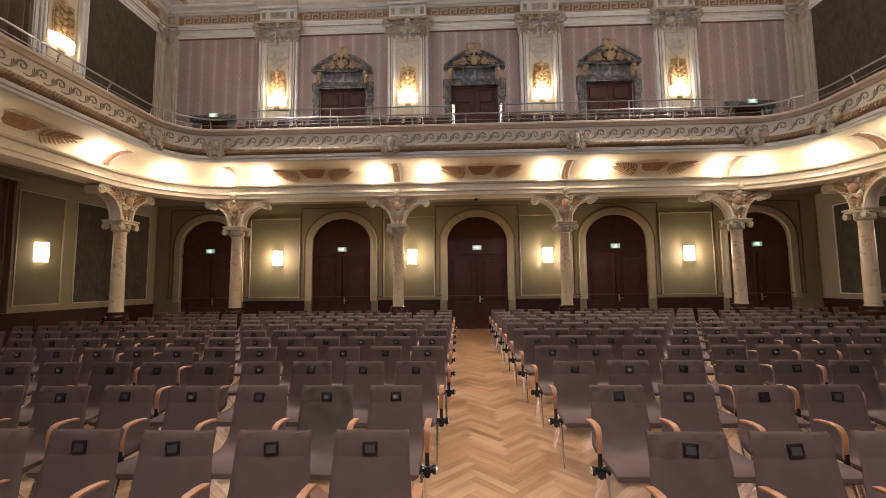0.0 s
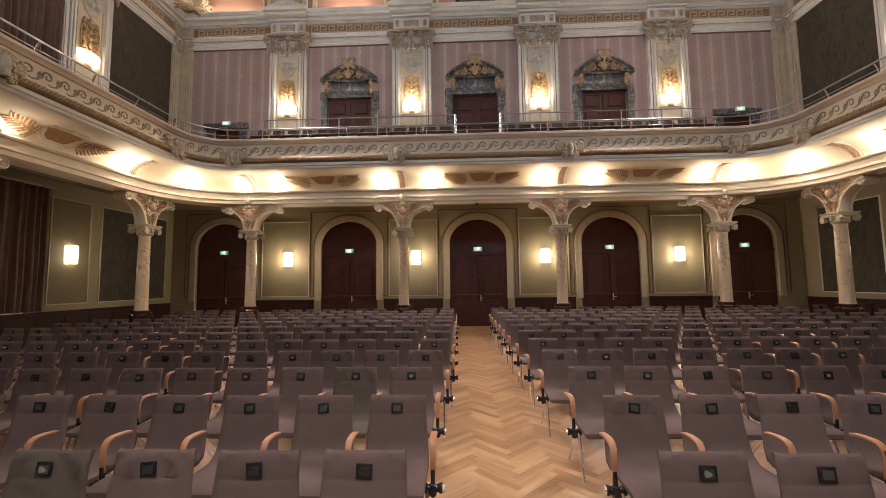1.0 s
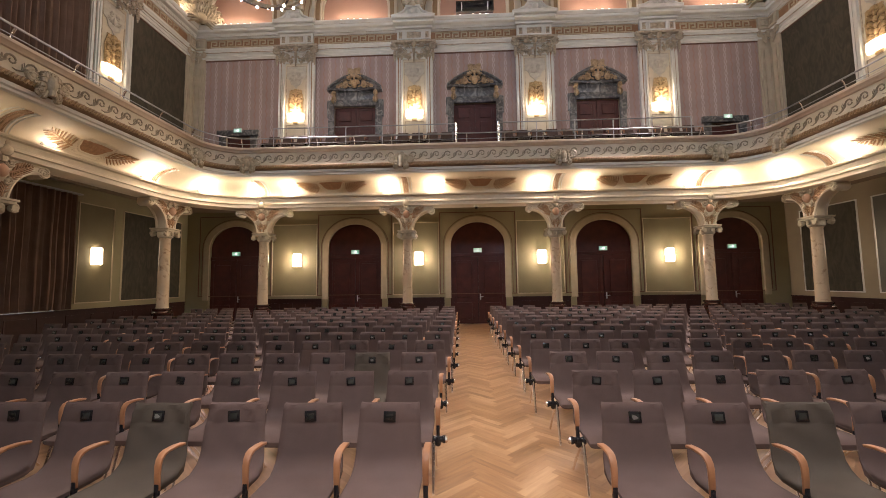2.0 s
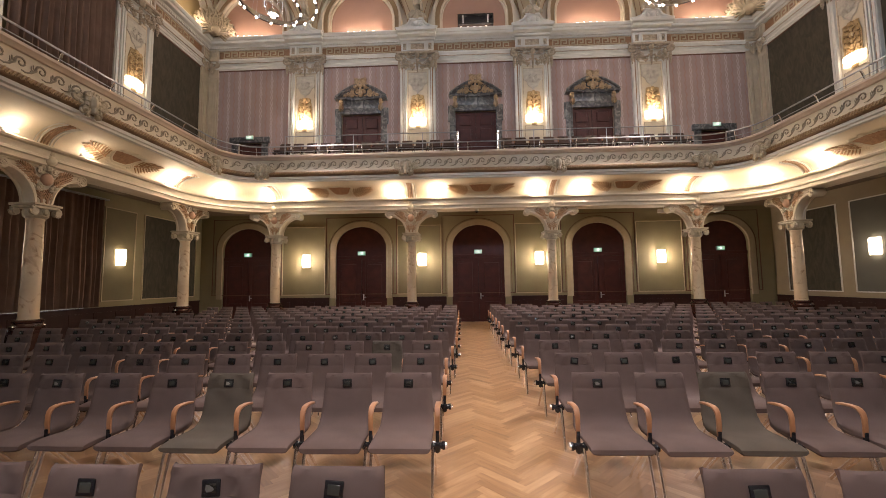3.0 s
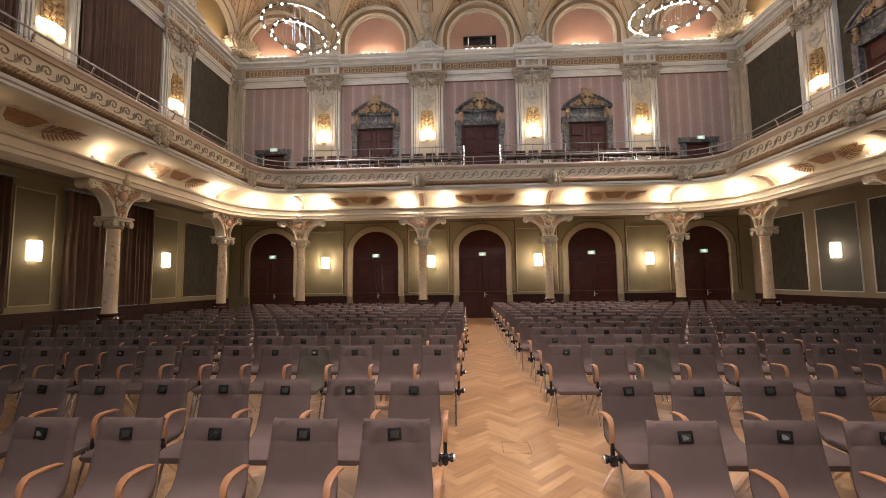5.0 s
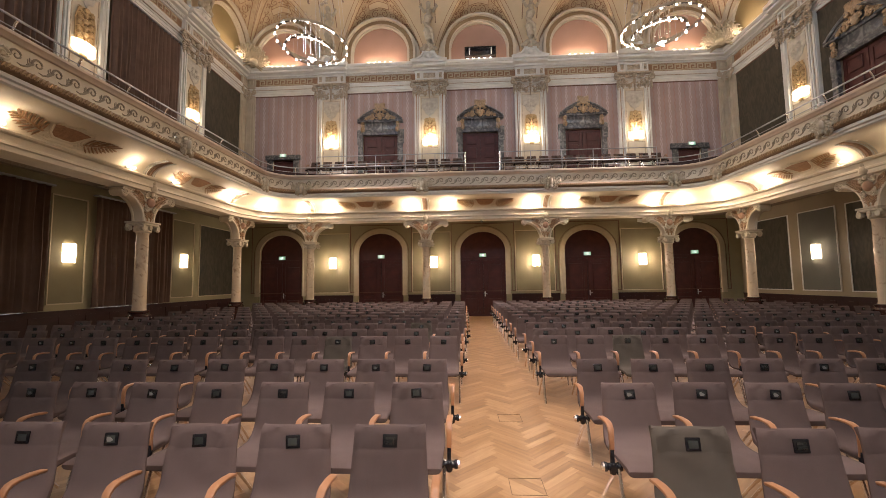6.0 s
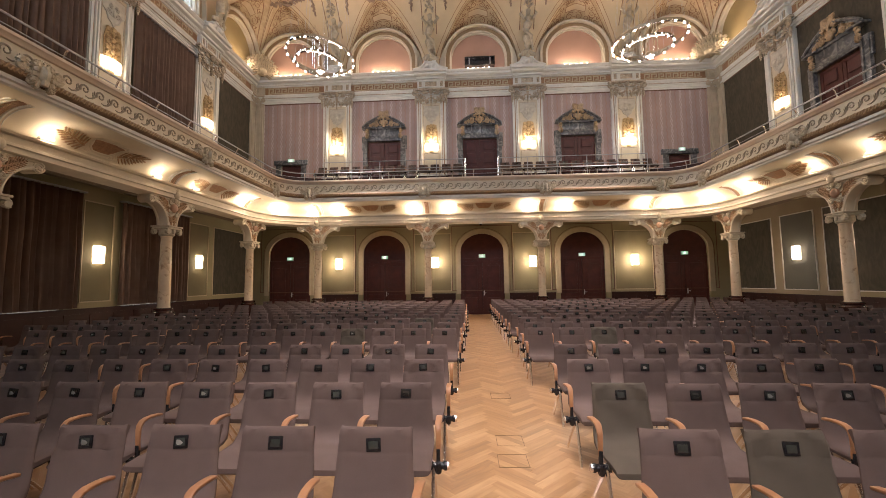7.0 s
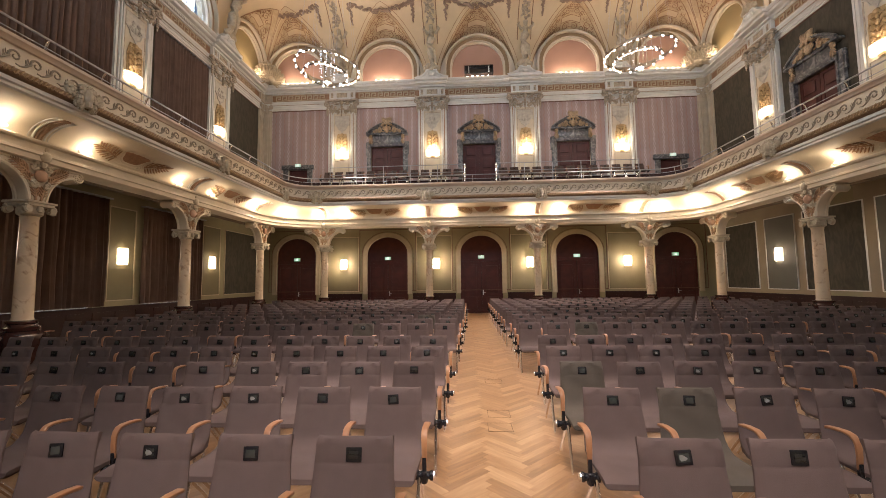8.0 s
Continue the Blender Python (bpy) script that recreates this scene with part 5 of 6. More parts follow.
def balcony_door(m, number):
    d = thing("door_%d" % number, m, "mahogany double door in a grey marble surround with curved pediment", "door", "balcony doors", "structure")
    for s in (-1, 1):
        xa, xb = (0.006, 0.9) if s > 0 else (-0.9, -0.006)
        bm = bmesh.new()
        box(bm, xa, xb, 0.08, 0.14, 6.9, 9.15)
        rect_trim(bm, xa + 0.01, xb - 0.01, 6.92, 9.14, 0.12, 0.06, 0.08)
        leaf = part("leaf", bm, DOORWOOD, d, smooth=False)
        for z0, z1 in ((7.1, 7.7), (7.85, 8.4), (8.55, 9.0)):
            bm = bmesh.new()
            box(bm, xa + 0.2, xb - 0.2, 0.035, 0.08, z0, z1, 0.022)
            part("panel", bm, DOORWOOD, leaf, smooth=False)
    bm = bmesh.new()
    box(bm, -0.95, 0.95, 0.15, 0.39, 6.9, 9.2)
    part("back_board", bm, WAINSCOT, d, smooth=False)
    bm = bmesh.new()
    for s in (-1, 1):
        x0, x1 = sorted((s * 0.9, s * 1.14))
        box(bm, x0, x1, -0.14, 0, 6.9, 9.42, 0.012)
        x0, x1 = sorted((s * 0.88, s * 0.96))
        box(bm, x0, x1, -0.18, -0.14, 6.9, 9.2, 0.012)
        x0, x1 = sorted((s * 1.08, s * 1.2))
        box(bm, x0, x1, -0.10, 0, 8.7, 9.42, 0.012)
    box(bm, -0.9, 0.9, -0.14, 0, 9.15, 9.42, 0.012)
    box(bm, -0.96, 0.96, -0.17, -0.14, 9.2, 9.26, 0.01)
    box(bm, -0.8, 0.8, -0.13, 0, 9.42, 9.78, 0.01)
    part("marble_surround", bm, GREYMARBLE, d, "grey veined marble surround")
    bm = bmesh.new()
    for s in (-1, 1):
        x0, x1 = sorted((s * 0.62, s * 1.16))
        box(bm, x0, x1, -0.32, 0, 9.78, 9.86, 0.012)
    box(bm, -0.62, 0.62, -0.2, 0, 9.78, 9.84, 0.012)
    arc = [(x, 9.88 + 0.56 * (1 - (abs(x) / 1.12) ** 1.7)) for x in [-1.12 + 0.07 * k for k in range(33)]]
    for r, y, dz in ((0.06, -0.28, 0.0), (0.045, -0.20, 0.09)):
        tube(bm, [(x, y, z - dz) for x, z in arc], r, 7)
    plate(bm, [(x * 0.95, z - 0.05) for x, z in arc[::-1]], -0.15, 0)
    part("pediment", bm, GREYMARBLE, d, "curved grey marble pediment")
    bm = bmesh.new()
    for s in (-1, 1):
        spiral(bm, s * 0.42, 10.02, 0.13, 1.5, s, -0.2, 0.045, 90)
        spiral(bm, s * 0.70, 9.96, 0.09, 1.4, -s, -0.2, 0.035, 90)
        leafy(bm, s * 0.14, 9.95, math.pi / 2 - s * 1.2, 0.62, 0.2, -0.2, 0.06, 6)
        leafy(bm, s * 0.10, 10.2, math.pi / 2 - s * 0.8, 0.34, 0.16, -0.24, 0.06, 5)
        spiral(bm, s * 0.88, 9.66, 0.09, 1.5, -s, -0.2, 0.05, 90)
        leafy(bm, s * 0.88, 9.64, -math.pi / 2, 0.36, 0.18, -0.2, 0.08, 5)
        ball(bm, (s * 0.88, -0.22, 9.72), 0.09, 0.08, 0.08, 8)
    leafy(bm, 0, 10.20, math.pi / 2, 0.44, 0.42, -0.30, 0.11, 6)
    for s in (-1, 1):
        spiral(bm, s * 0.20, 10.36, 0.11, 1.4, -s, -0.30, 0.045, 90)
        spiral(bm, s * 0.17, 10.12, 0.10, 1.4, s, -0.27, 0.04, 90)
        leafy(bm, s * 0.3, 10.02, math.pi / 2 - s * 0.5, 0.26, 0.16, -0.22, 0.06, 4)
        leafy(bm, s * 0.55, 9.92, math.pi / 2 - s * 0.4, 0.24, 0.16, -0.20, 0.06, 4)
    ball(bm, (0, -0.26, 10.06), 0.14, 0.10, 0.20, 12)
    for k in range(5):
        a = radians(30 + 30 * k)
        ball(bm, (0.15 * math.cos(a), -0.26, 10.3 + 0.10 * math.sin(a)), 0.05, 0.05, 0.06, 7)
    part("gilt_relief", bm, RELIEFDULL, d, "dulled gilt shield and foliage")


for i, x in enumerate(DOOR_X[1:4]):
    balcony_door(BACK @ Matrix.Translation((x, 0, 0)), 6 + i)
balcony_door(SIDE_R @ Matrix.Translation((-7.4, 0, 0)), 9)
for i, x in enumerate((DOOR_X[0], DOOR_X[4])):
    m = BACK @ Matrix.Translation((x, 0, 0))
    d = thing("door_%d" % (10 + i), m, "dark side exit door in a brown marble surround", "door", "balcony doors", "structure")
    bm = bmesh.new()
    box(bm, -0.55, 0.55, 0.1, 0.16, 6.9, 8.0)
    rect_trim(bm, -0.5, 0.5, 6.95, 7.95, 0.1, 0.08, 0.1)
    part("leaf", bm, DOORWOOD, d, smooth=False)
    bm = bmesh.new()
    for s in (-1, 1):
        x0, x1 = sorted((s * 0.55, s * 0.82))
        box(bm, x0, x1, -0.1, 0, 6.9, 8.0, 0.01)
    box(bm, -0.9, 0.9, -0.14, 0, 8.0, 8.25, 0.01)
    part("marble_surround", bm, GREYMARBLE, d)
    exit_sign(m @ Matrix.Translation((0.05, -0.14, 8.2)))

# side walls upstairs
wall_field(SIDE_L, 10.58, 13.45, 6.9, 11.40, GREENDAMASK, "dark olive damask wall covering")
for i, u in enumerate(SIDE_BAY[1:4]):
    wall_field(SIDE_L, u - 1.6, u + 1.6, 6.9, 11.40, OLIVEWALL, "olive painted wall behind the curtain")
    curtain(SIDE_L, u - 1.55, u + 1.55, 6.95, 11.25, 30 + i)
wall_field(SIDE_R, -13.45, -10.58, 6.9, 11.40, GREENDAMASK, "dark olive damask wall covering")
split_field(SIDE_R, -9.0, -5.8, -7.4, 0.9, 9.15, GREENDAMASK, "dark olive damask wall covering")
wall_field(SIDE_R, -4.2, -1.0, 7.0, 11.40, GREENDAMASK, "dark olive damask wall covering")

# lunettes
bm = bmesh.new()
arch_band(bm, 0, 3.02, 3.46, 12.86, 13.45, 1.51, 1.73, -0.20, 0)
ARCHIV = link_mesh("archivolt", bm, ARCHTAN, True)
bm = bmesh.new()
arch_band(bm, 0, 2.80, 2.93, 12.86, 13.45, 1.40, 1.465, -0.13, 0)
arch_band(bm, 0, 2.93, 3.03, 12.86, 13.45, 1.465, 1.515, -0.25, 0)
ARCHIN = link_mesh("inner_moulding", bm, CREAM, True)
bm = bmesh.new()
arch_band(bm, 0, 3.44, 3.62, 12.86, 13.45, 1.72, 1.81, -0.38, 0)
arch_band(bm, 0, 3.62, 3.68, 12.86, 13.45, 1.81, 1.84, -0.34, 0)
ARCHOUT = link_mesh("outer_moulding", bm, CREAM, True)
bm = bmesh.new()
plate(bm, [(1.43, 12.86)] + arch_pts(0, 2.86, 13.45, 1.43) + [(-1.43, 12.86)], -0.012, -0.004)
TYMP = link_mesh("tympanum", bm, LUNETTE)
bm = bmesh.new()
box(bm, -0.05, 0.05, -0.32, -0.28, 12.868, 12.892, 0.004)
LUNLAMP = link_mesh("floodlight", bm, BULB)


SIDETYMP = TYMP.copy()
SIDETYMP.materials[0] = material("lunette_ochre", (0.32, 0.24, 0.11), 0.7, var=0.08, scale=1.2)


def lunette(m, window=False, face=TYMP):
    l = thing("lunette", m, "arched lunette window with stucco archivolt" if window else "arched pink lunette with stucco archivolt", "lunette", "lunettes", "structure")
    shared("archivolt", ARCHIV, Matrix(), l)["label"] = "brown-tan painted archivolt"
    shared("inner_moulding", ARCHIN, Matrix(), l)
    shared("outer_moulding", ARCHOUT, Matrix(), l)["label"] = "cream outer moulding"
    if not window:
        shared("tympanum", face, Matrix(), l)
        u = thing("lunette_uplight", m, "row of small lit floodlights on the cornice", "lamp", "lunette uplights")
        for k in range(5):
            shared("floodlight", LUNLAMP, Matrix.Translation((-0.56 + 0.28 * k, 0, 0)), u)
        for k in (-0.48, 0.48):
            lamp("POINT", m @ Vector((k, -0.40, 12.97)), 24.0, (1.0, 0.80, 0.60), 0.16)
    else:
        bm = bmesh.new()
        for a in (45, 90, 135):
            tube(bm, [(0.4 * math.cos(radians(a)), 0.15, 13.45 + 0.4 * math.sin(radians(a))), (1.46 * math.cos(radians(a)), 0.15, 13.45 + 1.46 * math.sin(radians(a)))], 0.03, 6)
        tube(bm, [(x, 0.15, z) for x, z in arch_pts(0, 0.8, 13.45, 0.4)], 0.03, 6)
        part("glazing_bar", bm, PALE, l)
        bm = bmesh.new()
        plate(bm, [(1.44, 13.0)] + arch_pts(0, 2.88, 13.45, 1.44) + [(-1.44, 13.0)], 0.16, 0.17)
        g = part("pane", bm, GLASS, l, smooth=False)
        g.visible_shadow = False


for x in DOOR_X:
    lunette(BACK @ Matrix.Translation((x, 0, 0)))
for i, u in enumerate(SIDE_BAY):
    lunette(SIDE_L @ Matrix.Translation((u, 0, 0)), i > 0, SIDETYMP)
    lunette(SIDE_R @ Matrix.Translation((-u, 0, 0)), False, SIDETYMP)
    if i:
        lamp("AREA", (WL - 0.7, u, 14.0), (0, 200, 300, 300, 400)[i], DAY, rot=(0, -90, 0), sx=2.6, sy=3.2)

# windows out of view, added with sky lamps for cool light from the stage end
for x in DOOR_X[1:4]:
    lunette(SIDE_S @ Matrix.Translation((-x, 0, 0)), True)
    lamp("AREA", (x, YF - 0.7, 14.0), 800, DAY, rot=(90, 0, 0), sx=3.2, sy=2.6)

# ventilation box on the cornice of the middle lunette
b = thing("ventilation_grille", BACK @ Matrix.Translation((CX, 0, 0)), "black ventilation box standing on the cornice", "ventilation box")
bm = bmesh.new()
rect_trim(bm, -0.72, 0.86, 13.02, 13.5, 0.05, -0.3, -0.02)
box(bm, -0.67, 0.81, -0.12, -0.03, 13.07, 13.45)
part("housing", bm, BLACK, b, smooth=False)
for k in (-0.5, 0.6):
    bm = bmesh.new()
    box(bm, k, k + 0.04, -0.28, -0.12, 13.07, 13.45)
    part("divider", bm, STEEL, b, smooth=False)

# figures and shells between the lunettes
bm = bmesh.new()
body = [(0.0, 0.0, 0.20), (0.02, 0.15, 0.17), (0.05, 0.5, 0.16), (-0.02, 0.9, 0.19), (-0.05, 1.15, 0.15), (0.03, 1.4, 0.19), (0.05, 1.62, 0.17), (0.03, 1.75, 0.08), (0.03, 1.9, 0.13), (0.03, 2.06, 0.05)]
tube(bm, [(x, 0, z) for x, z, r in body], [r for x, z, r in body], 10)
for s in (-1, 1):
    tube(bm, [(0.04 + s * 0.16, 0, 1.58), (0.04 + s * 0.34, -0.05, 1.78), (0.04 + s * 0.2, -0.02, 2.08)], [0.07, 0.06, 0.05], 7)
tube(bm, [(-0.2, -0.05, 1.2), (0.15, -0.16, 0.85), (0.22, -0.08, 0.3)], [0.05, 0.08, 0.05], 6)
for k in range(6):
    ball(bm, (0.26 * math.cos(k), -0.1, 0.1 + 0.06 * (k % 3)), 0.13, 0.1, 0.12, 7)
FIG = link_mesh("statue", bm, ORNAMENT, True)
for x in PIL_X:
    o = shared("statue", FIG, Matrix.Translation((x, YB - 0.40, 13.22)) @ pose(0, 0, 0, 14, 0, 0) @ Matrix.Scale(1.2, 4))
    tagged(o, "pale stucco figure standing on the pilaster crest", "statue", "stucco figures")
for u in SIDE_PIL[:3]:
    for m in (SIDE_L @ Matrix.Translation((u, -0.40, 13.22)), SIDE_R @ Matrix.Translation((-u, -0.40, 13.22))):
        o = shared("statue", FIG, m @ pose(0, 0, 0, 14, 0, 0) @ Matrix.Scale(1.2, 4))
        tagged(o, "pale stucco figure standing on the pilaster crest", "statue", "stucco figures")
bm = bmesh.new()
for k in range(11):
    a = radians(-80 + 16 * k)
    leafy(bm, 0, 0, math.pi / 2 - a, 0.80 - 0.2 * abs(k - 5) / 5, 0.40, -0.03 * abs(k - 5), 0.16, 4)
    leafy(bm, 0.03, 0, math.pi / 2 - a * 0.9, 0.52 - 0.1 * abs(k - 5) / 5, 0.30, -0.18 - 0.02 * abs(k - 5), 0.14, 4)
for s in (-1, 1):
    spiral(bm, s * 0.42, 0.12, 0.22, 1.5, s, -0.15, 0.08, 90)
ball(bm, (0, -0.28, 0.1), 0.16, 0.14, 0.13, 10)
SHELL = link_mesh("shell_ornament", bm, TRIM, True)
for x, s in ((WL, 1), (WR, -1)):
    o = shared("shell_ornament", SHELL, Matrix.Translation((x + s * 0.55, YB - 0.55, 12.84)) @ pose(0, 0, 0, 12, 0, 45 * s) @ Matrix.Scale(1.35, 4))
    tagged(o, "pale stucco shell filling the vault corner", "ornament", "corner shells")


def on_vault(s_x, d):
    """A point of the end cove, d metres in from the wall."""
    u = max(0.0, 1 - d / 6.0)
    return (s_x, YB - d, 12.9 + 4.5 * math.sqrt(1 - u * u))


def cap_line(m, half, rise, grow, name):
    """The painted outline of a lunette cap, where it meets the cove; local x along the wall, y into it."""
    bm = bmesh.new()
    left, right = [], []
    for k in range(25):
        s = half * grow * (1 - (k / 24) ** 1.6)
        x = min(1.0, s / (half * grow))
        d = 0.02
        while d < 2.6:
            u = min(1.0, d / 1.5)
            zp = 13.0 + (rise * math.sqrt(1 - x * x) + 0.75 * (1 - x) * (1 - (1 - u) ** 2)) * grow ** 0.5
            w = 1 - d / 6.0
            zc = 12.9 + 4.5 * math.sqrt(1 - w * w)
            if zc >= zp:
                break
            d += 0.02
        left.append((-s, -d - 0.02, zc - 0.012))
        right.append((s, -d - 0.02, zc - 0.012))
    tube(bm, left + right[::-1][1:], 0.013, 5)
    o = part("cap_outline", bm, BRONZE)
    o.matrix_basis = m
    tagged(o, "thin brown painted outline of a vault cap", "rib", "vault outlines", "structure")


for x in DOOR_X:
    for grow in (1.0, 1.1):
        cap_line(BACK @ Matrix.Translation((x, 0, 0)), 2.1, 2.35, grow, "")
for u in SIDE_BAY[:3]:
    for m in (SIDE_L @ Matrix.Translation((u, 0, 0)), SIDE_R @ Matrix.Translation((-u, 0, 0))):
        cap_line(m, 2.0, 2.3, 1.0, "")


def cap_depth(s, half, rise):
    """How far in from the wall a lunette cap reaches, at s along it."""
    x, d = min(1.0, abs(s) / half), 0.02
    while d < 2.6:
        u = min(1.0, d / 1.5)
        zp = 13.0 + rise * math.sqrt(1 - x * x) + 0.75 * (1 - x) * (1 - (1 - u) ** 2)
        w = 1 - d / 6.0
        if 12.9 + 4.5 * math.sqrt(1 - w * w) >= zp:
            break
        d += 0.02
    return d


def cap_scrolls(half, rise):
    """Dense scrolls round a blank tablet on the curved face of a lunette cap; y = -depth from the wall."""
    def on_cap(s, d, lift=0.012):
        x = min(1.0, abs(s) / half)
        u = min(1.0, d / 1.5)
        return (s, -d, 13.0 + rise * math.sqrt(1 - x * x) + 0.75 * (1 - x) * (1 - (1 - u) ** 2) - lift)

    def limit(s):
        return 0.80 * cap_depth(s / 0.88, half, rise) - 0.02 if abs(s) < 0.88 * half else 0.0

    rnd = random.Random(int(half * 100))
    discs = []
    for size in (0.16, 0.12, 0.09, 0.065):
        for _ in range(900):
            cs, cd = rnd.uniform(0.03, 0.88 * half), rnd.uniform(0.06, 1.5)
            if cs < size * 0.9 or cd < 0.06 + size * 0.8 or any(cd + size * 0.9 > limit(cs + k * size * 1.2) for k in (-1, 0, 1)):
                continue
            if cs - size < 0.54 and cd + size > 0.40 and cd - size < 0.74:
                continue
            if any(math.hypot((cs - a) / 1.25, cd - b) < 0.92 * (r + size) for a, b, r in discs):
                continue
            discs.append((cs, cd, size))
    bm = bmesh.new()
    for i, (cs, cd, r) in enumerate(discs):
        way, a0, n = (1 if i % 2 else -1), rnd.uniform(0, 6.28), 13
        turns = 1.35 if r > 0.1 else 1.0
        for sx in (-1, 1):
            tube(bm, [on_cap(sx * (cs + 1.2 * r * (1.04 - 0.8 * k / n) * math.cos(a0 + way * 6.283 * turns * k / n)), cd + r * (1.04 - 0.8 * k / n) * math.sin(a0 + way * 6.283 * turns * k / n)) for k in range(n + 1)], [0.021 - 0.008 * k / n for k in range(n + 1)], 4)
            for a in (a0 + 0.9, a0 + 2.9, a0 + 4.9):
                ball(bm, on_cap(sx * (cs + 1.25 * r * math.cos(a)), cd + 1.02 * r * math.sin(a)), 0.045, 0.03, 0.02, 5, a)
    edge = [0.88 * half * (-1 + k / 24) for k in range(49)]
    tube(bm, [on_cap(s, max(0.03, limit(s) + 0.04)) for s in edge], 0.017, 4)
    for s0, s1, d0, d1 in ((-0.50, 0.50, 0.44, 0.44), (-0.50, 0.50, 0.70, 0.70), (-0.50, -0.50, 0.44, 0.70), (0.50, 0.50, 0.44, 0.70)):
        tube(bm, [on_cap(s0 + (s1 - s0) * k / 8, d0 + (d1 - d0) * k / 8) for k in range(9)], 0.014, 4)
    o1 = link_mesh("cap_scroll", bm, PAINTBROWN, True)
    bm = bmesh.new()
    rows = [[bm.verts.new(on_cap(-0.48 + 0.12 * i, 0.46 + 0.0733 * j, 0.016)) for i in range(9)] for j in range(4)]
    for j in range(3):
        for i in range(8):
            bm.faces.new((rows[j][i], rows[j + 1][i], rows[j + 1][i + 1], rows[j][i + 1]))
    return o1, link_mesh("cap_tablet", bm, VAULT, True)


CAPS = [(BACK @ Matrix.Translation((x, 0, 0)), 0) for x in DOOR_X]
for u in SIDE_BAY[:3]:
    CAPS += [(SIDE_L @ Matrix.Translation((u, 0, 0)), 1), (SIDE_R @ Matrix.Translation((-u, 0, 0)), 1)]
CAPME = (cap_scrolls(2.1, 2.35), cap_scrolls(2.0, 2.3))
for m, k in CAPS:
    c = thing("cap_arabesque", m, "brown painted scrollwork round a blank tablet", "ornament", "vault arabesques", "structure")
    shared("cap_scroll", CAPME[k][0], Matrix(), c)
    shared("cap_tablet", CAPME[k][1], Matrix(), c)


# painted garlands, ribs and lines of the vault in low relief
def garland(x0, x1, seed):
    rnd = random.Random(seed)
    bm = bmesh.new()
    n = 46
    for i in range(n):
        u = i / (n - 1)
        x = x0 + (x1 - x0) * u
        d = 1.95 - 0.32 * math.sin(math.pi * u)
        p = on_vault(x, d + rnd.uniform(-0.07, 0.07))
        ball(bm, (p[0], p[1], p[2] - 0.015), rnd.uniform(0.09, 0.16), 0.12, 0.04, 6, rnd.uniform(-0.6, 0.6))
    for xe in (x0, x1):
        for i in range(16):
            p = on_vault(xe + rnd.uniform(-0.09, 0.09) * (1 - i / 20), 1.95 - 0.05 * i)
            ball(bm, (p[0], p[1], p[2] - 0.015), rnd.uniform(0.09, 0.15) * (1.1 - i / 22), 0.10, 0.045, 6, rnd.uniform(-0.8, 0.8))
    o = part("garland", bm, GARLAND)
    tagged(o, "brown painted garland on the vault", "garland", "vault garlands", "structure")


for k in (-2, -1, 0, 1, 2):
    garland(CX + BAY * k - 1.65, CX + BAY * k + 1.65, 50 + k)
for x in PIL_X:
    bm = bmesh.new()
    for s in (-0.36, 0.36):
        tube(bm, [(on_vault(x + s, d)[0], on_vault(x + s, d)[1] - 0.005, on_vault(x + s, d)[2]) for d in np.linspace(0.5, 4.2, 14).tolist()], 0.022, 5)
    o = part("vault_rib", bm, ROSEGOLD)
    tagged(o, "thin brown painted band lines on the vault", "rib", "vault ribs", "structure")
    bm = bmesh.new()
    rnd = random.Random(int(x * 10))
    for i in range(30):
        p = on_vault(x + rnd.uniform(-0.2, 0.2), 1.15 + 0.032 * i)
        ball(bm, (p[0], p[1], p[2] - 0.02), rnd.uniform(0.07, 0.16), 0.10, 0.05, 6, rnd.uniform(-1, 1))
    o = part("trophy_relief", bm, GILTSTUCCO)
    tagged(o, "brown painted trophy on the vault band", "ornament", "vault trophies", "structure")


# ---- railings ----
rail = thing("balcony_railing", Matrix(), "slim brushed steel railing along the balcony front", "railing", kind="")
RP = along(balcony_path(0.5, -6.0), 0.25)
for o, z, r in ((0.16, 6.44, 0.022), (0.2, 6.27, 0.010)):
    bm = bmesh.new()
    tube(bm, [(x + nx * o, y + ny * o, z) for x, y, nx, ny in RP], r, 8)
    part("rail_tube", bm, RAILSTEEL, rail)
bm = bmesh.new()
tube(bm, [(0, 0.28, 0), (0, 0.27, 0.16), (0, 0.22, 0.30), (0, 0.16, 0.37)], [0.016, 0.02, 0.022, 0.018], 8)
box(bm, -0.04, 0.04, 0.24, 0.32, -0.005, 0.012)
POST = link_mesh("post", bm, CHROME, True)
for p in along(balcony_path(0.5, -6.0), 1.22, 0.5):
    shared("post", POST, at_front(*p, 0, 6.08), rail)
for xa, xb in ((CX - 7.5, 0.14), (1.67, CX + 7.5)):
    r2 = thing("tier_railing", Matrix(), "steel tube railing between the balcony tiers", "railing", "tier railings")
    for z in (7.40, 7.02):
        bm = bmesh.new()
        tube(bm, [(xa, 11.75, z), (xb, 11.75, z)], 0.02, 8)
        part("rail_tube", bm, RAILSTEEL, r2)
    n = 5
    for k in range(n + 1):
        x = xa + (xb - xa) * k / n
        bm = bmesh.new()
        last = (xb == 0.14 and k == n) or (xa == 1.67 and k == 0)
        tube(bm, [(x, 11.75, 6.55), (x, 11.75, 7.42)], 0.045 if last else 0.018, 10)
        part("post", bm, CHROME if last else RAILSTEEL, r2)


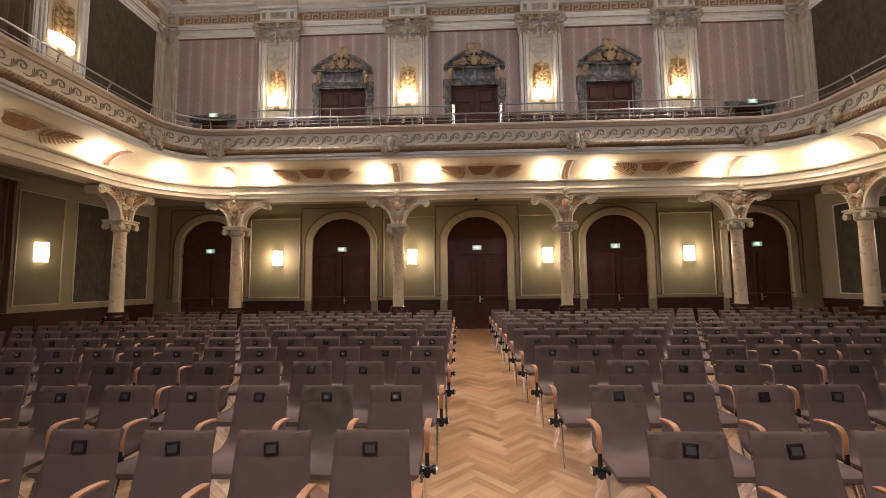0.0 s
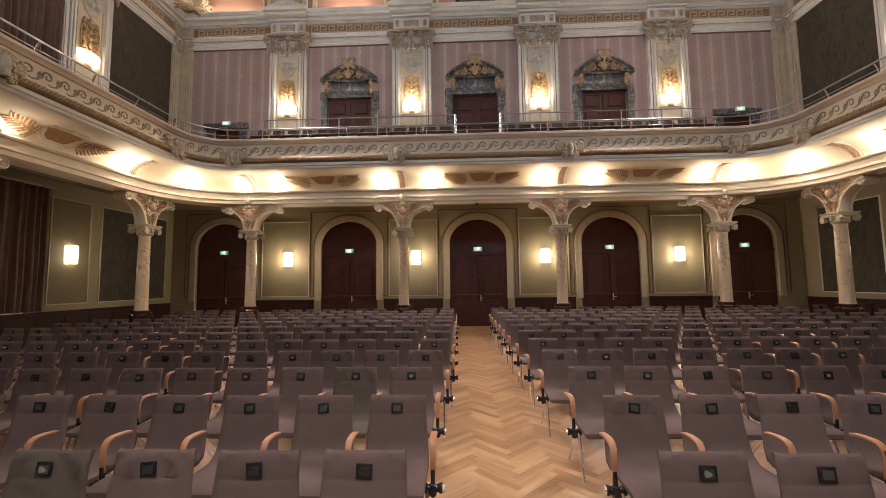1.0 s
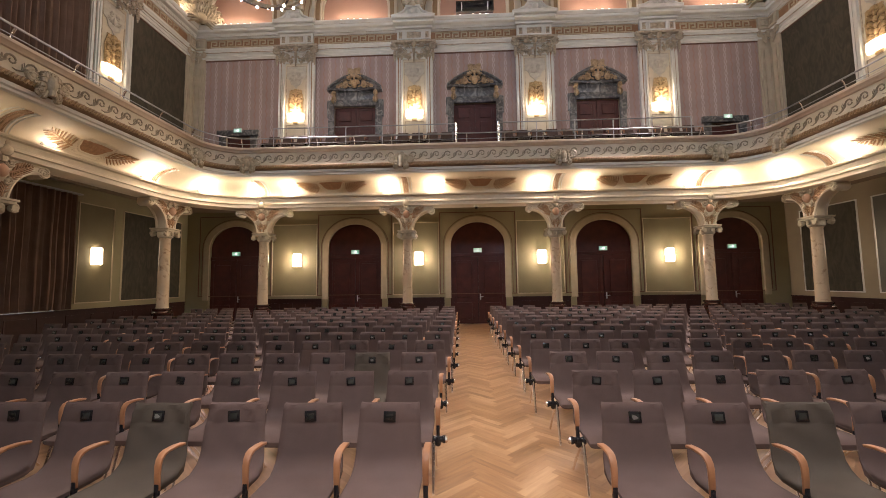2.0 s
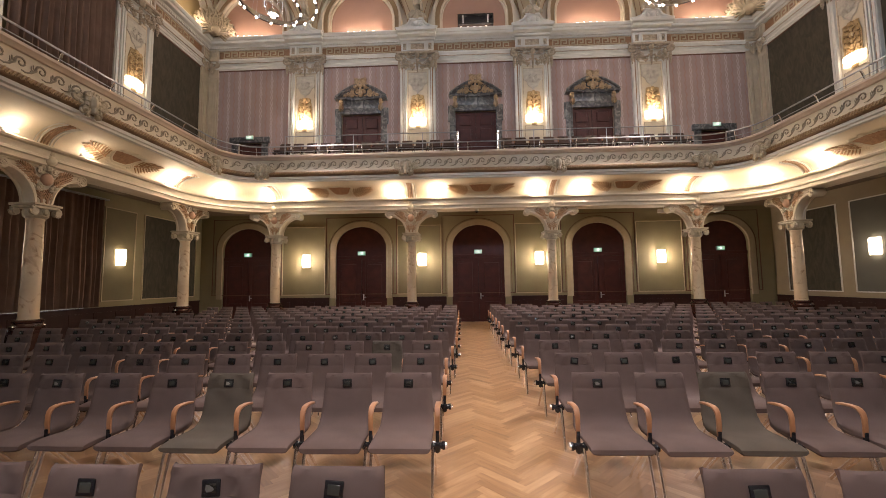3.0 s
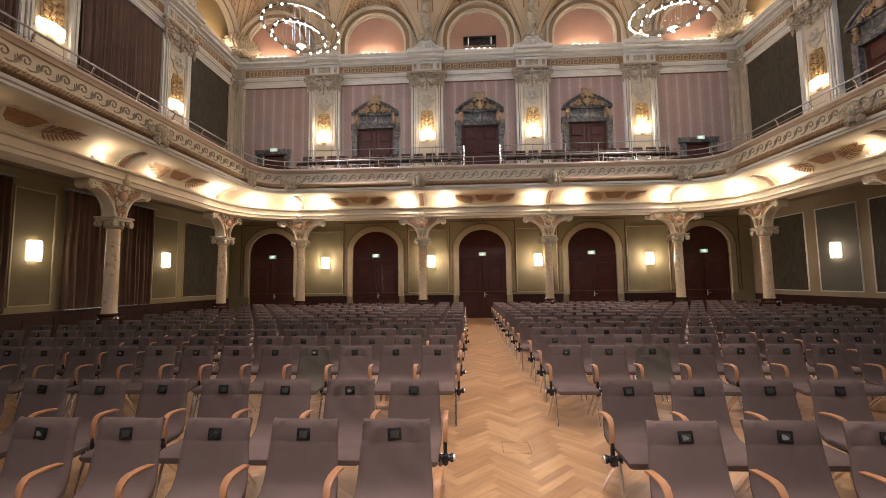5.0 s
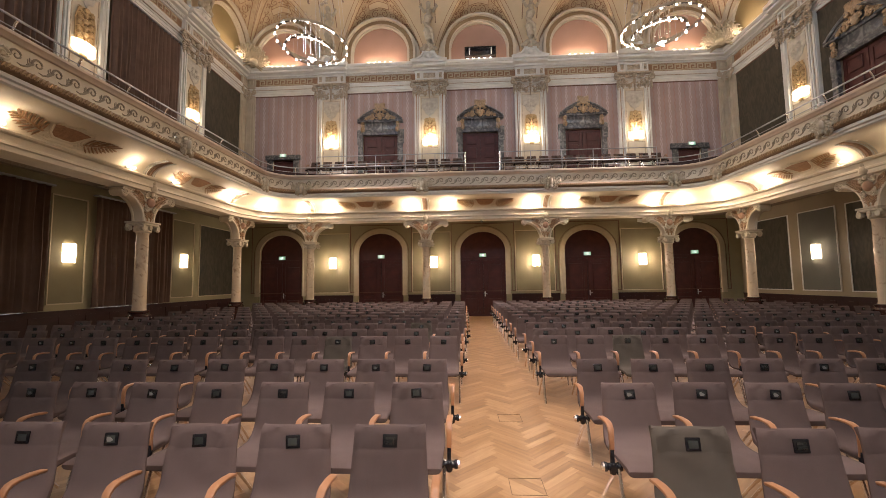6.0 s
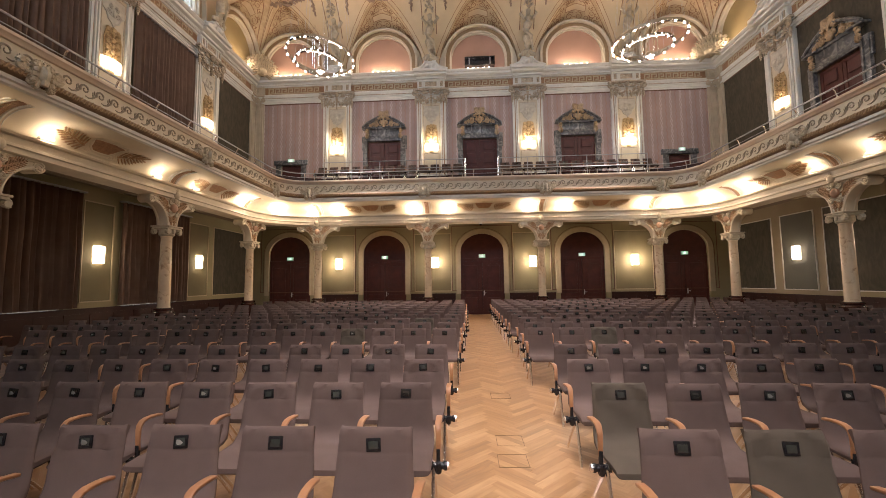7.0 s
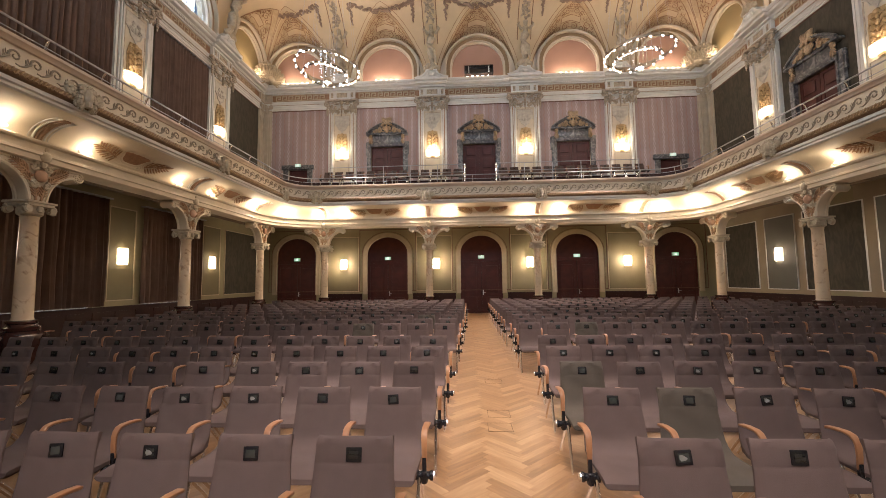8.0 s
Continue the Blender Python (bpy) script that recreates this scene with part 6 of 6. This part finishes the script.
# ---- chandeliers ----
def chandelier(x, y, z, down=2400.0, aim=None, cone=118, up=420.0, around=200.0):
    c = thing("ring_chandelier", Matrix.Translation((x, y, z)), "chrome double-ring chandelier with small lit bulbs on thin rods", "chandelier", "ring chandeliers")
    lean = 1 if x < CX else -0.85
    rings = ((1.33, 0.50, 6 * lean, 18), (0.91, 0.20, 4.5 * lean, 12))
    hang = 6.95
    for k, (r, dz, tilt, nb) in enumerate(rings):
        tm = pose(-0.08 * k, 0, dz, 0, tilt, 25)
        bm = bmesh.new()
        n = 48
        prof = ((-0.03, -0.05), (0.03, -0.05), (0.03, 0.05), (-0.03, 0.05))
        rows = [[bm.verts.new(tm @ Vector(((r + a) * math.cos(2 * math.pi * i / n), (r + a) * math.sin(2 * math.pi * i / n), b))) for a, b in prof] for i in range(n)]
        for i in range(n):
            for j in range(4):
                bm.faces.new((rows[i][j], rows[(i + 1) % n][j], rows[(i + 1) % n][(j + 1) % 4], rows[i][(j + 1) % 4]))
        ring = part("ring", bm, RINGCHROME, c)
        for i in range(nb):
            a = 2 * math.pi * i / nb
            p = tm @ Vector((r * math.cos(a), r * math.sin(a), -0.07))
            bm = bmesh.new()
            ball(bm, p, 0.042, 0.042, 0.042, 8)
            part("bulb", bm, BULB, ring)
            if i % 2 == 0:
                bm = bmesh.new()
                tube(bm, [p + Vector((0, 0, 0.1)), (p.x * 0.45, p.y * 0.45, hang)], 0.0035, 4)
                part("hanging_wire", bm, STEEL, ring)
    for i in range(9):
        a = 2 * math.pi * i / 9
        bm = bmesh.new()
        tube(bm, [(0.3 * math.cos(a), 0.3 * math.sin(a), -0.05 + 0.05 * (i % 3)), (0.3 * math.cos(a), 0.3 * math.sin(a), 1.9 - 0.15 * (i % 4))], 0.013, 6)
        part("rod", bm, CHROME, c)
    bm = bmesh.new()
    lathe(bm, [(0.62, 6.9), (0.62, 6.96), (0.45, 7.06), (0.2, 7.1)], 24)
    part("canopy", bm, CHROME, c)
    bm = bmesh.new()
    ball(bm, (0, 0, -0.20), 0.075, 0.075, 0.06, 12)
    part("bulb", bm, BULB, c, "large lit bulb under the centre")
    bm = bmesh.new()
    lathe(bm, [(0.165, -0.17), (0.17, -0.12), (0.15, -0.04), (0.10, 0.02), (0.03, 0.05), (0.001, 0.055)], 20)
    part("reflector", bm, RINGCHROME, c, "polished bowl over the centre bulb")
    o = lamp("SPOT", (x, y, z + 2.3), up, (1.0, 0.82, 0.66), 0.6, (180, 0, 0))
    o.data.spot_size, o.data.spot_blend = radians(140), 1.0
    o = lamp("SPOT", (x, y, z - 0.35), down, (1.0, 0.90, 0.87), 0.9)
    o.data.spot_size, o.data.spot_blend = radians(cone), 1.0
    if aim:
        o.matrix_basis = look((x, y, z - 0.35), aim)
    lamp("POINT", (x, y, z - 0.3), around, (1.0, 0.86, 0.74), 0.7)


chandelier(-5.67, 8.7, 10.40, 5600.0, (-1.1, 6.5, 0.0), 74, 540.0, 220.0)
chandelier(7.32, 8.6, 10.40, 5600.0, (2.9, 6.4, 0.0), 74, 540.0, 220.0)
# two unseen chandeliers added over the front seats and before the stage, for light
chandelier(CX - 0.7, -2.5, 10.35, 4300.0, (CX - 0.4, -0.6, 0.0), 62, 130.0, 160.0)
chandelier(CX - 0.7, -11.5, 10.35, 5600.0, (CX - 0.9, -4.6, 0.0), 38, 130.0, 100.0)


# ---- chairs ----
def shell_mesh(name, mat, wrinkle, seed, nx=8, coarse=False):
    """Seat and back in one upholstered sweep; local x across, the sitter faces -y."""
    prof = [(-0.492, 0.378), (-0.516, 0.392), (-0.514, 0.425), (-0.488, 0.447), (-0.40, 0.455), (-0.28, 0.448), (-0.17, 0.440), (-0.10, 0.448), (-0.06, 0.475), (-0.035, 0.52), (-0.026, 0.56), (-0.018, 0.60), (-0.011, 0.64), (-0.004, 0.68), (0.0005, 0.71), (0.0050, 0.735), (0.0066, 0.742), (0.0075, 0.748), (0.017, 0.80), (0.0225, 0.823), (0.0240, 0.829), (0.032, 0.858), (0.045, 0.868), (0.060, 0.858)]
    back = [(0.056, 0.80), (0.036, 0.70), (0.020, 0.60), (0.004, 0.52), (-0.030, 0.44), (-0.10, 0.405), (-0.28, 0.40)]
    ring = prof + back
    rnd = random.Random(seed)
    ph = [rnd.uniform(0, 6) for _ in range(6)]
    bm = bmesh.new()
    rows = []
    xs = [-1, -0.975, -0.92, -0.8, -0.65, -0.5, -0.35, -0.2, 0, 0.2, 0.35, 0.5, 0.65, 0.8, 0.92, 0.975, 1] if not coarse else [-1, -0.93, 0.93, 1]
    for u in xs:
        rr = []
        edge = max(0.0, (abs(u) - 0.9) / 0.1)
        for i, (y, z) in enumerate(ring):
            hw = 0.235 if z < 0.46 else 0.232 - 0.022 * min(1, (z - 0.46) / 0.3)
            if z > 0.85:
                hw -= 0.010 * (z - 0.85) / 0.018
            cy, cz = (-0.25, 0.425) if z < 0.46 and y < -0.06 else (y + (0.012 if i < len(prof) else -0.012), z)
            k = 0.55 * edge
            yy, zz = y, z
            if z < 0.46 and y < -0.06:
                zz = z + (0.427 - z) * k
            else:
                yy = y + (0.016 * edge if i < len(prof) else -0.012 * edge)
            if wrinkle and i < len(prof) and z > 0.46:
                band = math.exp(-((z - 0.785) / 0.045) ** 2)
                yy += wrinkle * (0.0026 * math.sin(5 * u + 22 * z + ph[0]) + band * 0.0072 * math.sin(3.2 * abs(u) * 3 + 95 * z + ph[1]) * min(1.0, abs(u) * 3))
                yy -= wrinkle * 0.0030 * math.exp(-((z - 0.52) / 0.03) ** 2) * math.sin(2.2 * u + ph[2])
            if not coarse and i == 16:
                yy += 0.0014 + 0.0007 * wrinkle * math.sin(4 * u + ph[5])
            if wrinkle > 1.5 and i < len(prof) and z > 0.44 and y > -0.2:
                yy += 0.004 * math.exp(-((z - 0.60 - 0.05 * u) / 0.022) ** 2) * math.sin(3 * u + ph[3]) + 0.003 * math.sin(60 * z + 4 * u + ph[4]) * math.exp(-((z - 0.68) / 0.05) ** 2)
            rr.append(bm.verts.new((u * hw, yy, zz)))
        rows.append(rr)
    n = len(ring)
    for r0, r1 in zip(rows, rows[1:]):
        for i in range(n):
            bm.faces.new((r0[i], r1[i], r1[(i + 1) % n], r0[(i + 1) % n]))
    bm.faces.new(rows[0])
    bm.faces.new(rows[-1][::-1])
    bmesh.ops.recalc_face_normals(bm, faces=bm.faces)
    return link_mesh(name, bm, mat, True)


def arm_profile():
    pts = [(-0.335, 0.46), (-0.340, 0.54), (-0.338, 0.605), (-0.328, 0.638), (-0.305, 0.660), (-0.27, 0.668), (-0.20, 0.666), (-0.12, 0.654)]
    return pts


def chair_parts():
    d = []
    bm = bmesh.new()
    pts = arm_profile()
    rows = []
    for i, (y, z) in enumerate(pts):
        a, b = pts[max(0, i - 1)], pts[min(len(pts) - 1, i + 1)]
        t = Vector((b[0] - a[0], b[1] - a[1])).normalized()
        nrm = Vector((-t.y, t.x)) * 0.009
        w = 0.0165 + 0.006 * min(1, i / 4)
        rows.append([bm.verts.new((sx * w, y + s * nrm.x, z + s * nrm.y)) for sx, s in ((-1, -1), (1, -1), (1, 1), (-1, 1))])
    for r0, r1 in zip(rows, rows[1:]):
        for k in range(4):
            bm.faces.new((r0[k], r1[k], r1[(k + 1) % 4], r0[(k + 1) % 4]))
    bm.faces.new(rows[0])
    bm.faces.new(rows[-1][::-1])
    bmesh.ops.recalc_face_normals(bm, faces=bm.faces)
    es = [e for e in bm.edges if len(e.link_faces) == 2 and e.calc_face_angle(0) > 0.8]
    bmesh.ops.bevel(bm, geom=es, offset=0.005, segments=2, affect="EDGES", profile=0.5)
    d.append(("armrest", link_mesh("armrest", bm, BEECH, True), "arm"))
    bm = bmesh.new()
    box(bm, -0.014, 0.014, -0.350, -0.326, 0.375, 0.50, 0.004)
    tube(bm, [(-0.045, -0.34, 0.385), (0.045, -0.34, 0.385)], 0.024, 10)
    for sx in (-1, 1):
        ball(bm, (sx * 0.05, -0.34, 0.385), 0.026, 0.033, 0.033, 10)
    ball(bm, (0, -0.345, 0.375), 0.03, 0.034, 0.05, 8)
    d.append(("arm_support", link_mesh("arm_support", bm, BLACK, True), "arm"))
    bm = bmesh.new()
    tube(bm, [(0.062, -0.34, 0.385), (0.074, -0.34, 0.385), (0.08, -0.34, 0.385)], [0.030, 0.029, 0.02], 12)
    d.append(("hub_cap", link_mesh("hub_cap", bm, CHROME, True), "cap"))
    bm = bmesh.new()
    box(bm, -0.042, 0.042, -0.006, 0.003, -0.036, 0.036, 0.004)
    d.append(("number_holder", link_mesh("number_holder", bm, BLACK, True), "plate"))
    bm = bmesh.new()
    box(bm, -0.027, 0.027, -0.0085, -0.005, -0.021, 0.021, 0.002)
    d.append(("number_pane", link_mesh("number_pane", bm, SMOKE, True), "plate"))
    # reflection drawn as a small pale flake on the pane
    bm = bmesh.new()
    plate(bm, [(-0.023, -0.002), (-0.016, -0.015), (0.006, -0.013), (0.018, -0.004), (0.010, 0.004), (-0.004, 0.013), (-0.020, 0.014)], -0.0095, -0.0084)
    d.append(("number_slip", link_mesh("number_slip", bm, GLINT), "glint"))
    bm = bmesh.new()
    tube(bm, [(0, -0.34, 0.40), (0, -0.375, 0.30), (0, -0.42, 0.16), (0, -0.465, 0.012)], [0.0165, 0.0155, 0.0145, 0.013], 8)
    tube(bm, [(0, -0.465, 0.014), (0, -0.467, 0.0)], 0.013, 8)
    d.append(("front_leg", link_mesh("front_leg", bm, CHROME, True), "leg"))
    bm = bmesh.new()
    tube(bm, [(0, -0.33, 0.40), (0, -0.24, 0.28), (0, -0.10, 0.13), (0, 0.0, 0.012)], [0.0155, 0.0145, 0.013, 0.012], 8)
    tube(bm, [(0, 0.0, 0.014), (0, 0.002, 0.0)], 0.013, 8)
    d.append(("rear_leg", link_mesh("rear_leg", bm, CHROME, True), "leg"))
    bm = bmesh.new()
    tube(bm, [(-0.24, -0.34, 0.392), (0.24, -0.34, 0.392)], 0.011, 8)
    tube(bm, [(-0.2, -0.14, 0.395), (0.2, -0.14, 0.395)], 0.010, 8)
    d.append(("cross_tube", link_mesh("cross_tube", bm, CHROME, True), "mid"))
    return d


SHELLS = [shell_mesh("upholstery", FABRIC, w, s) for w, s in ((0.6, 1), (1.1, 2), (1.7, 3))] + [shell_mesh("upholstery", OLIVE, 1.55, 4)]
CHP = chair_parts()
PLATE_M = Matrix.Translation((0, 0.010, 0.785)) @ pose(0, 0, 0, -7.5, 0, 0)


srnd = random.Random(19)


def chair(m, shell, arms, label, group):
    c = thing("chair", m, label, "chair", group)
    glint = srnd.random() < 0.42
    plate_m = PLATE_M @ pose(srnd.uniform(-0.006, 0.006), 0, srnd.uniform(-0.005, 0.005), 0, srnd.uniform(-5, 5), srnd.uniform(-3, 3))
    shared("upholstery", shell, Matrix(), c)
    for nm, me, where in CHP:
        if where == "arm":
            for s in arms:
                shared(nm, me, Matrix.Translation((s * 0.28, 0, 0)), c)
        elif where == "cap":
            for s in arms:
                for side in (0, 180):
                    shared(nm, me, Matrix.Translation((s * 0.28, 0, 0)) @ (Matrix() if side == 0 else Matrix.Scale(-1, 4, (1, 0, 0))), c)
        elif where == "plate":
            shared(nm, me, plate_m, c)
        elif where == "glint":
            if glint:
                shared(nm, me, plate_m, c)
        elif where == "leg":
            for s in (-1, 1):
                shared(nm, me, Matrix.Translation((s * 0.243, 0, 0)), c)
        else:
            shared(nm, me, Matrix(), c)
    return c


ROWS_Y = [-5.45, -4.45, -3.45, -2.45, -1.45] + [0.4 + k for k in range(12)]
PITCH = [0.56] * 5 + [0.542] + [0.553] * 11
LEFT_X = [-0.44, -0.41, -0.39, -0.355, -0.355, -0.29, -0.275, -0.29, -0.23, -0.18, -0.19]
RIGHT_X = [1.25, 1.25, 1.31, 1.36, 1.43, 1.375, 1.45, 1.46, 1.41]
LAB1 = "taupe upholstered hall chair with beech armrests and chrome legs"
LAB2 = "olive-grey upholstered hall chair with creased cover and beech armrests"
OLIVE_AT = {(1, -3.45, 0), (1, -4.45, 1), (0, 0.4, 3), (1, 0.4, 2), (0, 2.4, 1), (1, 4.4, 2)}
crnd = random.Random(7)
far = []
for y in ROWS_Y:
    r = ROWS_Y.index(y)
    for side, x_first, count, arm in ((0, LEFT_X[min(r, 10)], 17, 1), (1, RIGHT_X[min(r, 8)], 19, -1)):
        for k in range(count):
            x = x_first + (-PITCH[r] if side == 0 else PITCH[r]) * k
            if any(abs(x - cx) < 0.62 and -0.42 < y - cy < 0.95 for cx, cy, *_ in COLS):
                continue
            m = Matrix.Translation((x + crnd.uniform(-0.006, 0.006), y + crnd.uniform(-0.012, 0.012), 0)) @ pose(0, 0, 0, 0, 0, crnd.uniform(-1.4, 1.4))
            pick = crnd.random()
            olive = (side, y, k) in OLIVE_AT
            shell = SHELLS[3] if olive else SHELLS[0 if pick < 0.55 else 1 if pick < 0.85 else 2]
            if y < 3.6:
                arms = (arm,) if k < count - 1 else (-1, 1)
                chair(m, shell, arms, LAB2 if olive else LAB1, "rows of hall chairs")
            else:
                far.append((m, arm))

# the rows farther back
src = []
for me, mi, where in [(shell_mesh("far_shell", FABRIC, 0.6, 1, coarse=True), 0, "mid")] + [(me, {"armrest": 1, "arm_support": 2, "hub_cap": 3, "number_holder": 2, "number_pane": 4, "number_slip": 5, "front_leg": 3, "rear_leg": 3, "cross_tube": 3}[nm], w) for nm, me, w in CHP]:
    co = np.array([v.co[:] for v in me.vertices])
    src.append((co, [tuple(p.vertices) for p in me.polygons], mi, where))
verts, faces, mats = [], [], []
base = 0
for m, arm in far:
    M = np.array(m)
    glint = srnd.random() < 0.42
    for co, fs, mi, where in src:
        for off in ([Matrix()] if where == "mid" else [PLATE_M] if where == "plate" else ([PLATE_M] if glint else []) if where == "glint" else [Matrix.Translation((arm * 0.28, 0, 0))] if where in ("arm", "cap") else [Matrix.Translation((s * 0.243, 0, 0)) for s in (-1, 1)]):
            T = M @ np.array(off)
            verts.append(co @ T[:3, :3].T + T[:3, 3])
            faces += [tuple(i + base for i in f) for f in fs]
            mats += [mi] * len(fs)
            base += len(co)
me = bpy.data.meshes.new("chair_rows")
me.from_pydata(np.concatenate(verts).tolist(), [], faces)
for mm in (FABRIC, BEECH, BLACK, CHROME, SMOKE, GLINT):
    me.materials.append(mm)
me.polygons.foreach_set("material_index", mats)
me.polygons.foreach_set("use_smooth", [True] * len(me.polygons))
me.set_sharp_from_angle(angle=radians(38))
tagged(new("chair_rows", me), "rows of taupe upholstered hall chairs farther back", "chairs", kind="stuff")

# chairs on the balcony's middle tier
for k in range(13):
    for s in (-1, 1):
        x = CX + s * (1.15 + 0.56 * k)
        if abs(x - CX) < 8.2:
            chair(Matrix.Translation((x, 12.55, 6.55)), SHELLS[k % 3], (s,), "dark taupe chair standing on the balcony tier", "balcony chairs")

# floor hatches in the aisle
for x, y in ((0.545, -2.30), (0.525, -2.78), (0.585, -0.62)):
    h = thing("floor_hatch", Matrix.Translation((x, y, 0)), "square parquet floor hatch with thin metal edge", "floor hatch", "floor hatches")
    bm = bmesh.new()
    for a, b, c, d in ((-0.14, 0.14, -0.14, -0.1355), (-0.14, 0.14, 0.1355, 0.14), (-0.14, -0.1355, -0.1355, 0.1355), (0.1355, 0.14, -0.1355, 0.1355)):
        box(bm, a, b, c, d, -0.004, 0.002)
    part("edge", bm, HATCHLINE, h, smooth=False)


# ---- parquet ----
PW, PN = 0.083, 6
PL = PW * PN


def plank_mesh(name, mat):
    bm = bmesh.new()
    g = 0.0003
    box(bm, g, PL - g, g, PW - g, -0.012, 0.0)
    uv = bm.loops.layers.uv.new("grain")
    for f in bm.faces:
        for lp in f.loops:
            lp[uv].uv = lp.vert.co.xy
    return link_mesh(name, bm, mat)


PLANKME = plank_mesh("plank", PLANK)
ROT = pose(0, 0, 0, 0, 0, 45)
V = [(0, 0), (1, 0), (1, 1), (0, 1)]
verts, faces, grain = [], [], []
near = 0
prnd = random.Random(3)
span = int(24 / PW)
for i in range(-span, span):
    for j in range(-span, span):
        s = (i - j) % (2 * PN)
        if s == 0:
            m = ROT @ Matrix.Translation((i * PW, j * PW, 0))
        elif s == 2 * PN - 1:
            m = ROT @ Matrix.Translation(((i + 1) * PW, j * PW, 0)) @ pose(0, 0, 0, 0, 0, 90)
        else:
            continue
        c = m @ Vector((PL / 2, PW / 2, 0))
        if not (WL < c.x < WR and -9.5 < c.y < YB + 0.2):
            continue
        if -0.15 < c.x < 1.2 and -4.6 < c.y < 4.2 and near < 300:
            near += 1
            shared("plank", PLANKME, m @ Matrix.Translation((0, 0, prnd.uniform(-0.0006, 0))), FLOOR)
        else:
            g = 0.0003
            b0 = len(verts)
            for z in (-0.012, prnd.uniform(-0.0006, 0)):
                for a, b in ((g, g), (PL - g, g), (PL - g, PW - g), (g, PW - g)):
                    verts.append((m @ Vector((a, b, z)))[:])
            ou, ov = prnd.uniform(0, 40), prnd.uniform(0, 9)
            cor = [(ou, ov), (ou + PL, ov), (ou + PL, ov + PW), (ou, ov + PW)]
            for q in range(5):
                for uvc in cor:
                    grain += uvc
            faces += [(b0 + 4, b0 + 5, b0 + 6, b0 + 7), (b0, b0 + 1, b0 + 5, b0 + 4), (b0 + 1, b0 + 2, b0 + 6, b0 + 5), (b0 + 2, b0 + 3, b0 + 7, b0 + 6), (b0 + 3, b0, b0 + 4, b0 + 7)]
me = bpy.data.meshes.new("parquet")
me.from_pydata(verts, [], faces)
me.materials.append(PARQUET)
me.uv_layers.new(name="grain").data.foreach_set("uv", grain)
o = new("parquet", me)
o.parent = FLOOR
tagged(o, kind="stuff")
